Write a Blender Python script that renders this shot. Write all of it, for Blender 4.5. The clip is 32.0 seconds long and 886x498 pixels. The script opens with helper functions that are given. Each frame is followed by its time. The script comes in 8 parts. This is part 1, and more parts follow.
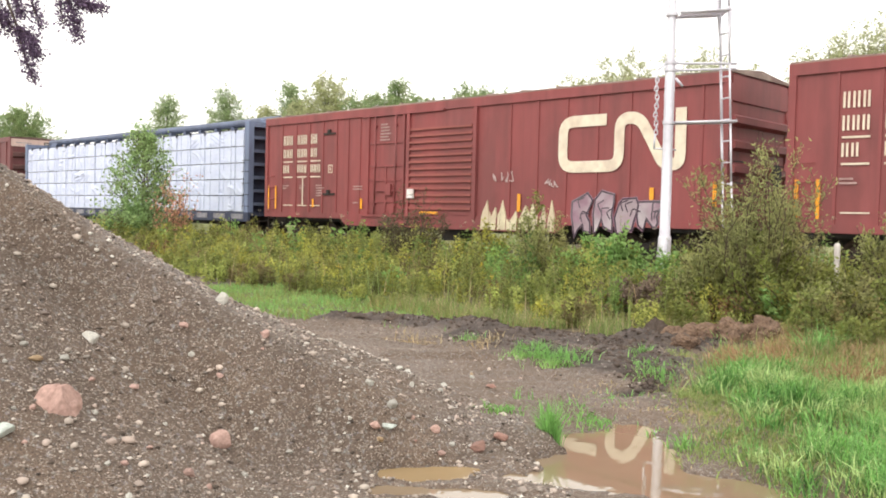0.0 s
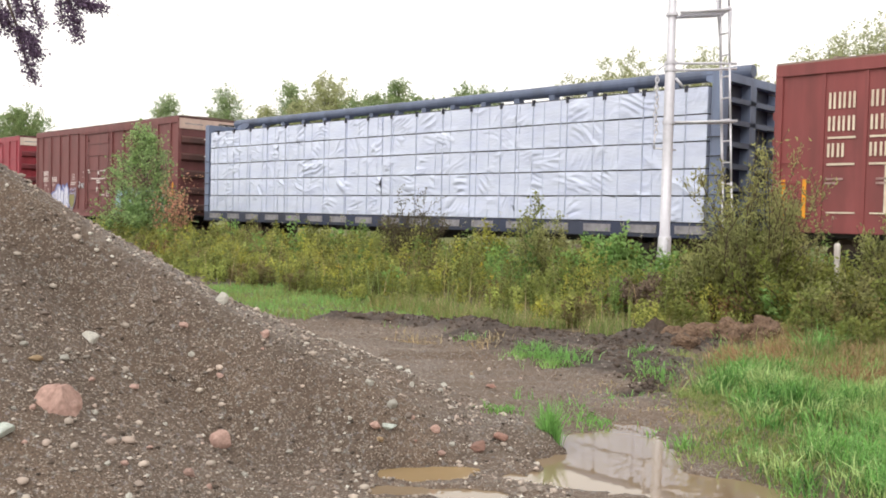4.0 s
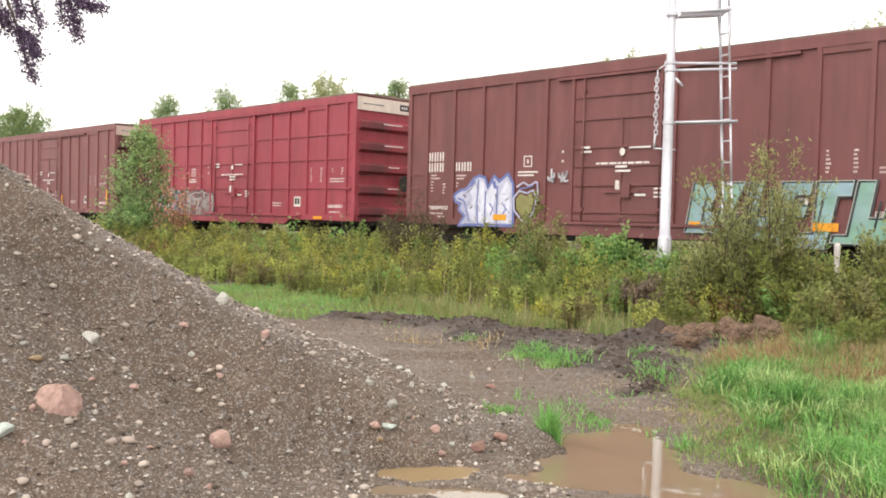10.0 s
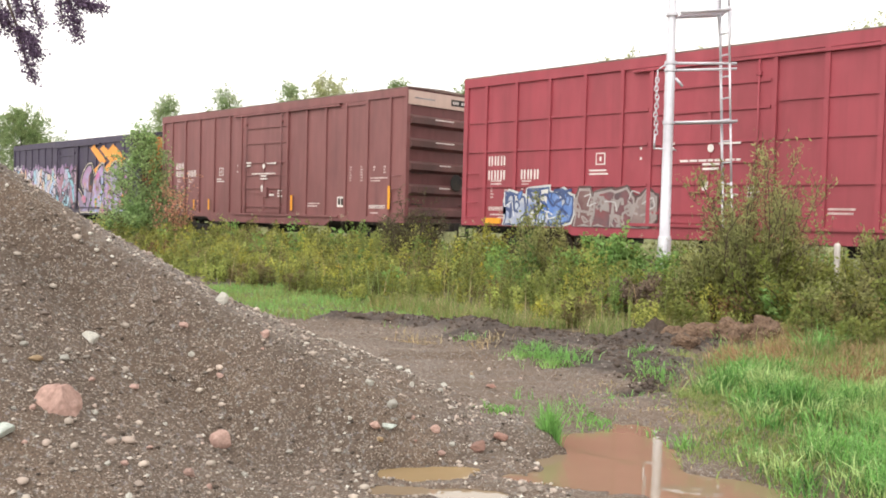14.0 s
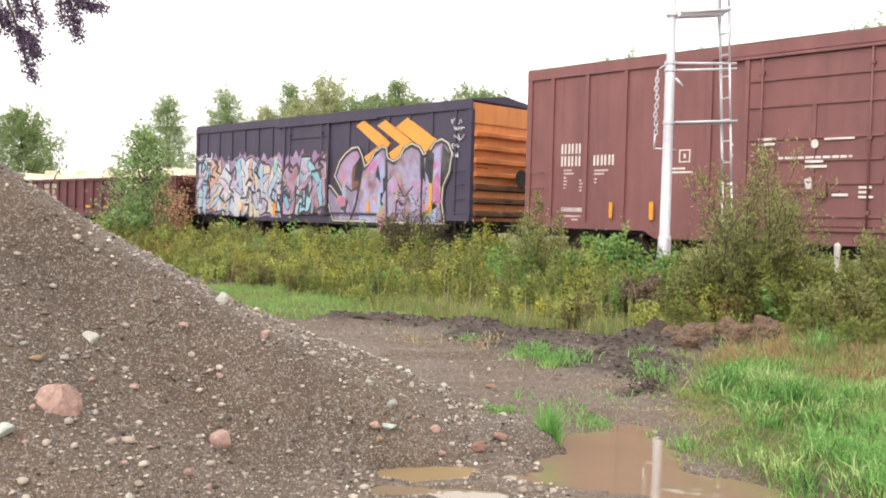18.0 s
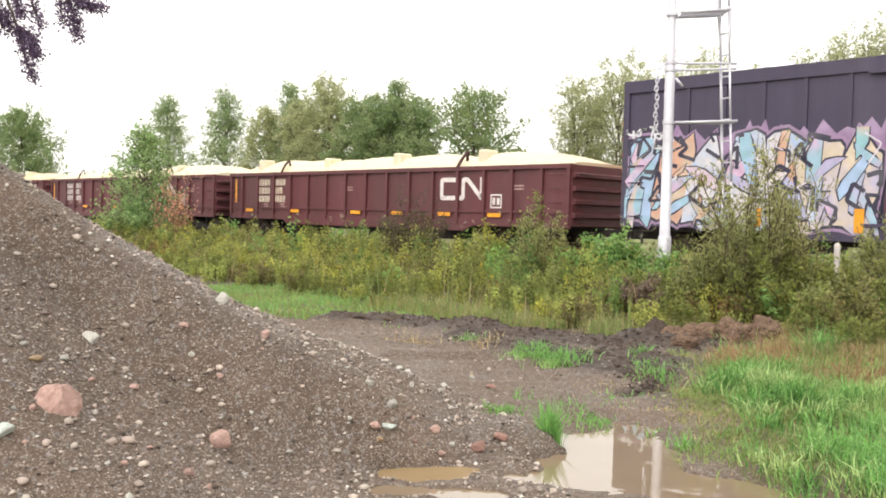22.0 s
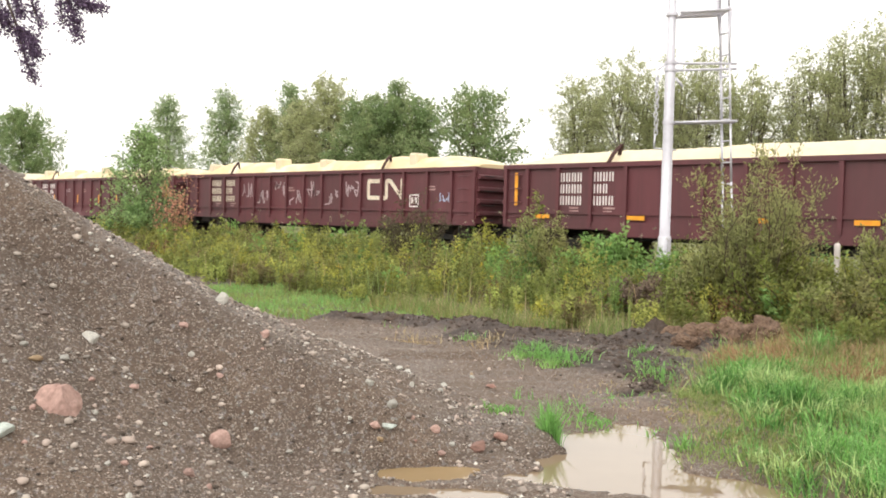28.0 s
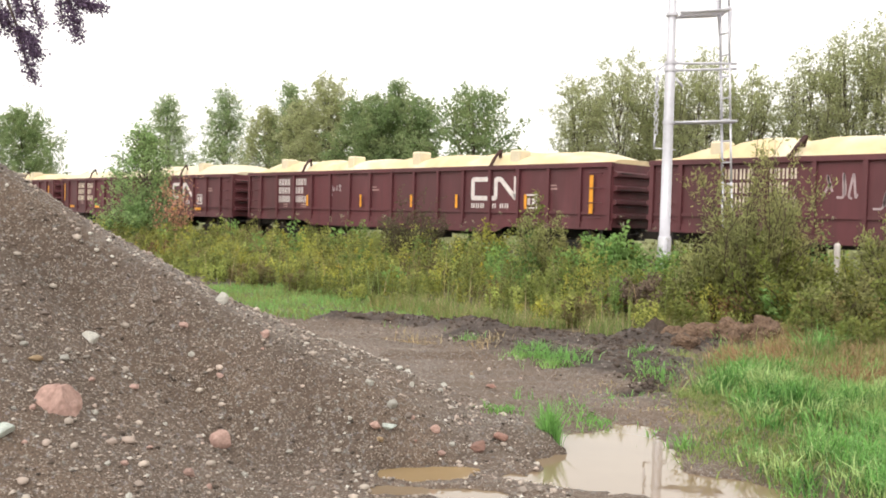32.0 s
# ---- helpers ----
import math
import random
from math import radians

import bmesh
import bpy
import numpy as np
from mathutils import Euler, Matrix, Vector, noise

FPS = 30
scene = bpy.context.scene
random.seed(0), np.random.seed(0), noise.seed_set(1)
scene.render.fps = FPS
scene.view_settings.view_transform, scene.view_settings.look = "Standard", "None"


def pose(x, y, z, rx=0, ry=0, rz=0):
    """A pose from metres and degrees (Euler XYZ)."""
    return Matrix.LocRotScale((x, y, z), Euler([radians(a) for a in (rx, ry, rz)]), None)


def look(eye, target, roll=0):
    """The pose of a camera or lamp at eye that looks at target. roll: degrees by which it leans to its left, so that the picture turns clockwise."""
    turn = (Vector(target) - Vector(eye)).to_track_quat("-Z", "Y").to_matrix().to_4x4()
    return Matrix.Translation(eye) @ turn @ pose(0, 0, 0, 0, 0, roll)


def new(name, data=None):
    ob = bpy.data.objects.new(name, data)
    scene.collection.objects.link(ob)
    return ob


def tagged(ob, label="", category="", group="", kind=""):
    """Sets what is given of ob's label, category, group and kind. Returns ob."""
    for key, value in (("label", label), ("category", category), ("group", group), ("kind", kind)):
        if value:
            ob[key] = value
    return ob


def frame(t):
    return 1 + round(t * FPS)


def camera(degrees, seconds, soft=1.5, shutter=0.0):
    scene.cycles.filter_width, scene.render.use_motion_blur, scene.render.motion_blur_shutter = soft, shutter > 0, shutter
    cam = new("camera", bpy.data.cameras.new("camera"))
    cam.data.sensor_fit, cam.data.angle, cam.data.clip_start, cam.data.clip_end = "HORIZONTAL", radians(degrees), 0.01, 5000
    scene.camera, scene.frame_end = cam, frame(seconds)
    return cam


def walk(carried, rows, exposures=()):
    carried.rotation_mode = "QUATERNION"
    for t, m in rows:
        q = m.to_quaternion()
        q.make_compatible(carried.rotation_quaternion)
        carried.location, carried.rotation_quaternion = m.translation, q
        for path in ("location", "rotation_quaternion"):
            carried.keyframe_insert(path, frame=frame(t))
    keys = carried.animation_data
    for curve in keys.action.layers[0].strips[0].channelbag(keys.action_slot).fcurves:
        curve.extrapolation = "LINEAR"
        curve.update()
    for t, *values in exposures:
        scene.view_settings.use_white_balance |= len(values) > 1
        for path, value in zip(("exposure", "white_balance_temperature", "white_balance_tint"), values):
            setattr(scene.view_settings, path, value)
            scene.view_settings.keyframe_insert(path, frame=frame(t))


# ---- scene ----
# ---- camera ----
cam = camera(51.93, 32.0, soft=1.85)
EYE = (0.0, 0.0, 1.65)
YAW, PITCH, ROLL = radians(45.513), radians(1.974), 1.464
AIM = Vector((-math.sin(YAW) * math.cos(PITCH), math.cos(YAW) * math.cos(PITCH), -math.sin(PITCH)))
VIEW = look(EYE, Vector(EYE) + AIM * 10, ROLL)
walk(cam, [(0.0, VIEW), (32.0, VIEW)], exposures=[(0.0, 0.34), (2.5, 0.28), (4.0, 0.03), (6.0, -0.08), (7.0, -0.09), (8.0, 0.01), (9.0, 0.12), (9.6, 0.26), (14.0, 0.28), (18.0, 0.33), (25.0, 0.28), (30.0, 0.18), (32.0, 0.16)])

# ---- world and sun: bright overcast ----
world = bpy.data.worlds.new("overcast_sky")
scene.world = world
world.use_nodes = True
wn, wl = world.node_tree.nodes, world.node_tree.links
wn.clear()
sky = wn.new("ShaderNodeTexSky")
sky.sky_type, sky.sun_disc = "NISHITA", False
sky.sun_elevation, sky.sun_rotation = radians(43), radians(163)
sky.air_density, sky.dust_density = 1.0, 3.0
hsv = wn.new("ShaderNodeHueSaturation")
hsv.inputs["Saturation"].default_value, hsv.inputs["Value"].default_value = 0.25, 0.10
wl.new(sky.outputs["Color"], hsv.inputs["Color"])
cloud = wn.new("ShaderNodeMix")
cloud.data_type = "RGBA"
cloud.inputs["Factor"].default_value = 0.80
cloud.inputs["B"].default_value = (1.04, 1.0, 0.95, 1)
wl.new(hsv.outputs["Color"], cloud.inputs["A"])
back = wn.new("ShaderNodeBackground")
back.inputs["Strength"].default_value = 1.40
wl.new(cloud.outputs["Result"], back.inputs["Color"])
wout = wn.new("ShaderNodeOutputWorld")
wl.new(back.outputs["Background"], wout.inputs["Surface"])

sun = new("sun", bpy.data.lights.new("sun", "SUN"))
sun.data.energy, sun.data.angle, sun.data.color = 1.5, radians(60), (1.0, 0.97, 0.92)
sun.matrix_world = look((0, 0, 30), Vector((0, 0, 30)) + Vector((-0.22, 0.70, -0.68)))


# ---- materials ----
def mat(name, base, rough=0.7, metal=0.0, vary=0.25, scale=6.0, tint=None, tint_scale=1.2, tint_amount=0.5,
        bump=0.0, bump_scale=60.0, rand=0.0, island=0.0, stretch=(1, 1, 1), trans=0.0, spec=0.5, tone=0.0, streak=None):
    """A surface with fine grain, broad stains in a second colour, bump, and a shade of its own for each piece."""
    m = bpy.data.materials.new(name)
    m.use_nodes = True
    n, l = m.node_tree.nodes, m.node_tree.links
    b = n["Principled BSDF"]
    b.inputs["Roughness"].default_value, b.inputs["Metallic"].default_value = rough, metal
    b.inputs["Specular IOR Level"].default_value = spec
    tc, mp = n.new("ShaderNodeTexCoord"), n.new("ShaderNodeMapping")
    mp.inputs["Scale"].default_value = stretch
    l.new(tc.outputs["Object"], mp.inputs["Vector"])

    def nz(s, d=5.0):
        t = n.new("ShaderNodeTexNoise")
        t.inputs["Scale"].default_value, t.inputs["Detail"].default_value = s, d
        l.new(mp.outputs["Vector"], t.inputs["Vector"])
        return t.outputs["Fac"]

    def blend(f, a, c, kind="MIX"):
        x = n.new("ShaderNodeMix")
        x.data_type, x.blend_type = "RGBA", kind
        for sock, value in (("Factor", f), ("A", a), ("B", c)):
            if isinstance(value, bpy.types.NodeSocket):
                l.new(value, x.inputs[sock])
            else:
                x.inputs[sock].default_value = value
        return x.outputs["Result"]

    def ramp(f, lo, hi, a, c):
        r = n.new("ShaderNodeMapRange")
        r.inputs["From Min"].default_value, r.inputs["From Max"].default_value = lo, hi
        r.inputs["To Min"].default_value, r.inputs["To Max"].default_value = a, c
        l.new(f, r.inputs["Value"])
        return r.outputs["Result"]

    col = (*base, 1)
    if tint:
        col = blend(ramp(nz(tint_scale, 7), 0.42, 0.66, 0, tint_amount), col, (*tint, 1))
    if streak:
        m2, t2 = n.new("ShaderNodeMapping"), n.new("ShaderNodeTexNoise")
        m2.inputs["Scale"].default_value = (5.0, 5.0, 0.22)
        t2.inputs["Scale"].default_value, t2.inputs["Detail"].default_value = 1.0, 6.0
        l.new(tc.outputs["Object"], m2.inputs["Vector"])
        l.new(m2.outputs["Vector"], t2.inputs["Vector"])
        col = blend(ramp(t2.outputs["Fac"], 0.52, 0.76, 0, 0.28), col, (*streak, 1))
        m3, t3 = n.new("ShaderNodeMapping"), n.new("ShaderNodeTexNoise")
        m3.inputs["Scale"].default_value, m3.inputs["Location"].default_value = (1.6, 1.6, 0.5), (7, 3, 1)
        t3.inputs["Scale"].default_value, t3.inputs["Detail"].default_value = 1.0, 8.0
        l.new(tc.outputs["Object"], m3.inputs["Vector"])
        l.new(m3.outputs["Vector"], t3.inputs["Vector"])
        col = blend(ramp(t3.outputs["Fac"], 0.55, 0.72, 0, 0.35), col, tuple(min(1, c * 1.3 + 0.02) for c in base) + (1,))
    dark = ramp(nz(scale), 0.25, 0.75, 1 - vary, 1 + vary)
    hv = n.new("ShaderNodeHueSaturation")
    if isinstance(col, tuple):
        hv.inputs["Color"].default_value = col
    else:
        l.new(col, hv.inputs["Color"])
    val = dark
    if rand or island:
        src = n.new("ShaderNodeObjectInfo").outputs["Random"] if rand else n.new("ShaderNodeNewGeometry").outputs["Random Per Island"]
        amount = rand or island
        k = n.new("ShaderNodeMath")
        k.operation = "MULTIPLY"
        l.new(dark, k.inputs[0])
        l.new(ramp(src, 0, 1, 1 - amount, 1 + amount), k.inputs[1])
        val = k.outputs[0]
    if tone:
        at = n.new("ShaderNodeAttribute")
        at.attribute_name = "tone"
        k = n.new("ShaderNodeMath")
        k.operation = "MULTIPLY"
        l.new(val, k.inputs[0])
        l.new(ramp(at.outputs["Fac"], 0, 1, 1 - tone, 1 + tone), k.inputs[1])
        val = k.outputs[0]
    l.new(val, hv.inputs["Value"])
    l.new(hv.outputs["Color"], b.inputs["Base Color"])
    if bump:
        bp = n.new("ShaderNodeBump")
        bp.inputs["Strength"].default_value, bp.inputs["Distance"].default_value = bump, 0.02
        l.new(nz(bump_scale, 4), bp.inputs["Height"])
        l.new(bp.outputs["Normal"], b.inputs["Normal"])
    if trans:
        tr = n.new("ShaderNodeBsdfTranslucent")
        l.new(hv.outputs["Color"], tr.inputs["Color"])
        ms = n.new("ShaderNodeMixShader")
        ms.inputs["Fac"].default_value = trans
        l.new(b.outputs["BSDF"], ms.inputs[1])
        l.new(tr.outputs["BSDF"], ms.inputs[2])
        l.new(ms.outputs["Shader"], n["Material Output"].inputs["Surface"])
    return m


def car_paint(name, base, dirt=(0.09, 0.06, 0.05), amount=0.55, fade=None):
    return mat(name, base, rough=0.55, vary=0.10, scale=3.0, tint=fade or dirt, tint_scale=0.7, tint_amount=amount,
               bump=0.15, bump_scale=9.0, stretch=(1, 1, 0.35), streak=tuple(c * 0.55 for c in dirt))


M = {}
M["red_oxide"] = car_paint("weathered_red_oxide_paint", (0.262, 0.061, 0.060), (0.155, 0.052, 0.050), 0.7)
M["brown"] = car_paint("weathered_brown_paint", (0.190, 0.066, 0.065), (0.138, 0.054, 0.053), 0.6)
M["crimson"] = car_paint("faded_crimson_paint", (0.345, 0.057, 0.078), (0.25, 0.052, 0.064), 0.6)
# end paints: the side colours again with heavier dark blotches
M["brown_end"] = car_paint("blotched_brown_end_paint", (0.19, 0.075, 0.067), (0.06, 0.035, 0.032), 0.8)
M["crimson_end"] = car_paint("blotched_crimson_end_paint", (0.33, 0.045, 0.062), (0.09, 0.035, 0.038), 0.8)
M["plum_end"] = car_paint("blotched_plum_end_paint", (0.17, 0.072, 0.068), (0.08, 0.045, 0.042), 0.8)
# darker brown puts the shade between the end ribs into the plate's colour
M["end_recess_shade"] = car_paint("shaded_brown_end_plate", (0.15, 0.052, 0.052), (0.06, 0.032, 0.03), 0.8)
M["plum"] = car_paint("dull_plum_brown_paint", (0.238, 0.093, 0.092), (0.17, 0.072, 0.073), 0.6)
M["black"] = car_paint("faded_blue_black_paint", (0.056, 0.044, 0.082), (0.072, 0.058, 0.085), 0.6)
M["orange"] = car_paint("rusty_orange_paint", (0.74, 0.27, 0.085), (0.42, 0.13, 0.045), 0.7)
M["maroon"] = car_paint("dusty_maroon_paint", (0.125, 0.034, 0.040), (0.085, 0.036, 0.038), 0.7)
M["cream_fascia"] = car_paint("stained_cream_paint", (0.74, 0.62, 0.54), (0.52, 0.36, 0.30), 0.6)
M["salmon_fascia"] = car_paint("grimy_salmon_paint", (0.60, 0.44, 0.38), (0.42, 0.28, 0.24), 0.6)
M["blue_grey"] = car_paint("weathered_blue_grey_steel", (0.125, 0.155, 0.235), (0.075, 0.085, 0.12), 0.6)
M["bulkhead_blue"] = car_paint("faded_blue_bulkhead_paint", (0.20, 0.25, 0.38), (0.10, 0.11, 0.15), 0.6)
M["dark_blue"] = car_paint("faded_navy_steel", (0.035, 0.045, 0.085), (0.05, 0.05, 0.06), 0.6)
M["orange_bright"] = mat("orange_spray_paint", (0.85, 0.36, 0.07), 0.55, 0, 0.08, 4, (0.75, 0.28, 0.06), 1.5, 0.5)
M["pad_grey"] = mat("pale_worn_steel", (0.34, 0.33, 0.35), 0.6, 0.1, 0.3, 5, (0.16, 0.15, 0.17), 2.0, 0.8)
M["burnt"] = mat("burnt_rusty_steel", (0.060, 0.034, 0.024), 0.8, 0, 0.4, 5, (0.18, 0.075, 0.03), 2.0, 0.7)
M["roof_grey"] = mat("galvanized_roof_steel", (0.20, 0.17, 0.15), 0.6, 0.2, 0.3, 3, (0.10, 0.07, 0.06), 1.5, 0.7, 0.2, 12)
M["roof_dark"] = mat("grimy_brown_roof_steel", (0.13, 0.075, 0.068), 0.65, 0.1, 0.3, 3, (0.27, 0.20, 0.16), 0.6, 0.8, 0.2, 12)
M["tan_roof"] = mat("weathered_tan_roof_edge", (0.30, 0.23, 0.19), 0.65, 0.1, 0.3, 3, (0.16, 0.08, 0.07), 1.0, 0.7, 0.2, 12)
M["black_steel"] = mat("greasy_black_steel", (0.020, 0.018, 0.017), 0.65, 0.1, 0.35, 8, (0.05, 0.035, 0.025), 3, 0.6, 0.3, 40)
M["wheel_steel"] = mat("worn_wheel_steel", (0.10, 0.075, 0.06), 0.5, 0.6, 0.25, 8, (0.07, 0.04, 0.03), 3, 0.6, 0.2, 40)
M["cream_paint"] = mat("chalky_cream_lettering_paint", (0.74, 0.66, 0.52), 0.7, 0, 0.10, 5, (0.45, 0.28, 0.22), 3.0, 0.35)
M["white_paint"] = mat("chalky_white_lettering_paint", (0.76, 0.71, 0.68), 0.7, 0, 0.12, 6, (0.55, 0.42, 0.40), 4.0, 0.4)
M["faint_paint"] = mat("worn_pale_lettering_paint", (0.42, 0.28, 0.26), 0.75, 0, 0.25, 9, (0.22, 0.10, 0.09), 5.0, 0.6)
M["print_paint"] = mat("chalky_small_print_paint", (0.60, 0.47, 0.45), 0.75, 0, 0.25, 9, (0.34, 0.20, 0.19), 5.0, 0.5)
M["reflector"] = mat("amber_reflective_tape", (0.85, 0.36, 0.02), 0.4, 0, 0.12, 8, (0.6, 0.22, 0.03), 5, 0.4)
M["wrap"] = mat("white_polythene_lumber_wrap", (0.65, 0.70, 0.85), 0.33, 0, 0.06, 4, (0.55, 0.60, 0.79), 1.6, 0.6, 0.75, 11.0, rand=0.05, stretch=(0.5, 1, 1.6))
M["wrap_dark"] = mat("dark_gap_strip_between_bundles", (0.035, 0.035, 0.05), 0.8, 0, 0.2, 8)
M["strap"] = mat("grey_strapping_band", (0.46, 0.50, 0.62), 0.45, 0.0, 0.15, 10)
M["load"] = mat("cream_tarpaulin_cover", (0.70, 0.56, 0.33), 0.85, 0, 0.08, 3.5, (0.86, 0.78, 0.60), 0.9, 0.8, 0.35, 5)
M["load_pale"] = mat("pale_cream_tarpaulin_cover", (0.72, 0.63, 0.46), 0.85, 0, 0.08, 3.5, (0.86, 0.70, 0.44), 0.9, 0.6, 0.35, 5)
M["rust_strap"] = mat("rusty_tie_bar", (0.075, 0.035, 0.03), 0.8, 0.1, 0.3, 12)
M["aluminium"] = mat("silver_painted_steel", (0.66, 0.65, 0.70), 0.42, 0.25, 0.07, 12, (0.52, 0.50, 0.55), 2.5, 0.5, 0.1, 60)
M["rail"] = mat("rusty_rail_steel", (0.13, 0.075, 0.05), 0.5, 0.5, 0.25, 12, (0.25, 0.2, 0.17), 4, 0.5)
M["tie"] = mat("creosoted_timber", (0.045, 0.034, 0.027), 0.9, 0, 0.35, 9, rand=0.25, bump=0.4, stretch=(1, 4, 1))
M["ballast"] = mat("grey_crushed_ballast", (0.16, 0.15, 0.14), 0.9, 0, 0.5, 25, (0.09, 0.08, 0.07), 1.0, 0.5, 0.9, 22)


# ---- building helpers ----
def smooth(a, b, v):
    t = min(max((v - a) / (b - a), 0.0), 1.0)
    return t * t * (3 - 2 * t)


def mesh_of(name, bm, *materials):
    me = bpy.data.meshes.new(name)
    bmesh.ops.recalc_face_normals(bm, faces=bm.faces)
    bm.to_mesh(me)
    bm.free()
    for m in materials:
        me.materials.append(m)
    return me


def piece(name, me, parent, at=(0, 0, 0), label="", turn=(0, 0, 0)):
    ob = new(name, me)
    ob.parent = parent
    ob.location, ob.rotation_euler = at, turn
    return tagged(ob, label)


def part(name, bm, material, parent, label=""):
    """One mesh object under a thing or under a part."""
    return piece(name, mesh_of(name, bm, material), parent, label=label)


def thing(name, at, label, category, group="", turn=0.0):
    ob = new(name)
    ob.empty_display_size = 0.3
    ob.location, ob.rotation_euler = at, (0, 0, turn)
    return tagged(ob, label, category, group)


def box(bm, x0, x1, y0, y1, z0, z1, mi=0):
    v = [bm.verts.new((x, y, z)) for x in (x0, x1) for y in (y0, y1) for z in (z0, z1)]
    for f in ((0, 1, 3, 2), (4, 6, 7, 5), (0, 4, 5, 1), (2, 3, 7, 6), (0, 2, 6, 4), (1, 5, 7, 3)):
        bm.faces.new([v[i] for i in f]).material_index = mi
    return v


def boxes(*rows):
    bm = bmesh.new()
    for r in rows:
        box(bm, *r)
    return bm


def worn_box(x0, x1, y0, y1, z0, z1, r=0.01):
    bm = boxes((x0, x1, y0, y1, z0, z1))
    bmesh.ops.bevel(bm, geom=bm.edges[:], offset=r, segments=1, affect="EDGES")
    return bm


def tube(bm, a, b, r0, r1=None, n=8, mi=0, caps=True):
    """A tapered round bar from a to b."""
    a, b = Vector(a), Vector(b)
    r1 = r0 if r1 is None else r1
    q = (b - a).to_track_quat("Z", "Y")
    rings = []
    for p, r in ((a, r0), (b, r1)):
        rings.append([bm.verts.new(p + q @ Vector((r * math.cos(t), r * math.sin(t), 0))) for t in (2 * math.pi * i / n for i in range(n))])
    for i in range(n):
        f = bm.faces.new((rings[0][i], rings[0][(i + 1) % n], rings[1][(i + 1) % n], rings[1][i]))
        f.smooth, f.material_index = True, mi
    if caps:
        bm.faces.new(rings[0][::-1]).material_index = mi
        bm.faces.new(rings[1]).material_index = mi
    return bm


def prism(bm, outline, y0, y1, mi=0):
    """An outline in x and z, given depth from y0 to y1."""
    a = [bm.verts.new((x, y0, z)) for x, z in outline]
    b = [bm.verts.new((x, y1, z)) for x, z in outline]
    k = len(a)
    for f in [a, b[::-1]] + [[a[i], b[i], b[(i + 1) % k], a[(i + 1) % k]] for i in range(k)]:
        bm.faces.new(f).material_index = mi
    return bm


def lathe(bm, profile, axis="y", n=24, mi=0):
    """A turned shape: profile of (radius, place along the axis)."""
    rings = []
    for r, h in profile:
        ring = []
        for i in range(n):
            t = 2 * math.pi * i / n
            c, s = r * math.cos(t), r * math.sin(t)
            ring.append(bm.verts.new((c, h, s) if axis == "y" else (c, s, h)))
        rings.append(ring)
    for a, b in zip(rings, rings[1:]):
        for i in range(n):
            f = bm.faces.new((a[i], a[(i + 1) % n], b[(i + 1) % n], b[i]))
            f.material_index = mi
    bm.faces.new(rings[0][::-1]).material_index = mi
    bm.faces.new(rings[-1]).material_index = mi
    return bm


def ribbon(bm, path, w, y0, y1, bend=0.0, mi=0):
    """A flat band of width w along a path in x and z, with rounded bends."""
    pts = [Vector(p) for p in path]
    if bend:
        out = [pts[0]]
        for a, b, c in zip(pts, pts[1:], pts[2:]):
            d0, d1 = (a - b), (c - b)
            k = min(bend, d0.length * 0.49, d1.length * 0.49)
            p0, p1 = b + d0.normalized() * k, b + d1.normalized() * k
            for i in range(6):
                t = i / 5
                out.append(p0 * (1 - t) ** 2 + b * 2 * t * (1 - t) + p1 * t * t)
        out.append(pts[-1])
        pts = out
    left, right = [], []
    for i, p in enumerate(pts):
        d0 = (p - pts[i - 1]).normalized() if i else (pts[1] - p).normalized()
        d1 = (pts[i + 1] - p).normalized() if i + 1 < len(pts) else d0
        d = (d0 + d1).normalized() if (d0 + d1).length > 1e-4 else d0
        k = w / 2 / max(0.5, d.dot(d1))
        nrm = Vector((-d.y, d.x))
        left.append(p + nrm * k)
        right.append(p - nrm * k)
    ring = [[bm.verts.new((q.x, y, q.y)) for q, y in ((l, y0), (r, y0), (r, y1), (l, y1))] for l, r in zip(left, right)]
    for a, b in zip(ring, ring[1:]):
        for k in range(4):
            bm.faces.new((a[k], a[(k + 1) % 4], b[(k + 1) % 4], b[k])).material_index = mi
    bm.faces.new(ring[0][::-1]).material_index = mi
    bm.faces.new(ring[-1]).material_index = mi
    return bm


RAIL_Z, TRACK_Y, HALF = 0.50, 20.91, 1.50

# how far the train has come, every two seconds
COME = [(0, -82.29), (2, -72.26), (4, -62.19), (6, -52.02), (8, -41.74), (10, -31.39), (12, -20.98), (14, -10.52), (16, 0.0),
        (18, 10.57), (20, 21.19), (22, 31.88), (24, 42.65), (26, 53.54), (28, 64.60), (30, 75.88), (32, 87.44)]


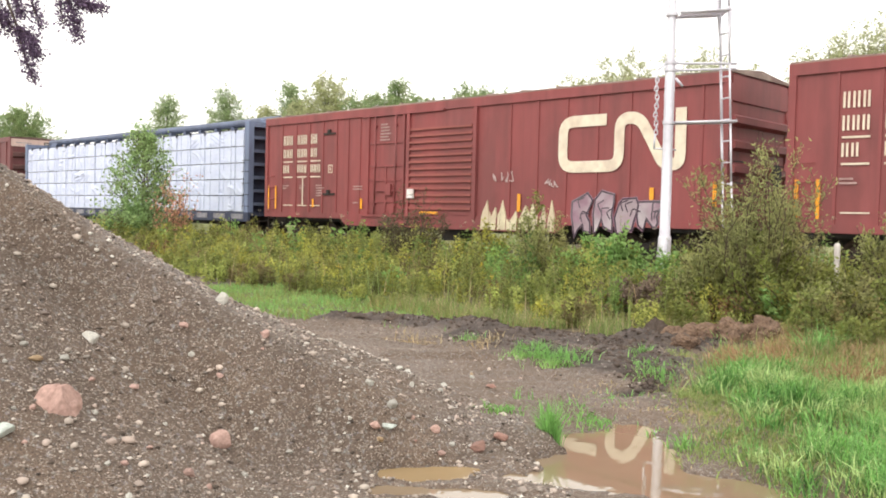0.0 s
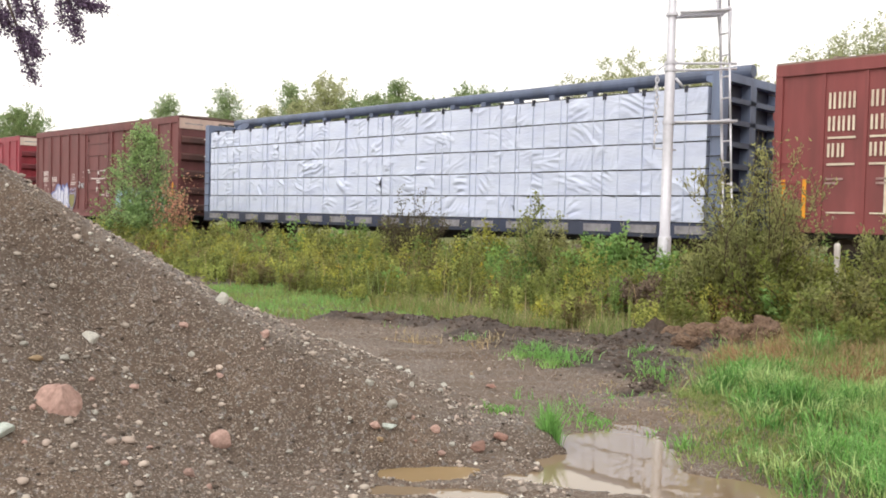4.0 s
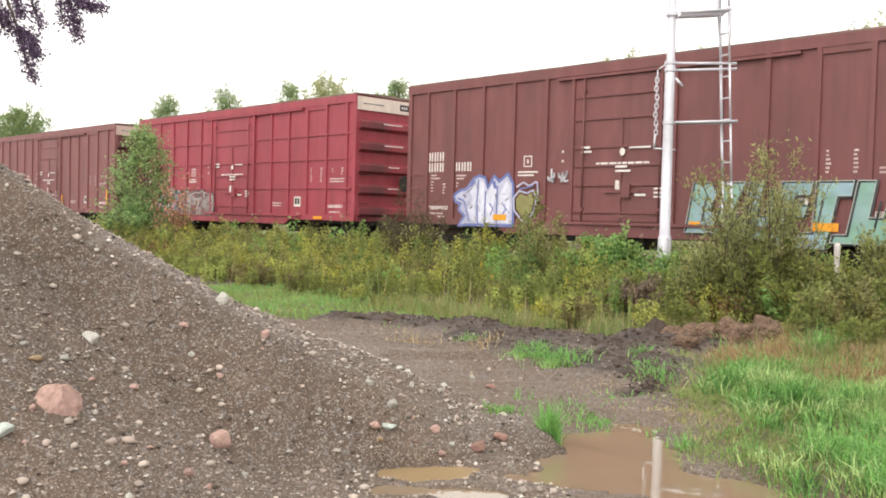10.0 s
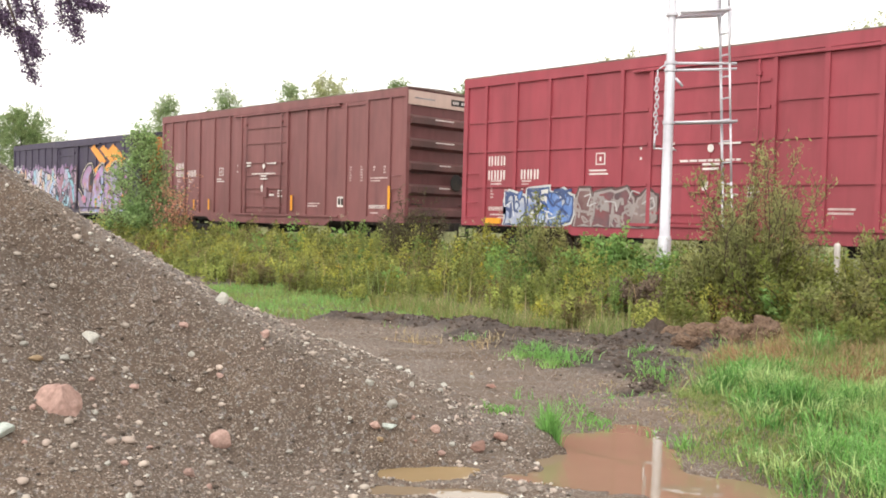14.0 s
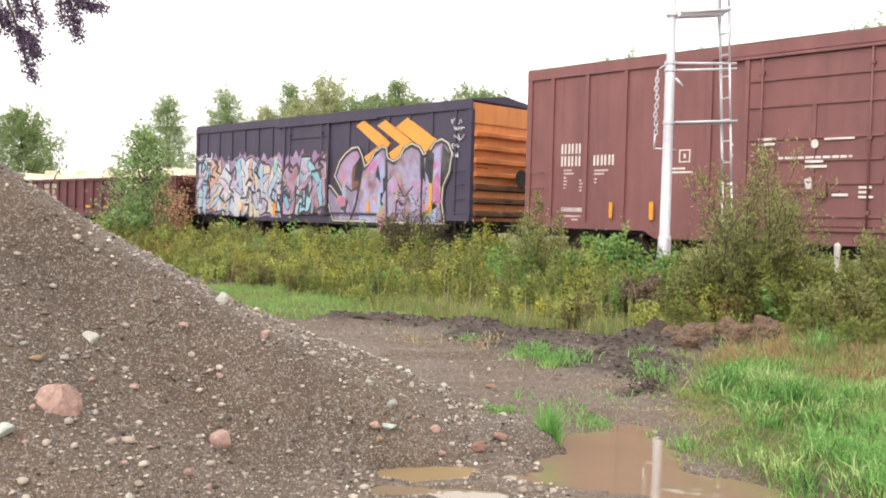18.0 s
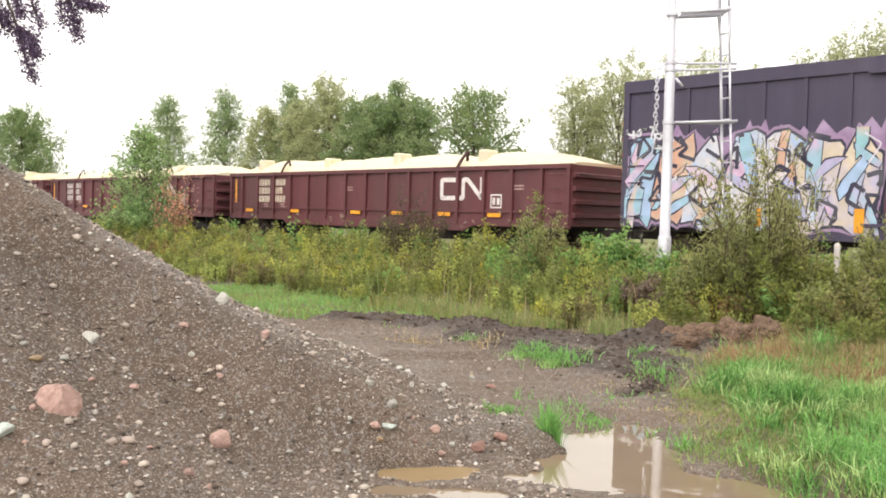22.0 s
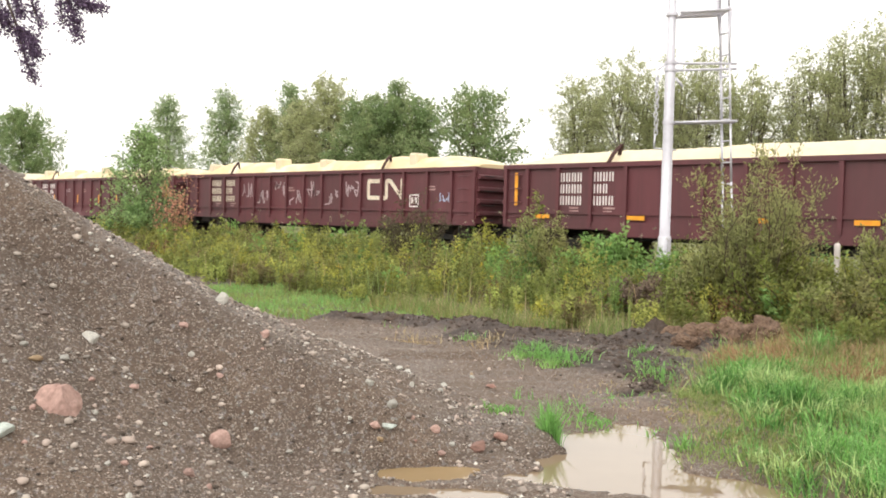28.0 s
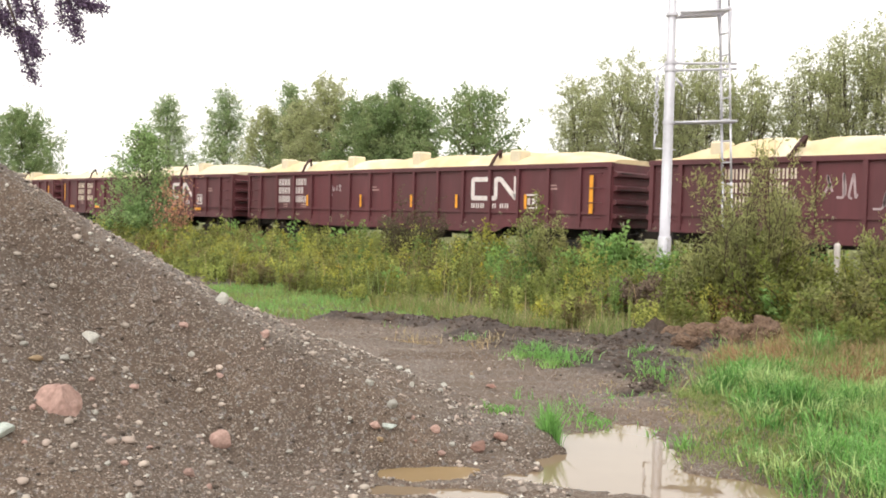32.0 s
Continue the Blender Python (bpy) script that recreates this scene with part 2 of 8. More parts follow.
# ---- running gear, shared by all cars ----
def wheelset_mesh():
    bm = bmesh.new()
    for s in (-1, 1):
        y = 0.72 * s
        prof = [(0.10, y - 0.09 * s), (0.17, y - 0.085 * s), (0.40, y - 0.05 * s), (0.485, y - 0.062 * s), (0.485, y - 0.035 * s),
                (0.455, y - 0.02 * s), (0.450, y + 0.075 * s), (0.40, y + 0.07 * s), (0.34, y + 0.03 * s), (0.16, y + 0.04 * s), (0.12, y + 0.10 * s)]
        lathe(bm, prof, n=22)
    lathe(bm, [(0.075, -1.05), (0.085, -0.6), (0.075, 0.0), (0.085, 0.6), (0.075, 1.05)], n=12)
    for s in (-1, 1):
        lathe(bm, [(0.11, s * 0.98), (0.12, s * 1.02), (0.12, s * 1.10), (0.09, s * 1.13)], n=12)
        for i in range(3):
            t = 2 * math.pi * i / 3
            box(bm, 0.06 * math.cos(t) - 0.015, 0.06 * math.cos(t) + 0.015, s * 1.12 - 0.02, s * 1.12 + 0.03, 0.06 * math.sin(t) - 0.015, 0.06 * math.sin(t) + 0.015)
    return mesh_of("wheelset", bm, M["wheel_steel"])


def side_frame_mesh():
    bm = bmesh.new()
    top = [(-1.08, 0.56), (-0.95, 0.62), (-0.55, 0.64), (0.55, 0.64), (0.95, 0.62), (1.08, 0.56), (1.08, 0.40), (0.80, 0.40), (0.74, 0.47), (0.42, 0.50),
           (-0.42, 0.50), (-0.74, 0.47), (-0.80, 0.40), (-1.08, 0.40)]
    prism(bm, top, -0.07, 0.07)
    for s in (-1, 1):
        prism(bm, [(s * 0.80, 0.48), (s * 0.70, 0.48), (s * 0.34, 0.20), (s * 0.44, 0.20)], -0.06, 0.06)
        box(bm, s * 0.24 - 0.05, s * 0.24 + 0.05, -0.06, 0.06, 0.22, 0.52)
    box(bm, -0.46, 0.46, -0.075, 0.075, 0.16, 0.25)
    for x in (-0.12, 0.0, 0.12):
        for k in range(5):
            box(bm, x - 0.045, x + 0.045, -0.05, 0.05, 0.255 + k * 0.045, 0.28 + k * 0.045)
    return mesh_of("side_frame", bm, M["black_steel"])


WHEELSET, SIDE_FRAME = wheelset_mesh(), side_frame_mesh()
BOLSTER = mesh_of("bolster", boxes((-0.20, 0.20, -1.0, 1.0, 0.42, 0.66), (-0.28, 0.28, -0.25, 0.25, 0.66, 0.80), (-0.1, 0.1, -0.95, -0.75, 0.66, 0.74), (-0.1, 0.1, 0.75, 0.95, 0.66, 0.74)), M["black_steel"])
_c = boxes((-0.35, 0.45, -0.10, 0.10, 0.72, 0.94), (0.45, 0.62, -0.15, 0.12, 0.70, 0.96), (0.58, 0.66, 0.02, 0.16, 0.74, 0.92))
tube(_c, (0.10, -0.5, 0.86), (0.25, -1.35, 0.80), 0.018)
COUPLER = mesh_of("coupler", _c, M["black_steel"])
WHEELS = []


def running_gear(car, half_length, inset):
    for s in (-1, 1):
        cx = s * (half_length - inset)
        piece("bolster", BOLSTER, car, (cx, 0, 0))
        for y in (-1.0, 1.0):
            piece("side_frame", SIDE_FRAME, car, (cx, y, 0))
        for dx in (-0.89, 0.89):
            w = piece("wheelset", WHEELSET, car, (cx + dx, 0, 0.455))
            WHEELS.append(w)
        piece("coupler", COUPLER, car, (s * half_length, 0, 0), turn=(0, 0, 0 if s > 0 else math.pi))


def words(bm, x, z, h, rows, y, gap=1.45, ratio=0.62):
    """Bars the size of the lettering: rows of words, each word a run of short bars."""
    for row in rows:
        cx = x
        for count in row:
            if count <= 0:
                cx += -count * h * ratio
                continue
            for i in range(count):
                w = h * ratio
                box(bm, cx, cx + w * 0.24, y - 0.004, y, z - h, z)
                box(bm, cx + w * 0.46, cx + w * 0.70, y - 0.004, y, z - h, z)
                cx += h * ratio
            cx += h * ratio * 0.6
        z -= h * gap


def fine_print(bm, rng, x, z, w, n, y, h=0.045):
    for i in range(n):
        k = rng.uniform(0.5, 1.0)
        box(bm, x, x + w * k, y - 0.004, y, z - h, z)
        z -= h * 2.0


def emblem(parent, x, z, w, h, stroke, y, bend, material, plain=False):
    """The ribbon-shaped mark: one plain band that turns back and then waves."""
    s = stroke / 2
    p = [(x + w * 0.40, z - s), (x + s, z - s), (x + s, z - h + s), (x + w * 0.505, z - h + s), (x + w * 0.505, z - s),
         (x + w * 0.66, z - s), (x + w * 0.845, z - h + s), (x + w - s, z - h + s), (x + w - s, z + 0.01)]
    if plain:
        p = p[:5] + [(x + w * 0.60, z - s), (x + w * 0.93 - s, z - h + s), (x + w * 0.93 - s, z)]
    return part("emblem", ribbon(bmesh.new(), p, stroke, y - 0.006, y, bend), material, parent, "cream ribbon-shaped painted mark")


def blob(rng, x, z, w, h, n=11, rough=0.3):
    """An uneven spiky outline."""
    pts = []
    for i in range(n):
        t = 2 * math.pi * (i + rng.uniform(-0.25, 0.25)) / n
        r = 1 + rng.uniform(-rough, rough)
        pts.append((x + w / 2 * r * math.copysign(abs(math.cos(t)) ** 0.6, math.cos(t)), z + h / 2 * r * math.copysign(abs(math.sin(t)) ** 0.6, math.sin(t))))
    return pts


def grown(pts, k):
    cx, cz = sum(p[0] for p in pts) / len(pts), sum(p[1] for p in pts) / len(pts)
    out = []
    for x, z in pts:
        d = math.hypot(x - cx, z - cz) + 1e-6
        out.append((cx + (x - cx) * (d + k) / d, cz + (z - cz) * (d + k) / d))
    return out


def clip_z(pts, lo, hi, x0, x1):
    return [(min(max(x, x0), x1), min(max(z, lo), hi)) for x, z in pts]


def layer(bm, pts, y, depth, mi):
    """One coat of spray paint: a flat outline lying on the panel."""
    prism(bm, pts, y - depth, y, mi)


SPRAY = {}


def spray(rgb, fade=None):
    """Spray paint that fades into a second colour."""
    key = (tuple(rgb), fade)
    if key not in SPRAY:
        SPRAY[key] = mat("spray_paint", rgb, 0.6, 0, 0.14, 4, fade or tuple(min(1, c * 0.7 + 0.08) for c in rgb), 1.5, 0.9)
    return SPRAY[key]


def graffiti(name, parent, seed, x0, x1, z0, z1, y, fills, edge, halo, letters, label, slant=0.0, shards=4):
    """Overlapping sprayed letter shapes with an outline and a halo, cut off at the panel's edges."""
    rng = random.Random(seed)
    bm = bmesh.new()
    mats = [spray(halo), spray(edge)] + [spray(c, fills[(k + 1) % len(fills)]) for k, c in enumerate(fills)]
    w = (x1 - x0) / letters
    shapes = []
    for i in range(letters):
        cx, cz = x0 + w * (i + 0.5), (z0 + z1) / 2 + rng.uniform(-0.06, 0.06) * (z1 - z0)
        pts = blob(rng, cx, cz, w * 1.0, (z1 - z0) * 0.92, 13, 0.26)
        shapes.append([(x + slant * (z - cz), z) for x, z in pts])
    for i, s in enumerate(shapes):
        layer(bm, clip_z(grown(s, 0.14), z0, z1 + 0.15, x0 - 0.1, x1 + 0.1), y, 0.003 + i * 0.0001, 0)
    for i, s in enumerate(shapes):
        layer(bm, clip_z(grown(s, 0.07), z0 + 0.01, z1 + 0.1, x0 - 0.05, x1 + 0.05), y, 0.0055 + i * 0.0001, 1)
    for i, s in enumerate(shapes):
        layer(bm, clip_z(s, z0 + 0.02, z1 + 0.05, x0, x1), y, 0.008 + i * 0.0001, 2 + rng.randrange(len(fills)))
        for k in range(shards):
            cx, cz = x0 + w * (i + rng.uniform(0.1, 0.9)), rng.uniform(z0 + 0.1 * (z1 - z0), z1 - 0.1 * (z1 - z0))
            d = rng.uniform(0.10, 0.32)
            b = blob(rng, 0, 0, d * w * 1.0, d * (z1 - z0) * 1.5, 6, 0.45)
            c, sn = (lambda a: (math.cos(a), math.sin(a)))(rng.uniform(-1.1, 1.1))
            b = [(cx + px * c - pz * sn, cz + px * sn + pz * c) for px, pz in b]
            layer(bm, clip_z(grown(b, 0.05), z0 + 0.02, z1, x0, x1), y, 0.0105 + k * 0.0006 + i * 0.00002, 1)
            layer(bm, clip_z(b, z0 + 0.02, z1, x0, x1), y, 0.0130 + k * 0.0006 + i * 0.00002, 2 + rng.randrange(len(fills)))
    mats.append(spray(tuple(0.5 + 0.5 * c for c in halo)))
    for i in range(letters):
        for k in range(5):
            cx, cz = x0 + w * (i + rng.uniform(0.15, 0.85)), rng.uniform(z0 + 0.15, z1 - 0.15)
            path = [(cx, cz)]
            t = rng.choice((0.2, 1.3, 1.7, 2.6)) + rng.uniform(-0.3, 0.3)
            for _ in range(rng.randrange(2, 4)):
                q = rng.uniform(0.25, 0.6) * min(w, z1 - z0)
                path.append((path[-1][0] + q * math.cos(t), path[-1][1] + q * math.sin(t)))
                t += rng.choice((-1, 1)) * rng.uniform(1.2, 2.3)
            path = clip_z(path, z0 + 0.06, z1, x0, x1)
            if all(math.dist(a, b) > 0.05 for a, b in zip(path, path[1:])):
                ribbon(bm, path, rng.uniform(0.05, 0.11) if k < 4 else 0.03, y - 0.0172 - 0.0002 * k - 0.00002 * i, y, 0.06, 1 if k < 4 else len(mats) - 1)
    me = mesh_of(name, bm, *mats)
    return piece(name, me, parent, label=label)


def outline(bm, pts, w, y0, y1, mi):
    """A band of paint all round an outline."""
    ribbon(bm, [*pts, pts[0]], w, y0, y1, 0.0, mi)


def block_letters(name, parent, x0, x1, z0, z1, y, fills, edge, pale, label):
    """Slanting square-cut sprayed letters that step down unevenly, each with a dark edge and a pale rim."""
    bm = bmesh.new()
    mats = [spray(c, fills[(k + 1) % len(fills)]) for k, c in enumerate(fills)] + [spray(edge), spray(pale)]
    E, P = len(fills), len(fills) + 1
    shapes = [[(0.0, 0.10), (0.04, 1.0), (0.125, 1.0), (0.155, 0.80), (0.125, 0.52), (0.155, 0.30), (0.11, 0.10)],
              [(0.165, 1.0), (0.29, 1.0), (0.225, 0.42), (0.26, 0.42), (0.235, 0.08), (0.13, 0.08), (0.185, 0.72)],
              [(0.31, 1.0), (0.375, 1.0), (0.345, 0.42), (0.375, 0.42), (0.405, 0.86), (0.44, 0.86), (0.375, 0.02), (0.265, 0.02)],
              [(0.455, 1.0), (0.585, 1.0), (0.575, 0.78), (0.515, 0.78), (0.51, 0.62), (0.565, 0.62), (0.55, 0.42), (0.49, 0.42), (0.45, -0.06), (0.385, -0.06)],
              [(0.60, 1.0), (0.75, 1.0), (0.74, 0.76), (0.685, 0.76), (0.64, -0.10), (0.47, -0.10), (0.49, 0.16), (0.585, 0.16)],
              [(0.765, 1.0), (0.835, 1.0), (0.81, 0.42), (0.865, 0.42), (0.90, 1.0), (0.985, 1.0), (0.945, 0.14), (1.0, 0.14), (0.99, 0.0), (0.66, 0.0), (0.67, 0.14), (0.725, 0.14)]]
    for i, pts in enumerate(shapes):
        q = [(x0 + (x1 - x0) * u, z0 + (z1 - z0) * v) for u, v in pts]
        d = 0.00006 * i
        layer(bm, q, y, 0.004 + d, i % len(fills))
        outline(bm, q, 0.055, y - 0.0070 - d, y, E)
        outline(bm, [(a - 0.03, b + 0.02) for a, b in q], 0.014, y - 0.0085 - d, y, P)
        cx, cz = sum(a for a, b in q) / len(q), sum(b for a, b in q) / len(q)
        ribbon(bm, [(cx - 0.10, cz - 0.30), (cx + 0.02, cz + 0.32)], 0.045, y - 0.0100 - d, y, 0.0, E)
    return piece(name, mesh_of(name, bm, *mats), parent, label=label)


def bubble_letters(name, parent, seed, x0, x1, z0, z1, y, fills, edge, halo, n, label):
    """A row of swollen leaning letters: a misty halo, a fill that lets the panel show, dark rims and inner strokes."""
    rng = random.Random(seed)
    bm = bmesh.new()
    mats = [spray(halo), spray(edge)] + [spray(c, halo) for c in fills]
    w = (x1 - x0) / n
    for i in range(n):
        a, lean = x0 + w * i, rng.uniform(0.05, 0.20)
        top, low = z1 - rng.uniform(0, 0.18), z0 + rng.uniform(0, 0.12) + 0.05 * i
        p = [(a + w * u + lean * v, low + (top - low) * v) for u, v in ((0.10, 0.0), (-0.02, 0.35), (0.02, 0.78), (0.25, 1.0), (0.62, 0.98), (0.88, 0.80), (0.72, 0.52), (0.95, 0.30), (0.80, 0.02), (0.52, 0.10), (0.45, 0.32), (0.36, 0.06))]
        p = [(px + rng.uniform(-0.09, 0.09), pz + rng.uniform(-0.10, 0.10)) for px, pz in p]
        d = 0.00008 * i
        layer(bm, grown(p, 0.05), y, 0.003 + d, 0)
        layer(bm, p, y, 0.005 + d, 2 + i % len(fills))
        outline(bm, p, 0.045, y - 0.0075 - d, y, 1)
        for k in range(3):
            t, cx, cz = rng.uniform(0.9, 2.2), a + w * rng.uniform(0.25, 0.7) + lean * 0.5, low + (top - low) * rng.uniform(0.25, 0.7)
            ribbon(bm, [(cx, cz), (cx + 0.22 * math.cos(t), cz + 0.22 * math.sin(t)), (cx + 0.34 * math.cos(t - 0.8), cz + 0.30 * math.sin(t - 0.8))], 0.035, y - 0.009 - d - 0.0002 * k, y, 0.05, 1)
    return piece(name, mesh_of(name, bm, *mats), parent, label=label)


def big_piece(name, parent, o, y, label):
    """Tall lilac, pink and blue letters with a black rim and a cream border, under orange chevrons; o is the car's left end."""
    rng = random.Random(47)
    bm = bmesh.new()
    tones = [(0.27, 0.22, 0.33), (0.025, 0.02, 0.03), (0.62, 0.55, 0.44), (0.42, 0.25, 0.40), (0.33, 0.40, 0.60), (0.38, 0.36, 0.54), (0.52, 0.13, 0.32), (0.33, 0.42, 0.16), (0.22, 0.09, 0.06), (0.46, 0.26, 0.20)]
    mats = [spray(c, tones[3 + (k * 2 + 1) % 6] if k > 2 else None) for k, c in enumerate(tones)]
    rim = [(8.85, 2.05), (9.0, 2.15), (9.3, 2.10), (9.85, 1.65), (10.0, 1.85), (9.48, 2.45), (9.75, 2.95), (10.05, 3.2), (10.4, 3.38), (10.75, 3.40), (10.95, 3.12), (11.1, 2.75), (11.35, 2.88), (11.6, 3.2), (11.95, 3.38), (12.17, 3.33), (12.25, 3.0), (12.55, 2.88), (12.85, 3.0), (13.05, 3.3), (13.4, 3.42), (13.75, 3.3), (13.95, 3.06),
           (14.2, 3.15), (14.45, 3.42), (14.75, 3.5), (15.05, 3.35), (15.2, 3.05), (15.1, 2.5), (14.85, 2.1), (14.8, 1.6), (14.95, 0.92), (9.45, 0.92), (9.3, 1.2)]
    sh = lambda pts: [(o + a, b) for a, b in pts]
    layer(bm, sh(rim), y, 0.003, 0)
    outline(bm, sh(rim), 0.17, y - 0.005, y, 1)
    outline(bm, sh([(a, b + 0.04) for a, b in rim]), 0.05, y - 0.0065, y, 2)
    fills = [(3, [(9.62, 2.48), (9.9, 2.92), (10.3, 3.24), (10.72, 3.26), (10.86, 2.6), (10.7, 1.7), (10.35, 1.0), (9.75, 1.0), (10.15, 1.8), (10.0, 2.15)]),
             (4, [(10.85, 1.0), (10.95, 2.3), (11.25, 2.75), (11.6, 3.08), (11.95, 3.25), (12.1, 2.9), (12.2, 1.0)]), (5, [(12.36, 1.0), (12.33, 2.8), (12.6, 2.78), (13.05, 3.16), (13.4, 3.30), (13.72, 3.16), (13.8, 2.3), (13.85, 1.0)]),
             (4, [(14.08, 2.9), (14.45, 3.28), (14.72, 3.36), (14.74, 2.6), (14.62, 2.0), (14.55, 1.0), (14.0, 1.0), (14.12, 2.2)]), (1, [(13.80, 3.2), (13.98, 2.98), (14.06, 2.3), (13.86, 2.1)]), (1, [(14.8, 3.38), (15.14, 3.03), (15.04, 2.5), (14.74, 1.95), (14.74, 2.7)]),
             (6, [(14.15, 2.92), (14.45, 3.24), (14.70, 3.32), (14.70, 2.80), (14.4, 2.55)]), (1, [(11.52, 2.25), (11.80, 2.85), (11.95, 2.25)]), (3, [(11.45, 2.22), (11.75, 2.42), (11.98, 2.2), (11.8, 1.9)])]
    for i, (mi, pts) in enumerate(fills):
        layer(bm, sh(pts), y, 0.008 + 0.0003 * i, mi)
    for i in range(38):
        cx, cz = o + rng.uniform(9.9, 14.6), rng.uniform(1.05, 2.75)
        layer(bm, blob(rng, cx, cz, rng.uniform(0.2, 0.6), rng.uniform(0.3, 1.0), 8, 0.4), y, 0.0115 + 0.00004 * i, rng.choice((3, 4, 5, 5, 6, 7, 9, 8, 4, 0, 3, 1)))
    for k, path in enumerate(([(10.85, 3.1), (10.9, 2.4), (10.72, 1.6), (10.4, 1.0)], [(12.2, 3.0), (12.25, 2.0), (12.28, 1.0)], [(13.95, 2.9), (13.9, 2.0), (13.92, 1.0)], [(10.1, 2.15), (10.45, 1.95), (10.75, 2.1)], [(12.8, 2.2), (13.1, 1.75), (13.5, 2.1)], [(12.7, 1.0), (12.75, 1.7), (13.1, 1.5)])):
        ribbon(bm, sh(path), 0.09 if k < 3 else 0.06, y - 0.0140 - 0.0001 * k, y, 0.1, 1)
    return piece(name, mesh_of(name, bm, *mats), parent, label=label)


def spiky_piece(name, parent, o, y, label):
    """White letters with upward spikes, blue outlines and a small olive heart beside them."""
    rng = random.Random(71)
    bm = bmesh.new()
    mats = [spray((0.50, 0.50, 0.62), (0.36, 0.36, 0.50)), spray((0.13, 0.16, 0.38), (0.20, 0.22, 0.42)), spray((0.70, 0.70, 0.80), (0.56, 0.56, 0.68)), spray((0.23, 0.21, 0.075), (0.30, 0.27, 0.12)), spray((0.16, 0.10, 0.12))]
    rim = [(2.12, 1.83), (2.38, 1.97), (2.66, 2.02), (2.92, 2.31), (3.14, 2.40), (3.38, 2.34), (3.50, 2.06), (3.74, 2.38), (3.94, 2.22), (4.26, 2.44), (4.46, 2.16), (4.50, 1.6), (4.48, 0.97), (2.62, 0.96), (2.34, 0.93), (2.58, 1.22), (2.34, 1.40), (2.40, 1.58), (2.19, 1.64)]
    sh = lambda pts: [(o + a, b) for a, b in pts]
    layer(bm, sh(rim), y, 0.003, 0)
    outline(bm, sh(rim), 0.085, y - 0.005, y, 1)
    inner = [[(2.46, 1.78), (2.78, 1.94), (2.90, 1.72), (2.70, 1.45), (2.86, 1.10), (3.06, 1.08), (2.98, 1.50), (3.10, 1.95), (3.00, 2.14), (2.70, 1.88)], [(3.16, 1.05), (3.14, 1.75), (3.20, 2.25), (3.34, 2.20), (3.38, 1.70), (3.34, 1.05)],
             [(3.46, 1.05), (3.44, 1.82), (3.72, 2.20), (3.84, 1.95), (3.72, 1.5), (3.80, 1.05)], [(3.92, 1.05), (3.94, 1.80), (4.22, 2.26), (4.36, 2.05), (4.34, 1.05)]]
    for i, p in enumerate(inner):
        layer(bm, sh(p), y, 0.0060 + 0.0002 * i, 2)
    strokes = [[(3.12, 2.30), (3.08, 1.6), (3.12, 1.0)], [(3.42, 1.95), (3.40, 1.4), (3.42, 1.0)], [(3.88, 2.10), (3.86, 1.5), (3.88, 1.0)], [(2.30, 1.74), (2.56, 1.66), (2.66, 1.36), (2.78, 1.05)], [(3.58, 1.60), (3.72, 1.45), (3.62, 1.25)], [(4.06, 1.62), (4.22, 1.45), (4.08, 1.25)], [(2.78, 2.10), (2.98, 2.26)], [(3.72, 2.24), (3.80, 2.02)]]
    for i, p in enumerate(strokes):
        ribbon(bm, sh(p), 0.045 if i < 6 else 0.11, y - 0.0085 - 0.0002 * i, y, 0.06, 1)
    for i in range(16):
        cx, cz, t = rng.uniform(2.5, 4.35), rng.uniform(1.0, 2.0), rng.uniform(-1.2, 1.9)
        d = rng.uniform(0.1, 0.28)
        ribbon(bm, sh([(cx, cz), (cx + d * math.cos(t), cz + d * math.sin(t))]), rng.uniform(0.02, 0.05), y - 0.0105 - 0.0001 * i, y, 0.0, rng.choice((1, 0, 4, 0)))
    heart = [(4.92, 1.12), (4.60, 1.45), (4.58, 1.72), (4.74, 1.88), (4.96, 1.80), (5.14, 1.90), (5.24, 1.70), (5.16, 1.42)]
    layer(bm, sh(heart), y, 0.004, 3)
    outline(bm, sh(grown(heart, 0.09)), 0.05, y - 0.0052, y, 0)
    ribbon(bm, sh([(4.6, 2.06), (4.85, 2.20), (5.05, 2.08), (5.34, 2.22), (5.38, 1.80)]), 0.05, y - 0.005, y, 0.08, 0)
    ribbon(bm, sh([(4.70, 2.0), (4.95, 2.04), (5.2, 2.1)]), 0.04, y - 0.006, y, 0.05, 1)
    return piece(name, mesh_of(name, bm, *mats), parent, label=label)


def tag_scrawl(parent, seed, x, z, w, h, y, rgb, stroke=0.035, loops=5, label="white scrawled spray tag"):
    """A scribble of thin sprayed strokes, not legible."""
    rng = random.Random(seed)
    bm = bmesh.new()
    for i in range(loops):
        cx = x + w * (i + 0.5) / loops
        p = [(cx + rng.uniform(-0.6, 0.6) * w / loops, z + rng.uniform(-0.5, 0.5) * h) for _ in range(5)]
        ribbon(bm, p, stroke, y - 0.004 - 0.0004 * i, y, 0.08)
    return part("spray_tag", bm, spray(rgb), parent, label)


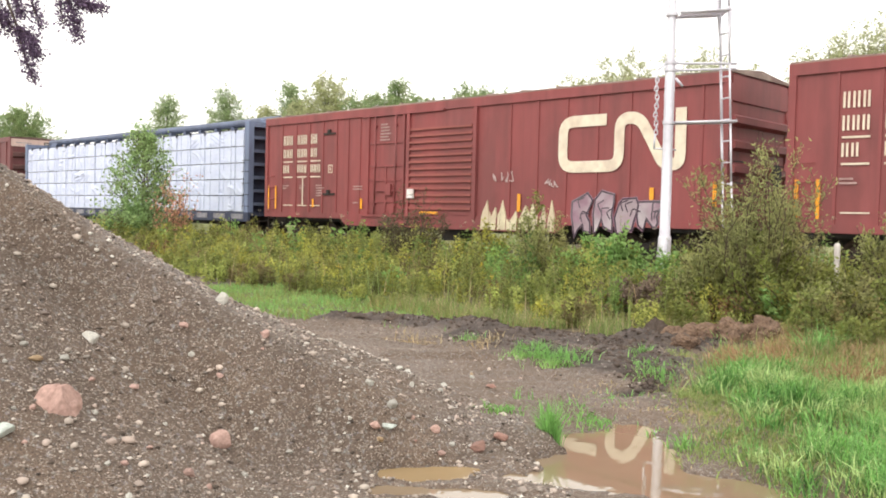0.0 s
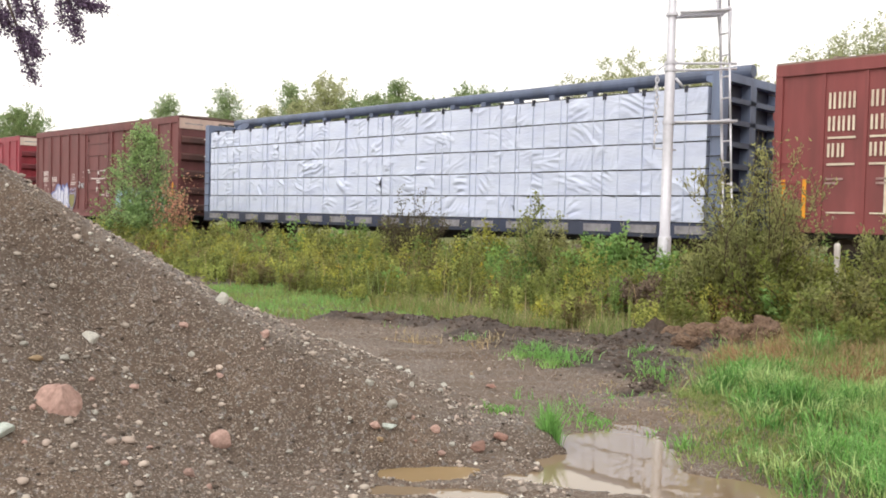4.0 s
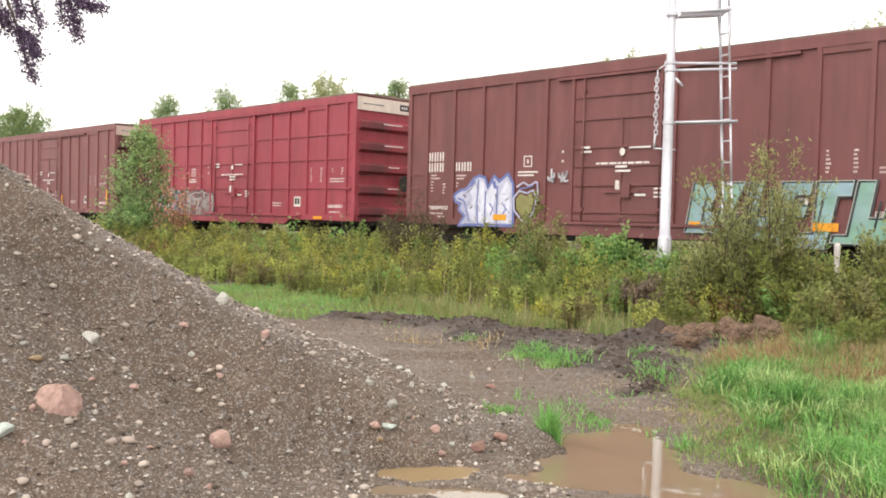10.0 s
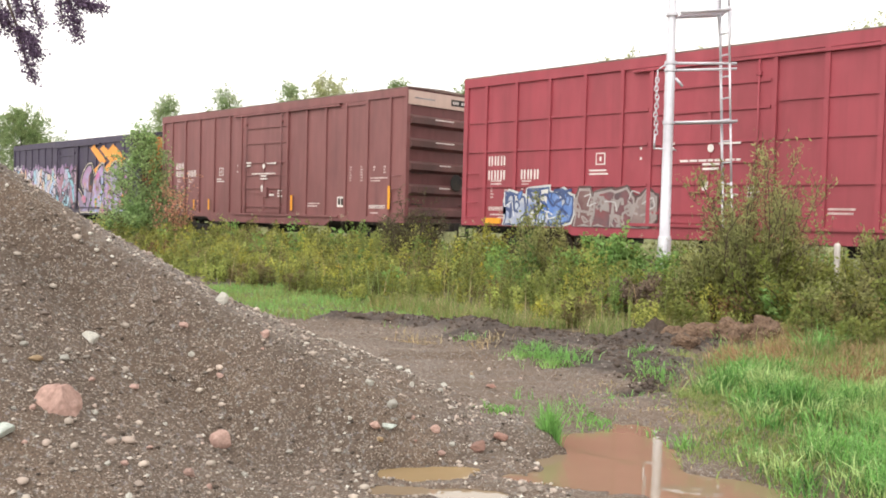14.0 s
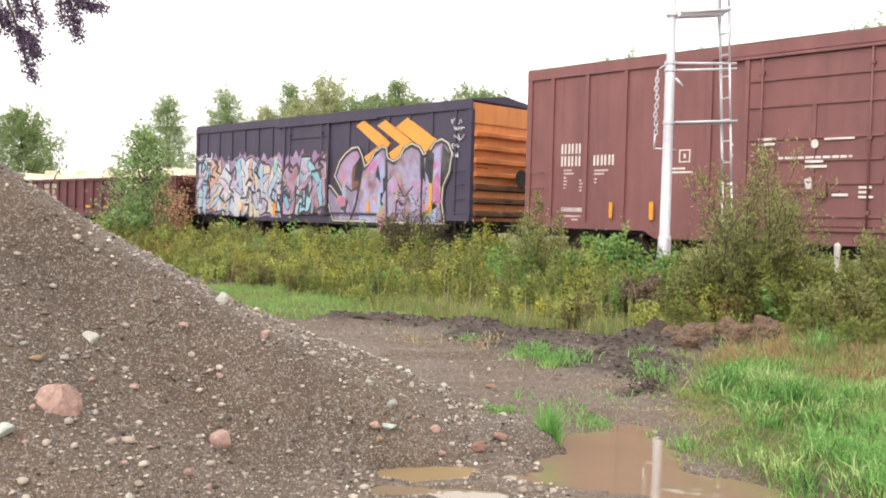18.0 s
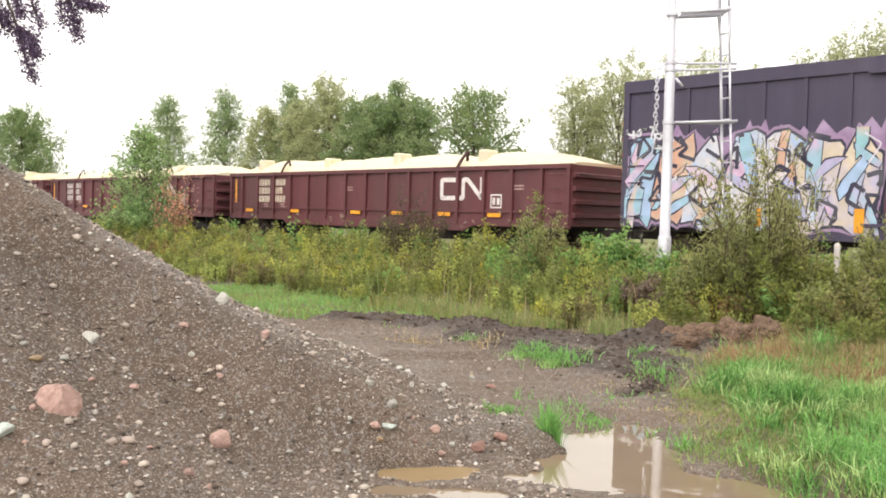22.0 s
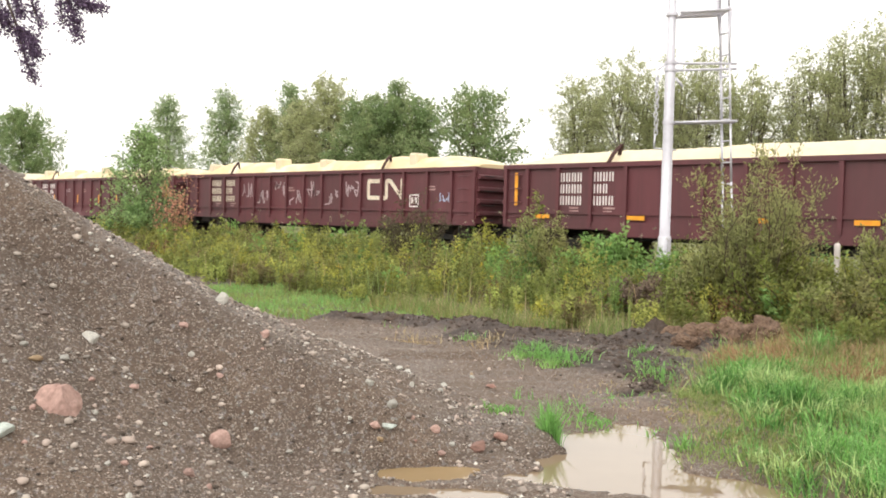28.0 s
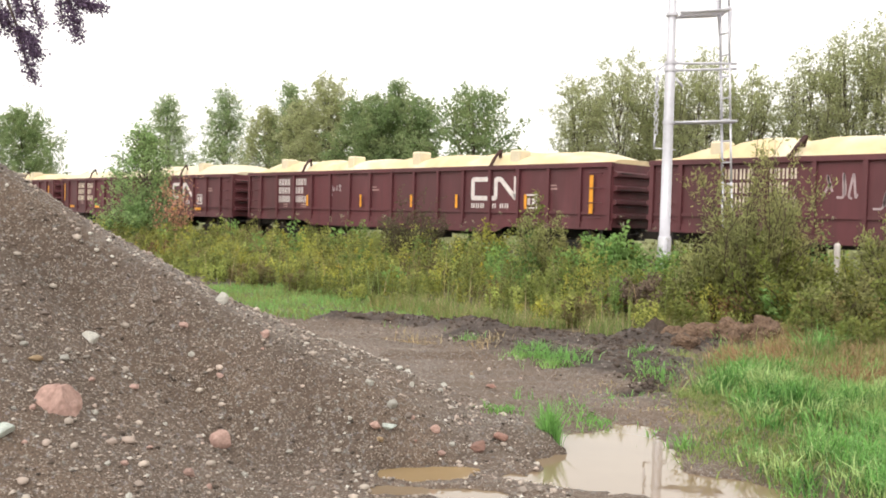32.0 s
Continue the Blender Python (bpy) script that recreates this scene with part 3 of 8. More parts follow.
# ---- boxcars ----
def ladder_part(car, x, y, z0, z1, width, along="x", material=None, n=None):
    n = n or max(2, int((z1 - z0) / 0.42))
    bm = bmesh.new()
    if along == "x":
        tube(bm, (x - width / 2, y, 0), (x + width / 2, y, 0), 0.014, n=6)
        for s in (-1, 1):
            tube(bm, (x + s * width / 2, y, 0), (x + s * width / 2, y * 0.96, 0), 0.014, n=6)
    else:
        tube(bm, (x, y - width / 2, 0), (x, y + width / 2, 0), 0.014, n=6)
        for s in (-1, 1):
            tube(bm, (x, y + s * width / 2, 0), (x - 0.08 * (1 if x > 0 else -1), y + s * width / 2, 0), 0.014, n=6)
    me = mesh_of("grab_iron", bm, material or M["black_steel"])
    for i in range(n):
        piece("grab_iron", me, car, (0, 0, z0 + (z1 - z0) * i / (n - 1)))


def boxcar_shell(car, L, z0, z1, paint, end_paint, fascia=None, peak=0.16, drop=0.18, skirt=(0.26, 0.74), ribs=5, top=None, rib_rise=0.04):
    """Body, roof, sills, posts at the corners and corrugated ends."""
    h = L / 2
    part("body", boxes((-h + 0.06, h - 0.06, -HALF, HALF, z0, z1 - 0.047)), paint, car)
    bm = bmesh.new()
    prof = [(-HALF - 0.03, z1 - 0.045), (-HALF - 0.03, z1), (0, z1 + peak), (HALF + 0.03, z1), (HALF + 0.03, z1 - 0.045)]
    a = [bm.verts.new((-h, y, z)) for y, z in prof]
    b = [bm.verts.new((h, y, z)) for y, z in prof]
    for i in range(5):
        bm.faces.new((a[i], b[i], b[(i + 1) % 5], a[(i + 1) % 5]))
    bm.faces.new(a), bm.faces.new(b[::-1])
    top = top or M["roof_grey"]
    roof = part("roof", bm, top, car, "weathered ribbed steel roof")
    rib = bmesh.new()
    ra = [rib.verts.new((x, y, z)) for x in (-0.04, 0.04) for y, z in [(-HALF - 0.035, z1 + 0.002), (0, z1 + peak + 0.002), (HALF + 0.035, z1 + 0.002), (HALF, z1 + rib_rise), (0, z1 + peak + rib_rise + 0.005), (-HALF, z1 + rib_rise)]]
    for i in range(6):
        rib.faces.new((ra[i], ra[(i + 1) % 6], ra[6 + (i + 1) % 6], ra[6 + i]))
    rib.faces.new((ra[0], ra[1], ra[4], ra[5])), rib.faces.new((ra[1], ra[2], ra[3], ra[4]))
    rib.faces.new((ra[6], ra[7], ra[10], ra[11])), rib.faces.new((ra[7], ra[8], ra[9], ra[10]))
    rm = mesh_of("roof_rib", rib, top)
    k = int(L / 1.2)
    for i in range(1, k):
        piece("roof_rib", rm, roof, (-h + L * i / k, 0, 0))
    for s in (-1, 1):
        y0, y1 = sorted((s * HALF, s * (HALF + 0.06)))
        part("top_chord", boxes((-h, h, y0, y1, z1 - 0.30, z1 - 0.047)), paint, car)
        a0, a1 = -h + L * skirt[0], -h + L * skirt[1]
        sill = [(-h, z0), (-h, z0 + 0.18), (h, z0 + 0.18), (h, z0), (a1 + 0.3, z0), (a1, z0 - drop), (a0, z0 - drop), (a0 - 0.3, z0)]
        part("side_sill", prism(bmesh.new(), sill, s * HALF, s * (HALF + 0.045)), paint, car)
        for e in (-1, 1):
            x0, x1 = sorted((e * h, e * (h - 0.16)))
            part("corner_post", boxes((x0, x1, min(s * (HALF - 0.1), s * (HALF + 0.05)), max(s * (HALF - 0.1), s * (HALF + 0.05)), z0, z1 - 0.3)), paint, car)
    part("centre_sill", boxes((-h + 0.3, h - 0.3, -0.35, 0.35, 0.72, z0), (-h * 0.5, -h * 0.5 + 0.6, -1.2, 1.2, 0.55, z0), (-0.3, 0.5, -1.1, 0.2, 0.45, z0), (h * 0.4, h * 0.4 + 0.9, -0.9, -0.4, 0.5, z0), (-h + 0.1, h - 0.1, -1.35, 1.35, z0 - 0.10, z0)), M["black_steel"], car, "dark underframe with brake gear")
    zt = z1 - 0.55 if fascia else z1 - 0.75
    pitch = (zt - z0 - 0.1) / ribs
    rb = bmesh.new()
    prof = [(0.0, pitch * 0.10), (0.15, pitch * 0.22), (0.15, pitch * 0.48), (0.0, pitch * 0.60)]
    a = [rb.verts.new((x, -HALF + 0.09, z)) for x, z in prof]
    b = [rb.verts.new((x, HALF - 0.09, z)) for x, z in prof]
    for i in range(3):
        rb.faces.new((a[i], b[i], b[i + 1], a[i + 1]))
    rb.faces.new(a), rb.faces.new(b[::-1]), rb.faces.new((a[3], b[3], b[0], a[0]))
    em = mesh_of("end_rib", rb, end_paint)
    for e in (-1, 1):
        x0, x1 = sorted((e * (h - 0.06), e * (h - 0.04)))
        end = part("end_panel", boxes((x0, x1, -HALF + 0.02, HALF - 0.02, z0, z1 - 0.10)), M["end_recess_shade"] if fascia and paint is not M["crimson"] else end_paint, car)
        for i in range(ribs):
            piece("end_rib", em, end, (e * (h - 0.04), 0, z0 + 0.08 + i * pitch), turn=(0, 0, 0 if e > 0 else math.pi))
        if fascia:
            x0, x1 = sorted((e * (h - 0.03), e * (h + 0.015)))
            part("end_fascia", boxes((x0, x1, -HALF, HALF, zt, z1 - 0.10)), fascia, car, "cream painted strip along the top of the end")
            x0, x1 = sorted((e * (h + 0.016), e * (h + 0.022)))
            part("number_plate", boxes((x0, x1, 0.40, 1.32, zt + 0.12, zt + 0.33)), M["black_steel"], car, "black plate with white marks")
            x0, x1 = sorted((e * (h + 0.022), e * (h + 0.026)))
            part("lettering", boxes(*[(x0, x1, 0.47 + 0.1 * k, 0.53 + 0.1 * k, zt + 0.18, zt + 0.27) for k in range(8) if k != 3]), M["white_paint"], car)
            x0, x1 = sorted((e * (h + 0.015), e * (h + 0.019)))
            part("lettering", boxes((x0, x1, -1.25, -0.35, zt + 0.20, zt + 0.24)), M["pad_grey"], car)
            # thin white dashes along the upper edges of four end ribs
            x0, x1 = sorted((e * (h + 0.105), e * (h + 0.114)))
            for k, (ya, yb) in enumerate(((-0.15, 0.35), (-0.15, 0.35), (-0.35, 0.50), (-0.40, 0.45))):
                zr = z0 + 0.08 + (k + 1) * pitch + pitch * 0.45
                part("lettering", boxes((x0, x1, ya, yb, zr - 0.02, zr + 0.02)), M["white_paint"], car, "thin white dash along an end rib")
        else:
            x0, x1 = sorted((e * (h - 0.03), e * (h - 0.005)))
            part("end_fascia", boxes((x0, x1, -HALF + 0.1, HALF - 0.1, zt + 0.05, z1 - 0.12)), end_paint, car)
        for y in (-1.1, 1.1):
            ladder_part(car, e * (h + 0.08), y, z0 + 0.1, z0 + 1.6, 0.42, "y", n=4)
        part("crossover_step", boxes((e * h - 0.02 if e > 0 else e * h - 0.32, e * h + 0.32 if e > 0 else e * h + 0.02, -0.85, 0.85, z0 - 0.02, z0 + 0.02)), M["black_steel"], car)
        for s in (-1, 1):
            ladder_part(car, e * (h - 0.42), s * (HALF + 0.10), z0 + 0.25, z0 + 1.5, 0.42, "x", paint, n=4)
            st = bmesh.new()
            for dx in (-0.2, 0.2):
                box(st, e * (h - 0.42) + dx - 0.015, e * (h - 0.42) + dx + 0.015, s * HALF - 0.03, s * HALF + 0.03, z0 - 0.42, z0 + 0.02)
            box(st, e * (h - 0.42) - 0.2, e * (h - 0.42) + 0.2, s * HALF - 0.05, s * HALF + 0.05, z0 - 0.44, z0 - 0.41)
            part("sill_step", st, M["black_steel"], car)
    wheel = lathe(bmesh.new(), [(0.26, 0.0), (0.28, 0.015), (0.26, 0.03), (0.24, 0.015)], n=18)
    bmesh.ops.rotate(wheel, verts=wheel.verts, matrix=Matrix.Rotation(radians(90), 3, "Z"))
    for t in range(4):
        box(wheel, -0.03, -0.01, -0.012 + 0.0, 0.012, -0.24, 0.24)
        bmesh.ops.rotate(wheel, verts=wheel.verts[-8:], matrix=Matrix.Rotation(radians(45 * t), 3, "X"))
    bmesh.ops.translate(wheel, verts=wheel.verts, vec=(h + 0.2, 0.55, z0 + 1.35))
    part("brake_wheel", wheel, M["black_steel"], car)
    running_gear(car, h, 2.25)


def side_posts(car, xs, z0, z1, paint, w=0.11, d=0.06):
    rm = mesh_of("side_post", boxes((-w / 2, w / 2, -d, 0, z0, z1)), paint)
    for x in xs:
        piece("side_post", rm, car, (x, -HALF, 0))
        piece("side_post", rm, car, (x, HALF + d, 0))


def plug_door(car, x0, x1, z0, z1, paint, bars, split=True):
    """A plug door: leaf, frame, stiffeners, lock rods and gear."""
    for s in (-1, 1):
        y = s * (HALF + 0.035)
        lo, hi = sorted((s * HALF, y))
        door = part("door", boxes((x0 + 0.1, x1 - 0.1, lo, hi, z0, z1)), paint, car, "closed plug door")
        for a0, a1 in ((x0, x0 + 0.10), (x1 - 0.10, x1)):
            lo, hi = sorted((s * HALF, s * (HALF + 0.09)))
            part("door_frame", boxes((a0, a1, lo, hi, z0 - 0.05, z1 + 0.1)), paint, door)
        bar = mesh_of("door_bar", boxes((x0 + 0.14, x1 - 0.14, min(0, s * 0.04), max(0, s * 0.04), -0.03, 0.03)), paint)
        for z in bars:
            piece("door_bar", bar, door, (0, y, z))
        xm = (x0 + x1) / 2
        if split:
            part("door_bar", boxes((xm - 0.05, xm + 0.05, min(y, y + s * 0.035), max(y, y + s * 0.035), z0 + 0.05, bars[-2])), paint, door)
        for xr in (x0 + 0.42, x1 - 0.42):
            rod = bmesh.new()
            tube(rod, (xr, y + s * 0.055, z0 - 0.05), (xr, y + s * 0.055, z1 + 0.02), 0.022, n=8)
            for z in (z0 + 0.3, (z0 + z1) / 2, z1 - 0.3):
                box(rod, xr - 0.05, xr + 0.05, min(y, y + s * 0.08), max(y, y + s * 0.08), z - 0.04, z + 0.04)
            part("lock_rod", rod, paint, door)
        gear = boxes((xm + 0.1, xm + 0.34, min(y, y + s * 0.1), max(y, y + s * 0.1), z0 + 0.6, z0 + 0.95), (xm - 0.5, xm + 0.6, min(y, y + s * 0.06), max(y, y + s * 0.06), z0 + 0.72, z0 + 0.77))
        part("door_gear", gear, paint, door)
        for z in (z0 - 0.07, z1 + 0.06):
            lo, hi = sorted((s * HALF, s * (HALF + 0.11)))
            part("door_track", boxes((x0 - (x1 - x0) * 0.15, x1 + (x1 - x0) * 0.95, lo, hi, z - 0.035, z + 0.035)), paint, car)


def reflectors(car, rows, y):
    for x, z, w, h in rows:
        part("reflector", boxes((x - w / 2, x + w / 2, y - 0.005, y, z - h / 2, z + h / 2)), M["reflector"], car, "amber reflective strip")


def hi_cube(name, left, right, paint, label, door_at, posts, bars=(), fascia="cream_fascia", z1=5.28):
    L = right - left
    h = L / 2
    z0 = 0.95
    car = thing(name, ((left + right) / 2, TRACK_Y, RAIL_Z), label, "boxcar", "freight cars of the train")
    boxcar_shell(car, L, z0, z1, M[paint], M[paint + "_end"], M[fascia] if fascia in M else None, peak=0.05, top=M["roof_dark"], rib_rise=0.012)
    d0, d1 = door_at[0] - h, door_at[1] - h
    xs = [-h + d for d in posts]
    side_posts(car, xs, z0 + 0.18, z1 - 0.3, M[paint])
    edges = sorted([-h + 0.16] + xs + [d0, d1] + [h - 0.16])
    for z in bars:
        for a, b in zip(edges, edges[1:]):
            if abs(a - d0) < 0.01 and abs(b - d1) < 0.01:
                continue
            for s in (-1, 1):
                lo, hi = sorted((s * HALF, s * (HALF + 0.04)))
                part("side_bar", boxes((a + 0.055, b - 0.055, lo, hi, z - 0.035, z + 0.035)), M[paint], car)
    plug_door(car, d0, d1, z0 + 0.22, z1 - 0.42, M[paint], [z0 + 0.45, z0 + 1.15, z0 + 1.65, z0 + 2.13, z0 + 2.86, z0 + 3.45])
    return car, h


def hi_cube_lettering(car, h, seed, x=0.95, z=3.14, second=2.12, row_gap=1.2):
    rng = random.Random(seed)
    y = -HALF - 0.001
    for at, top, rows in ((x, z, [[3], [3]]), (second, z - 0.27 * row_gap, [[3]])):
        bm = bmesh.new()
        words(bm, -h + at, top, 0.27, rows, y, row_gap, 0.87)
        part("lettering", bm, M["white_paint"], car, "white painted car marks")
    for at, top, w, n in ((x + 0.1, z - 0.68, 0.42, 2), (x + 0.1, z - 0.88, 0.13, 4), (x + 0.62, z - 0.95, 0.14, 4), (second + 0.03, z - 0.70, 0.44, 2), (second + 0.03, z - 0.92, 0.10, 2), (x + 0.1, 1.30, 0.75, 1), (x + 0.4, 1.21, 0.36, 2), (10.85, 1.56, 0.75, 2),
                          (13.22, 2.80, 0.12, 6), (13.80, 2.80, 0.14, 6), (14.47, 2.78, 0.10, 2), (14.98, 2.78, 0.13, 3), (14.33, 2.42, 0.9, 2), (14.35, 1.27, 0.7, 1)):
        bm = bmesh.new()
        fine_print(bm, rng, -h + at, top, w, n, y)
        part("lettering", bm, M["print_paint"], car, "small worn white print")
    for at in (x + 0.05, 14.28):
        part("lettering", boxes(*[(-h + at + a, -h + at + b, y - 0.004, y, c, d) for a, b, c, d in ((0, 0.8, 1.48, 1.50), (0, 0.8, 1.40, 1.42), (0, 0.02, 1.42, 1.48), (0.78, 0.8, 1.42, 1.48), (0.06, 0.72, 1.435, 1.46))]), M["white_paint"], car, "white bordered line of print")
    bm = boxes((-h + 4.78, -h + 5.08, y - 0.004, y, 2.62, 2.65), (-h + 4.78, -h + 5.08, y - 0.004, y, 2.90, 2.93), (-h + 4.78, -h + 4.81, y - 0.004, y, 2.65, 2.90), (-h + 5.05, -h + 5.08, y - 0.004, y, 2.65, 2.90), (-h + 4.90, -h + 4.96, y - 0.004, y, 2.72, 2.83))
    part("lettering", bm, M["white_paint"], car)
    yd = -HALF - 0.0765
    bm = bmesh.new()
    k = -h + 7.3
    while k < -h + 8.88:
        w = rng.uniform(0.08, 0.24)
        box(bm, k, min(k + w, -h + 8.9), yd - 0.004, yd, 2.62, 2.672)
        k += w + 0.035
    fine_print(bm, rng, -h + 7.9, 2.585, 0.5, 2, yd, 0.055)
    fine_print(bm, rng, -h + 8.3, 3.05, 0.75, 1, yd)
    fine_print(bm, rng, -h + 6.82, 3.10, 0.42, 2, yd, 0.055)
    fine_print(bm, rng, -h + 8.5, 1.87, 0.34, 1, yd, 0.06)
    fine_print(bm, rng, -h + 9.05, 2.02, 0.32, 3, yd, 0.05)
    prism(bm, [(-h + 8.10 + 0.085 * math.cos(a * 0.785), 2.93 + 0.10 * math.sin(a * 0.785)) for a in range(8)], yd - 0.004, yd)
    prism(bm, blob(rng, -h + 7.98, 2.08, 0.14, 0.26, 9, 0.3), yd - 0.004, yd)
    fine_print(bm, rng, -h + 4.58, 2.50, 0.72, 2, y)
    for k in (2.75, 3.0):
        box(bm, -h + 6.12, -h + 6.18, y - 0.004, y, k - 0.03, k + 0.03)
    part("lettering", bm, M["white_paint"], car)
    bm = boxes((h - 3.55, h - 3.15, y - 0.003, y, 1.42, 1.78))
    part("data_panel", bm, M["white_paint"], car, "white bordered data panel")
    part("door_pocket", boxes((-h + 13.08, -h + 14.10, -HALF - 0.045, -HALF, 4.84, 4.98)), car.children[0].data.materials[0], car)
    part("lettering", boxes((h - 3.49, h - 3.37, y - 0.006, y - 0.003, 1.5, 1.72), (h - 3.33, h - 3.21, y - 0.006, y - 0.003, 1.5, 1.72)), M["black_steel"], car)


def sixty_foot(name, left, right, label):
    """The long red boxcar with a plug door beside a ribbed sliding door."""
    L = right - left
    h, z0, z1, y = L / 2, 1.03, 4.73, -HALF - 0.001
    p = M["red_oxide"]
    car = thing(name, ((left + right) / 2, TRACK_Y, RAIL_Z), label, "boxcar", "freight cars of the train")
    boxcar_shell(car, L, z0, z1, p, p, None, peak=0.15, drop=0.22, top=M["tan_roof"])
    side_posts(car, [-h + d for d in (1.06, 1.95, 2.76, 3.55, 4.33, 4.97, 5.6, 12.3, 13.3, 14.3, 15.3, 16.3, 17.4, 18.3)], z0 + 0.18, z1 - 0.3, p, 0.07, 0.03)
    plug_door(car, -h + 6.05, -h + 7.9, z0 + 0.2, z1 - 0.36, p, [z0 + 0.6, z0 + 1.3, z0 + 1.75, z0 + 2.5], True)
    for s in (-1, 1):
        lo, hi = sorted((s * HALF, s * (HALF + 0.03)))
        door = part("sliding_door", boxes((-h + 8.0, -h + 11.05, lo, hi, z0 + 0.2, z1 - 0.34)), p, car, "ribbed sliding door with rust-worn ridges")
        slat = bmesh.new()
        prism(slat, [(-h + 8.12, 0), (-h + 10.86, 0), (-h + 10.86, 0.07), (-h + 8.12, 0.07)], s * (HALF + 0.03), s * (HALF + 0.095))
        sm = mesh_of("door_ridge", slat, M["worn_red"])
        for i in range(13):
            piece("door_ridge", sm, door, (0, 0, z0 + 0.36 + i * 0.205))
        for xx in (8.0, 10.9):
            part("door_frame", boxes((-h + xx, -h + xx + 0.14, min(s * HALF, s * (HALF + 0.10)), max(s * HALF, s * (HALF + 0.10)), z0 + 0.1, z1 - 0.3)), p, door)
    for x, counts in ((1.18, (3, 3, 2)), (2.05, (3, 3, 3)), (2.86, (2, 2, 3))):
        for z, hh, n in zip((4.0, 3.5, 2.93), (0.34, 0.31, 0.29), counts):
            bm = bmesh.new()
            words(bm, -h + x, z, hh, [[n]], y - 0.03, 1.4, 0.205 / hh)
            part("lettering", bm, M["cream_paint"], car, "cream painted name and car marks")
        for z in (3.07, 2.51):
            part("painted_line", boxes((-h + x, -h + x + 0.58, y - 0.034, y - 0.03, z - 0.045, z)), M["cream_paint"], car, "cream painted underline")
    bm = bmesh.new()
    box(bm, -h + 2.37, -h + 2.43, y - 0.034, y - 0.03, 1.48, 2.45)
    box(bm, -h + 1.2, -h + 1.8, y - 0.034, y - 0.03, 1.45, 1.48), box(bm, -h + 2.1, -h + 2.65, y - 0.034, y - 0.03, 1.45, 1.48), box(bm, -h + 2.85, -h + 3.43, y - 0.034, y - 0.03, 1.45, 1.48)
    for x0, x1, za, zb in ((3.86, 4.10, 2.61, 2.64), (3.86, 4.10, 2.86, 2.89), (3.86, 3.885, 2.64, 2.86), (4.075, 4.10, 2.64, 2.86), (3.95, 4.0, 2.69, 2.81)):
        box(bm, -h + x0, -h + x1, y - 0.004, y, za, zb)
    part("lettering", bm, M["cream_paint"], car, "cream painted name and car marks")
    for z in (1.87, 3.97):
        part("door_stop", boxes((-h + 3.62, -h + 4.26, -HALF - 0.05, -HALF, z - 0.03, z + 0.03), (-h + 3.86, -h + 4.0, -HALF - 0.08, -HALF, z + 0.03, z + 0.14)), M["black_steel"], car, "dark door stop bracket")
    rng = random.Random(len(name) + int(left))
    for x, z, w, n in ((1.15, 2.2, 0.4, 2), (2.2, 2.2, 0.35, 2), (3.2, 2.2, 0.5, 5), (5.3, 2.15, 0.5, 2), (5.3, 1.6, 0.5, 1)):
        bm = bmesh.new()
        fine_print(bm, rng, -h + x, z, w, n, y - 0.03)
        part("lettering", bm, M["faint_paint"], car)
    bm = bmesh.new()
    fine_print(bm, rng, -h + 6.7, 4.15, 0.6, 6, -HALF - 0.06, 0.05)
    part("lettering", bm, M["faint_paint"], car)
    emblem(car, -h + 14.05, 3.93, 3.85, 1.50, 0.30, y - 0.031, 0.34, M["cream_paint"])
    reflectors(car, [(-h + 0.25, 1.75, 0.09, 0.85), (-h + 0.72, 1.75, 0.09, 0.85), (-h + 3.05, 1.55, 0.10, 0.30), (-h + 5.75, 1.55, 0.10, 0.34), (-h + 12.7, 1.62, 0.12, 0.50),
                     (-h + 15.0, 1.62, 0.12, 0.52), (-h + 17.0, 1.72, 0.12, 0.6), (h - 0.3, 1.85, 0.10, 0.6)], y - 0.04)
    part("reflector", boxes((-h + 8.7, -h + 9.5, -HALF - 0.11, -HALF - 0.10, z0 + 0.22, z0 + 0.30)), M["reflector"], car)
    return car, h


M["worn_red"] = mat("sun_faded_red_ridge_paint", (0.30, 0.085, 0.070), 0.6, 0, 0.2, 4, (0.17, 0.05, 0.042), 0.8, 0.9, stretch=(0.6, 1, 3))
boxcar_a, ha = sixty_foot("red_boxcar", 73.25, 92.25, "long red oxide boxcar with cream marks and ribbed door")
boxcar_b, hb = sixty_foot("red_boxcar", 52.85, 71.85, "long red oxide boxcar with cream ribbon mark and graffiti")
part("paper_placard", boxes((-hb + 8.14, -hb + 8.42, -HALF - 0.16, -HALF - 0.10, 1.74, 2.02)), M["white_paint"], boxcar_b, "white paper placard on the door")
rng = random.Random(12)
x = -hb + 11.25
while x < -hb + 13.9:
    w, top = rng.uniform(0.22, 0.42), rng.uniform(1.35, 1.85)
    bm = bmesh.new()
    prism(bm, [(x, 0.84), (x + w * 0.95, 0.84), (x + w, 1.2), (x + w * rng.uniform(0.5, 0.95), top), (x + w * 0.3, top - 0.3), (x + 0.02, 1.15 + rng.uniform(0, 0.3))], -HALF - 0.051, -HALF)
    x += w + rng.uniform(0.0, 0.07)
    part("painted_graffiti", bm, spray((0.62, 0.56, 0.38), (0.50, 0.40, 0.28)), boxcar_b, "pale yellow flame-shaped sprayed spikes")
bubble_letters("painted_graffiti", boxcar_b, 9, -hb + 14.55, -hb + 17.3, 0.80, 1.93, -HALF - 0.05, [(0.36, 0.29, 0.31), (0.43, 0.37, 0.39)], (0.055, 0.03, 0.05), (0.27, 0.15, 0.20), 4, "grey and mauve sprayed letters with dark outlines")
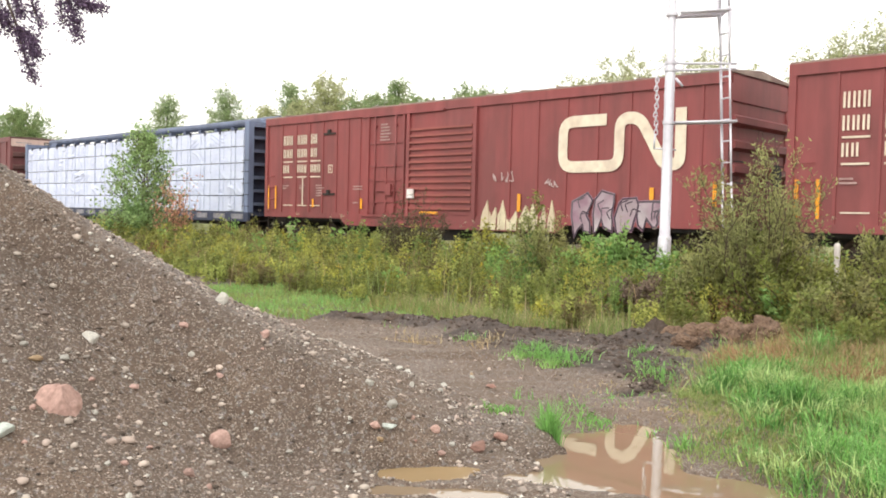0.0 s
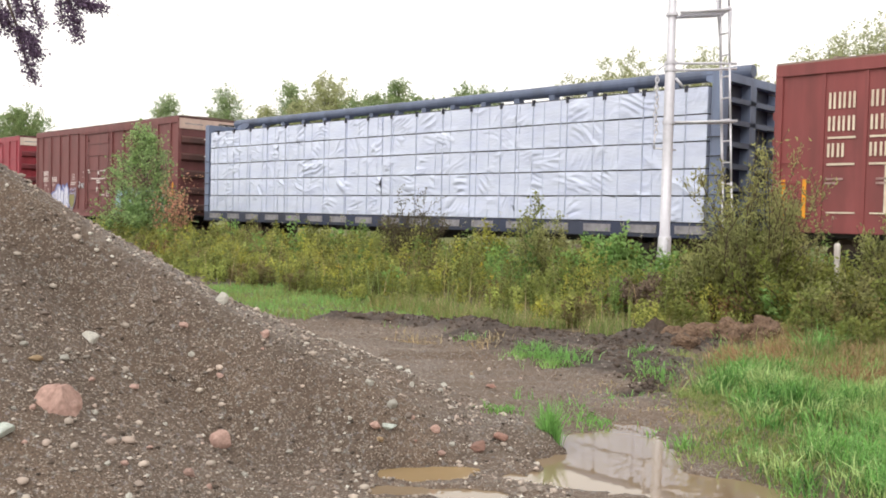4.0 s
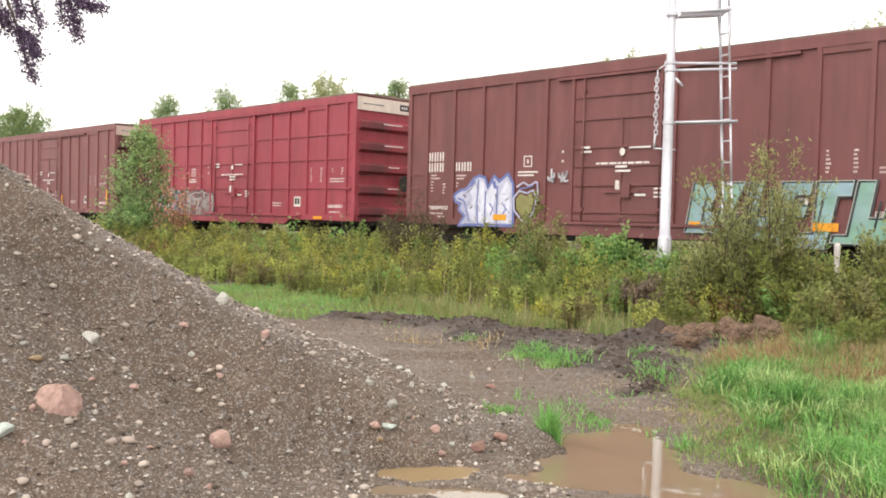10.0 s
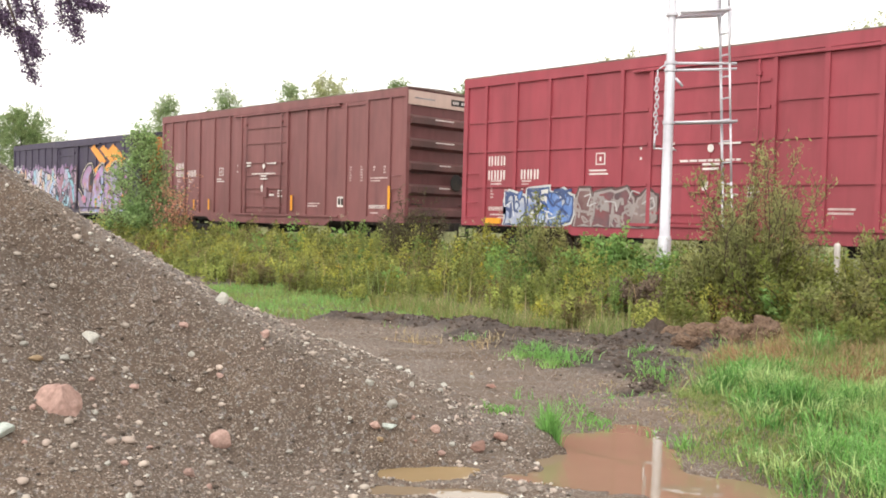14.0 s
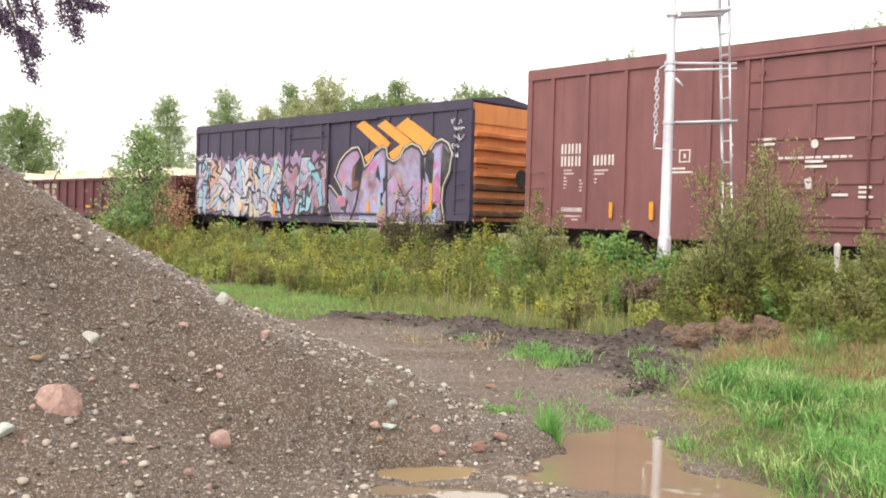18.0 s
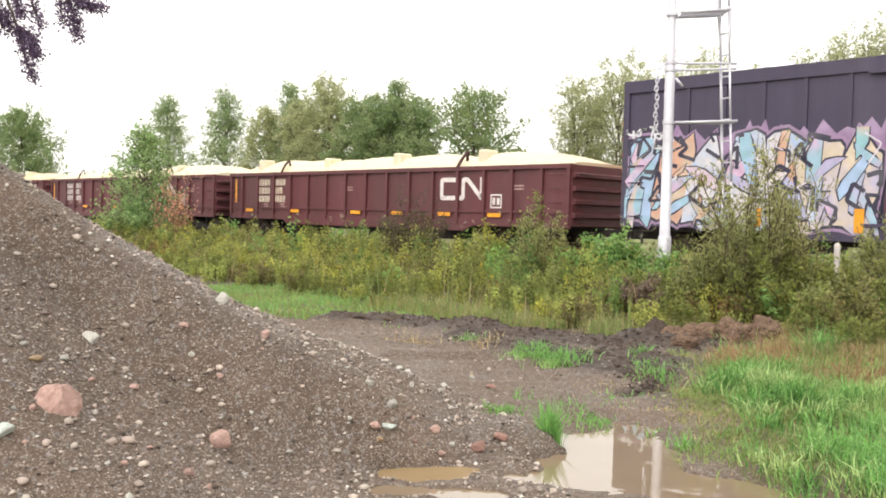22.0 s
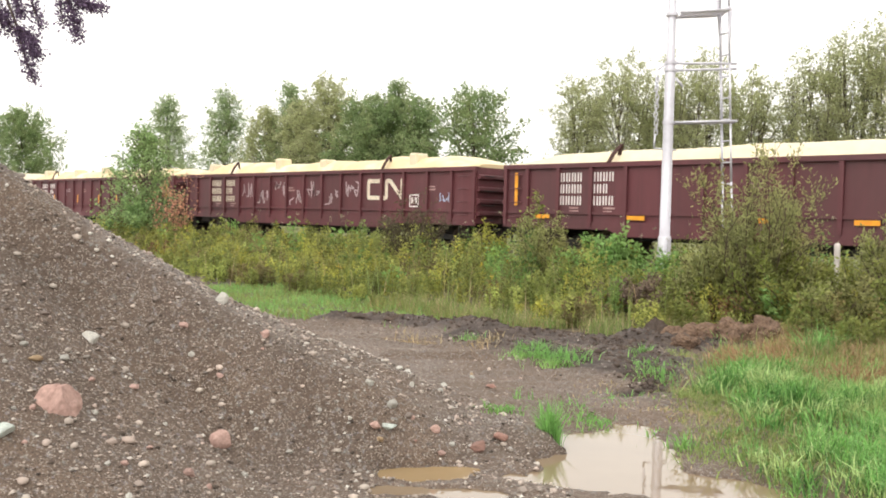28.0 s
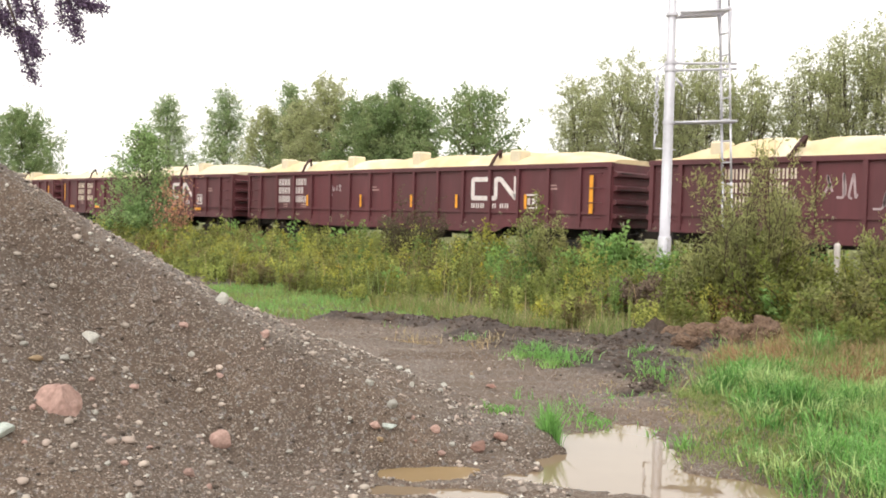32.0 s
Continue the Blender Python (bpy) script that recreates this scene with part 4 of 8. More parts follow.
tag_scrawl(boxcar_b, 3, -hb + 11.7, 2.35, 0.8, 0.35, -HALF - 0.035, (0.55, 0.42, 0.40), 0.03, 4)
tag_scrawl(boxcar_b, 5, -hb + 13.6, 2.15, 0.5, 0.25, -HALF - 0.035, (0.55, 0.42, 0.40), 0.03, 3)

HI_POSTS = (0.88, 2.03, 3.22, 4.40, 5.57, 10.75, 11.88, 13.02, 14.15, 15.3)
boxcar_d, hd = hi_cube("brown_boxcar", 9.98, 26.0, "brown", "tall brown boxcar with green, blue and white graffiti", (6.45, 9.62), HI_POSTS, fascia="salmon_fascia")
hi_cube_lettering(boxcar_d, hd, 1)
block_letters("painted_graffiti", boxcar_d, -hd + 9.95, -hd + 15.2, 0.80, 2.12, -HALF - 0.062, [(0.32, 0.44, 0.54), (0.22, 0.39, 0.30), (0.28, 0.40, 0.42), (0.19, 0.31, 0.25)], (0.02, 0.025, 0.03), (0.50, 0.56, 0.50), "blocky green and blue sprayed letters with black edges")
spiky_piece("painted_graffiti", boxcar_d, -hd, -HALF - 0.062, "white spiky sprayed letters with blue outlines")
tag_scrawl(boxcar_d, 23, -hd + 5.68, 2.36, 0.75, 0.42, -HALF - 0.065, (0.62, 0.62, 0.66), 0.05, 5)
reflectors(boxcar_d, [(hd - 0.35, 2.1, 0.10, 0.60), (hd - 0.35, 1.45, 0.10, 0.40), (-hd + 4.0, 1.2, 0.5, 0.16), (-hd + 13.3, 1.15, 0.55, 0.18), (-hd + 10.2, 1.15, 0.3, 0.12)], -HALF - 0.085)

boxcar_e, he = hi_cube("crimson_boxcar", -8.44, 7.35, "crimson", "tall bright crimson boxcar with grid ribs and graffiti", (6.40, 9.66), HI_POSTS, (2.09, 3.10, 3.95))
hi_cube_lettering(boxcar_e, he, 2, 1.0, 2.95, 2.24, 1.5)
graffiti("painted_graffiti", boxcar_e, 31, -he + 1.72, -he + 4.1, 0.98, 1.97, -HALF - 0.062, [(0.10, 0.20, 0.50), (0.35, 0.45, 0.62), (0.62, 0.60, 0.55)], (0.05, 0.08, 0.20), (0.55, 0.56, 0.55), 3, "blue and white sprayed letters", 0.1, 3)
graffiti("painted_graffiti", boxcar_e, 32, -he + 4.2, -he + 6.65, 1.0, 1.95, -HALF - 0.062, [(0.17, 0.085, 0.085), (0.27, 0.20, 0.19), (0.11, 0.08, 0.09), (0.26, 0.08, 0.085)], (0.34, 0.29, 0.28), (0.10, 0.05, 0.05), 4, "dark sprayed letters with dull grey edges", 0.1, 2)
reflectors(boxcar_e, [(-he + 1.3, 1.10, 0.6, 0.16), (he - 2.0, 0.92 + 0.12, 0.5, 0.10)], -HALF - 0.085)

boxcar_f, hf = hi_cube("brown_boxcar", -27.08, -10.97, "plum", "tall dull plum brown boxcar with white marks", (6.45, 9.66), HI_POSTS, fascia="salmon_fascia")
hi_cube_lettering(boxcar_f, hf, 3, 1.2, 3.2, 2.26)
reflectors(boxcar_f, [(hf - 0.75, 1.75, 0.12, 0.75), (-hf + 9.95, 1.55, 0.12, 0.55), (-hf + 4.1, 1.45, 0.12, 0.45), (-hf + 2.9, 1.45, 0.1, 0.4)], -HALF - 0.085)

# the dark boxcar covered in graffiti
G_POSTS = [0.85 + 0.95 * i for i in range(6)] + [10.2 + 1.02 * i for i in range(6)]
boxcar_g = thing("graffiti_boxcar", (-37.21, TRACK_Y, RAIL_Z), "blue-black boxcar with orange ends covered in colourful graffiti", "boxcar", "freight cars of the train")
hg = 7.99
boxcar_shell(boxcar_g, 2 * hg, 1.06, 4.68, M["black"], M["orange"], None, peak=0.2, drop=0.2, ribs=7, top=M["black"], rib_rise=0.015)
for o in boxcar_g.children_recursive:
    if o.name.startswith("end_rib") and o.location.z < 2.3:
        o.data = o.data.copy()
        o.data.materials[0] = M["burnt"]
side_posts(boxcar_g, [-hg + d for d in G_POSTS], 1.24, 4.38, M["black"], 0.09, 0.04)
plug_door(boxcar_g, -hg + 6.4, -hg + 9.15, 1.28, 4.3, M["black"], [1.9, 2.5, 3.3, 3.9])
FILLS = [(0.46, 0.42, 0.60), (0.33, 0.50, 0.60), (0.60, 0.40, 0.56), (0.68, 0.62, 0.62), (0.38, 0.50, 0.70), (0.28, 0.50, 0.54), (0.62, 0.36, 0.26), (0.62, 0.52, 0.40)]
graffiti("painted_graffiti", boxcar_g, 41, -hg + 0.1, -hg + 6.3, 0.98, 3.25, -HALF - 0.045, FILLS, (0.035, 0.03, 0.06), (0.34, 0.22, 0.36), 7, "tangled pastel sprayed letters with dark outlines", 0.15, 6)
graffiti("painted_graffiti", boxcar_g, 43, -hg + 6.5, -hg + 9.1, 1.1, 3.2, -HALF - 0.125, [(0.22, 0.44, 0.54), (0.33, 0.54, 0.62), (0.44, 0.30, 0.44), (0.30, 0.14, 0.14)], (0.03, 0.03, 0.05), (0.12, 0.05, 0.07), 3, "teal and mauve sprayed letters across the door", 0.12, 5)
for pts in ([(10.60, 4.15), (10.99, 4.33), (12.35, 3.52), (12.10, 3.15), (11.30, 2.80), (11.05, 3.10), (11.75, 3.42)], [(11.69, 4.10), (12.09, 4.27), (13.40, 3.52), (13.05, 3.20), (12.50, 2.85), (12.30, 3.20), (12.85, 3.45)], [(12.60, 4.00), (13.15, 4.28), (14.55, 3.50), (14.30, 3.15), (14.0, 3.02), (13.80, 3.35)]):
    part("painted_graffiti", prism(bmesh.new(), [(x - hg, z) for x, z in pts], -HALF - 0.044, -HALF), M["orange_bright"], boxcar_g, "orange sprayed chevron")
big_piece("painted_graffiti", boxcar_g, -hg, -HALF - 0.046, "large lilac, pink and blue sprayed letters with cream border")
mist = bmesh.new()
rng = random.Random(44)
for x0, x1, yy in ((0.05, 6.35, -HALF - 0.041), (6.55, 9.05, -HALF - 0.080)):
    top, x = [], x0
    while x < x1:
        top += [(x, 3.12 + rng.uniform(-0.05, 0.10)), (min(x1, x + 0.22), 3.38 + rng.uniform(-0.12, 0.16))]
        x += rng.uniform(0.35, 0.55)
    prism(mist, [(a - hg, b) for a, b in [(x0, 2.2), *top, (x1, 3.1), (x1, 2.2)]], yy, yy + 0.03)
part("painted_graffiti", mist, spray((0.30, 0.19, 0.33), (0.40, 0.30, 0.44)), boxcar_g, "purple spray mist behind the letters")
for k in range(5):
    tag_scrawl(boxcar_g, 150 + k, hg - 0.85 + 0.07 * (k % 3), 4.05 - 0.25 * k, 0.55 - 0.06 * k, 0.2, -HALF - 0.05, (0.7, 0.7, 0.72), 0.035, 3)
tag_scrawl(boxcar_g, 51, -hg + 0.1, 3.35, 1.2, 0.4, -HALF - 0.05, (0.7, 0.7, 0.72), 0.05, 6)
reflectors(boxcar_g, [(-hg + 14.35, 1.75, 0.13, 0.9), (-hg + 11.35, 1.4, 0.13, 0.5), (-hg + 3.7, 1.35, 0.13, 0.4), (-hg + 5.9, 1.3, 0.2, 0.5)], -HALF - 0.085)


# ---- centre-beam flat car with wrapped lumber ----
cb_l, cb_r = 28.15, 51.55
cb_h = (cb_r - cb_l) / 2
flat_car = thing("centerbeam_flat_car", ((cb_l + cb_r) / 2, TRACK_Y, RAIL_Z), "blue-grey steel centre-beam flat car with end bulkheads", "flat car", "freight cars of the train")
for s in (-1, 1):
    y0, y1 = sorted((s * 1.36, s * 1.46))
    part("side_sill", boxes((-cb_h, cb_h, y0, y1, 0.80, 1.16)), M["dark_blue"], flat_car)
    pk = mesh_of("stake_pocket", boxes((-0.42, 0.42, min(0, s * 0.03), max(0, s * 0.03), 0.90, 1.10)), M["pad_grey"])
    for i in range(17):
        piece("stake_pocket", pk, flat_car, (-cb_h + 0.9 + i * 1.36, s * 1.46, 0))
part("deck", boxes((-cb_h, cb_h, -1.36, 1.36, 1.02, 1.16)), M["dark_blue"], flat_car)
part("centre_sill", boxes((-cb_h + 0.2, cb_h - 0.2, -0.3, 0.3, 0.62, 1.02), (-1.2, 1.2, -1.0, 1.0, 0.5, 1.0)), M["black_steel"], flat_car)
bm = bmesh.new()
lathe(bm, [(0.15, -cb_h + 0.02), (0.165, -cb_h + 0.06), (0.165, cb_h - 0.06), (0.15, cb_h - 0.02)], "y", 14)
bmesh.ops.rotate(bm, verts=bm.verts, matrix=Matrix.Rotation(radians(90), 3, "Z"))
bmesh.ops.translate(bm, verts=bm.verts, vec=(0, 0, 4.90))
part("top_chord", bm, M["blue_grey"], flat_car, "thick rounded blue-grey top chord")
post = mesh_of("centre_post", boxes((-0.10, 0.10, -0.12, 0.12, 1.16, 4.78)), M["blue_grey"])
brace = tube(bmesh.new(), (-0.68, 0, 1.3), (0.68, 0, 4.7), 0.05)
bracem = mesh_of("truss_brace", brace, M["blue_grey"])
for i in range(17):
    piece("centre_post", post, flat_car, (-cb_h + 0.9 + i * 1.36, 0, 0))
    if i < 16:
        piece("truss_brace", bracem, flat_car, (-cb_h + 0.9 + (i + 0.5) * 1.36, 0, 0))
for e in (-1, 1):
    x0, x1 = sorted((e * cb_h, e * (cb_h - 0.30)))
    bh = boxes((x0, x1, -1.46, -1.22, 1.16, 4.72), (x0, x1, 1.22, 1.46, 1.16, 4.72), (x0, x1, -1.22, 1.22, 4.52, 4.72), (x0, x1, -0.15, 0.15, 1.16, 4.52))
    bulk = part("end_bulkhead", bh, M["bulkhead_blue"], flat_car, "blue-grey end bulkhead with cross ribs")
    cross = mesh_of("cross_rib", boxes((min(0, e * -0.22), max(0, e * -0.22), -1.22, 1.22, -0.06, 0.06)), M["blue_grey"])
    for i in range(6):
        piece("cross_rib", cross, bulk, (e * cb_h, 0, 1.5 + i * 0.52))
    plate = boxes((min(e * (cb_h - 0.24), e * (cb_h - 0.27)), max(e * (cb_h - 0.24), e * (cb_h - 0.27)), -1.3, 1.3, 1.16, 4.6))
    part("bulkhead_plate", plate, M["dark_blue"], bulk)
    gus = bmesh.new()
    gus_x = e * (cb_h - 0.30)
    prism(gus, [(gus_x, 4.35), (gus_x, 4.75), (gus_x - e * 0.9, 5.0), (gus_x - e * 0.9, 4.75)], -0.16, 0.16)
    part("gusset", gus, M["bulkhead_blue"], flat_car)
    ladder_part(flat_car, e * (cb_h - 0.15), -1.52, 1.4, 3.2, 0.4, "x", n=5)
    ladder_part(flat_car, e * (cb_h + 0.05), 1.0, 1.3, 4.4, 0.4, "y", n=8)
running_gear(flat_car, cb_h, 2.0)

lumber = thing("lumber_load", ((cb_l + cb_r) / 2, TRACK_Y, RAIL_Z + 1.16), "bundles of lumber in white plastic wrap strapped on a flat car", "lumber")


def bundle_mesh(seed, L, H):
    """One wrapped lumber pack whose plastic is creased in slanting folds."""
    nx, nz = 150, 16
    bm = bmesh.new()
    off = Vector((seed * 7.3, 0, 0))

    def crease(x, z):
        t = 0.30 * (-1) ** seed + 0.28 * noise.noise(Vector((x * 0.55, z * 0.6, 2)) + off)
        u, v = x * math.cos(t) + z * math.sin(t), -x * math.sin(t) + z * math.cos(t)
        r = 1 - min(1.0, abs(noise.noise(Vector((u * 1.5, v * 7.5, 0)) + off)) * 2.4)
        q = max(0.0, noise.noise(Vector((x * 1.7, z * 1.5, 7)) + off) + 0.12)
        return 0.115 * r * r * q + 0.010 * noise.noise(Vector((x * 2.1, z * 2.0, 4)) + off)

    def p(i, j):
        x, z = L * i / nx, H * j / nz
        sag = noise.noise(Vector((x * 0.6, 5.0 if j else 9.0, 5)) + off) * 0.010
        return bm.verts.new((x, -crease(x, z), z + (sag if j in (0, nz) else 0.0)))

    front = [[p(i, j) for j in range(nz + 1)] for i in range(nx + 1)]
    rim = [[bm.verts.new(front[i][j].co) for j in (0, nz)] for i in range(nx + 1)]
    back = [[bm.verts.new((L * i / nx, 1.16, H * j / nz)) for j in (0, nz)] for i in range(nx + 1)]
    for i in range(nx):
        for j in range(nz):
            bm.faces.new((front[i][j], front[i + 1][j], front[i + 1][j + 1], front[i][j + 1])).smooth = True
        bm.faces.new((rim[i][1], rim[i + 1][1], back[i + 1][1], back[i][1]))
        bm.faces.new((rim[i + 1][0], rim[i][0], back[i][0], back[i + 1][0]))
        bm.faces.new((back[i][0], back[i][1], back[i + 1][1], back[i + 1][0]))
    for i in (0, nx):
        bm.faces.new([rim[i][0], rim[i][1], back[i][1], back[i][0]])
    return mesh_of("lumber_bundle", bm, M["wrap"])


inner = 2 * (cb_h - 0.42)
PACKS = [4.85, 5.95, 5.75, inner - 16.55 - 0.09]
meshes = [[bundle_mesh(10 * a + b, PACKS[a], 0.612) for b in range(5)] for a in range(4)]
for side in (-1, 1):
    x = -cb_h + 0.42
    for a in range(4):
        for b in range(5):
            at = (x, -1.43, 0.03 + b * 0.648) if side < 0 else (x + PACKS[a], 1.43, 0.03 + b * 0.648)
            piece("lumber_bundle", meshes[a][b], lumber, at, turn=(0, 0, 0 if side < 0 else math.pi))
        x += PACKS[a] + 0.03
    y0, y1 = sorted((side * 0.3, side * 1.40))
    # dark strips stand in for the shade in the gaps between layers
    for b in range(6):
        part("stacking_strip", boxes((-cb_h + 0.45, cb_h - 0.45, y0, y1, b * 0.648 - 0.0, b * 0.648 + 0.026)), M["wrap_dark"], lumber, "dark strips for the shade in gaps between bundles")
    sm = mesh_of("strap", boxes((-0.008, 0.008, min(side * 1.446, side * 1.470), max(side * 1.446, side * 1.470), 0.02, 3.26), (-0.011, 0.011, min(0, side * 1.44), max(0, side * 1.44), 3.245, 3.262)), M["strap"])
    cm = mesh_of("corner_guard", boxes((-0.04, 0.04, min(side * 1.40, side * 1.475), max(side * 1.40, side * 1.475), 3.14, 3.30)), M["wrap_dark"])
    for i in range(19):
        xx = -cb_h + 1.0 + i * 1.19
        piece("strap", sm, lumber, (xx, 0, 0))
        piece("corner_guard", cm, lumber, (xx, 0, 0), "dark corner guard")
    seam = mesh_of("wrap_seam", boxes((-0.004, 0.004, min(side * 1.436, side * 1.452), max(side * 1.436, side * 1.452), 0.02, 3.26)), M["strap"])
    rng = random.Random(17)
    for i in range(26):
        piece("wrap_seam", seam, lumber, (-cb_h + 0.7 + i * 0.86 + rng.uniform(-0.2, 0.2), 0, 0))


# ---- gondolas with covered loads ----
G_LEN = 16.95
TOP = 2.68


def gondola(left, seed, reflect_bars, web, big):
    h = G_LEN / 2
    rng = random.Random(seed)
    p = M["maroon"]
    car = thing("gondola_car", (left + h, TRACK_Y, RAIL_Z), "dusty maroon gondola car with white marks and side ribs", "gondola", "gondola cars of the train")
    for s in (-1, 1):
        y0, y1 = sorted((s * (HALF - 0.04), s * HALF))
        part("side_panel", boxes((-h, h, y0, y1, 1.0, TOP - 0.1)), p, car)
    part("floor_plate", boxes((-h, h, -HALF + 0.04, HALF - 0.04, 1.0, 1.06)), p, car)
    for s in (-1, 1):
        y0, y1 = sorted((s * (HALF - 0.06), s * (HALF + 0.09)))
        part("top_chord", boxes((-h, h, y0, y1, TOP - 0.12, TOP)), p, car)
        lo, hi = sorted((s * HALF, s * (HALF + 0.05)))
        part("side_sill", prism(bmesh.new(), [(-h, 0.94), (-h, 1.14), (h, 1.14), (h, 0.94), (h - 3.6, 0.94), (h - 4.0, 0.78), (-h + 4.0, 0.78), (-h + 3.6, 0.94)], lo, hi), p, car)
        part("side_bar", boxes((-h + 0.1, h - 0.1, lo, hi - 0.0 if s > 0 else hi, 1.33, 1.40)), p, car)
    side_posts(car, [-h + 0.08] + [-h + 0.87 + i * 1.076 for i in range(15)] + [h - 0.08], 1.0, TOP - 0.12, p, 0.10, 0.085)
    rib = bmesh.new()
    prism(rib, [(0, -0.07), (0.11, -0.03), (0.11, 0.05), (0, 0.10)], -HALF + 0.02, HALF - 0.02)
    em = mesh_of("end_rib", rib, p)
    for e in (-1, 1):
        x0, x1 = sorted((e * h, e * (h - 0.05)))
        end = part("end_panel", boxes((x0, x1, -HALF + 0.04, HALF - 0.04, 1.06, TOP - 0.02)), p, car)
        for i in range(4):
            piece("end_rib", em, end, (e * h, 0, 1.28 + i * 0.36), turn=(0, 0, 0 if e > 0 else math.pi))
        for y in (-1.1,):
            ladder_part(car, e * (h + 0.13), y, 1.1, 2.4, 0.42, "y", n=4)
        ladder_part(car, e * (h - 0.5), -HALF - 0.13, 1.25, 2.4, 0.4, "x", p, n=4)
        st = boxes((e * (h - 0.5) - 0.2, e * (h - 0.5) + 0.2, -HALF - 0.05, -HALF + 0.05, 0.50, 0.54), (e * (h - 0.5) - 0.2, e * (h - 0.5) - 0.17, -HALF - 0.03, -HALF + 0.03, 0.5, 0.95), (e * (h - 0.5) + 0.17, e * (h - 0.5) + 0.2, -HALF - 0.03, -HALF + 0.03, 0.5, 0.95))
        part("sill_step", st, M["black_steel"], car)
    part("centre_sill", boxes((-h + 0.2, h - 0.2, -0.33, 0.33, 0.66, 1.0), (-0.5, 0.6, -1.0, 0.6, 0.5, 1.0), (3.0, 3.8, -1.1, -0.4, 0.5, 1.0)), M["black_steel"], car)
    running_gear(car, h, 2.15)
    y = -HALF - 0.001
    for x in (1.99, 3.0):
        bm = bmesh.new()
        for k in range(3):
            words(bm, -h + x, 2.43 - k * 0.31, 0.235, [[4 - (k == 1 and x > 2.5)]], y, 1.3, 0.80)
        part("lettering", bm, M["white_paint" if seed % 2 else "cream_paint"], car, "worn white name and car marks")
    for x in (2.3, 3.4, 7.4, 14.9):
        bm = bmesh.new()
        fine_print(bm, rng, -h + x, 1.52 + 0.6 * (x > 6), 0.4, 2, y)
        part("lettering", bm, M["faint_paint"], car)
    emblem(car, -h + 11.93, 2.36, 1.93, 0.68, 0.135, y - 0.001, 0.05, M["cream_paint" if big else "white_paint"], True)
    if web:
        bm = bmesh.new()
        words(bm, -h + 11.95, 1.60, 0.14, [[3, 2, 2]], y, 1, 1.3)
        part("lettering", bm, M["white_paint"], car)
    bm = boxes((-h + 14.02, -h + 14.45, y - 0.004, y, 1.46, 1.50), (-h + 14.02, -h + 14.45, y - 0.004, y, 1.82, 1.86), (-h + 14.02, -h + 14.06, y - 0.004, y, 1.5, 1.82), (-h + 14.41, -h + 14.45, y - 0.004, y, 1.5, 1.82), (-h + 14.1, -h + 14.2, y - 0.004, y, 1.56, 1.76), (-h + 14.27, -h + 14.37, y - 0.004, y, 1.56, 1.76))
    part("data_panel", bm, M["white_paint"], car, "white bordered data panel")
    if reflect_bars:
        reflectors(car, [(-h + x, 1.26, 0.52, 0.11) for x in (1.45, 4.45, 7.95, 10.05, 12.2, 14.25)] + [(-h + 0.5, 2.0, 0.11, 0.9)], y - 0.09)
    elif reflect_bars is not None:
        reflectors(car, [(-h + x, 1.65, 0.09, 0.40) for x in (3.9, 6.9, 9.4, 11.4, 14.1)] + [(h - 0.62, 1.85, 0.12, 1.0)], y - 0.0865)
    return car, h


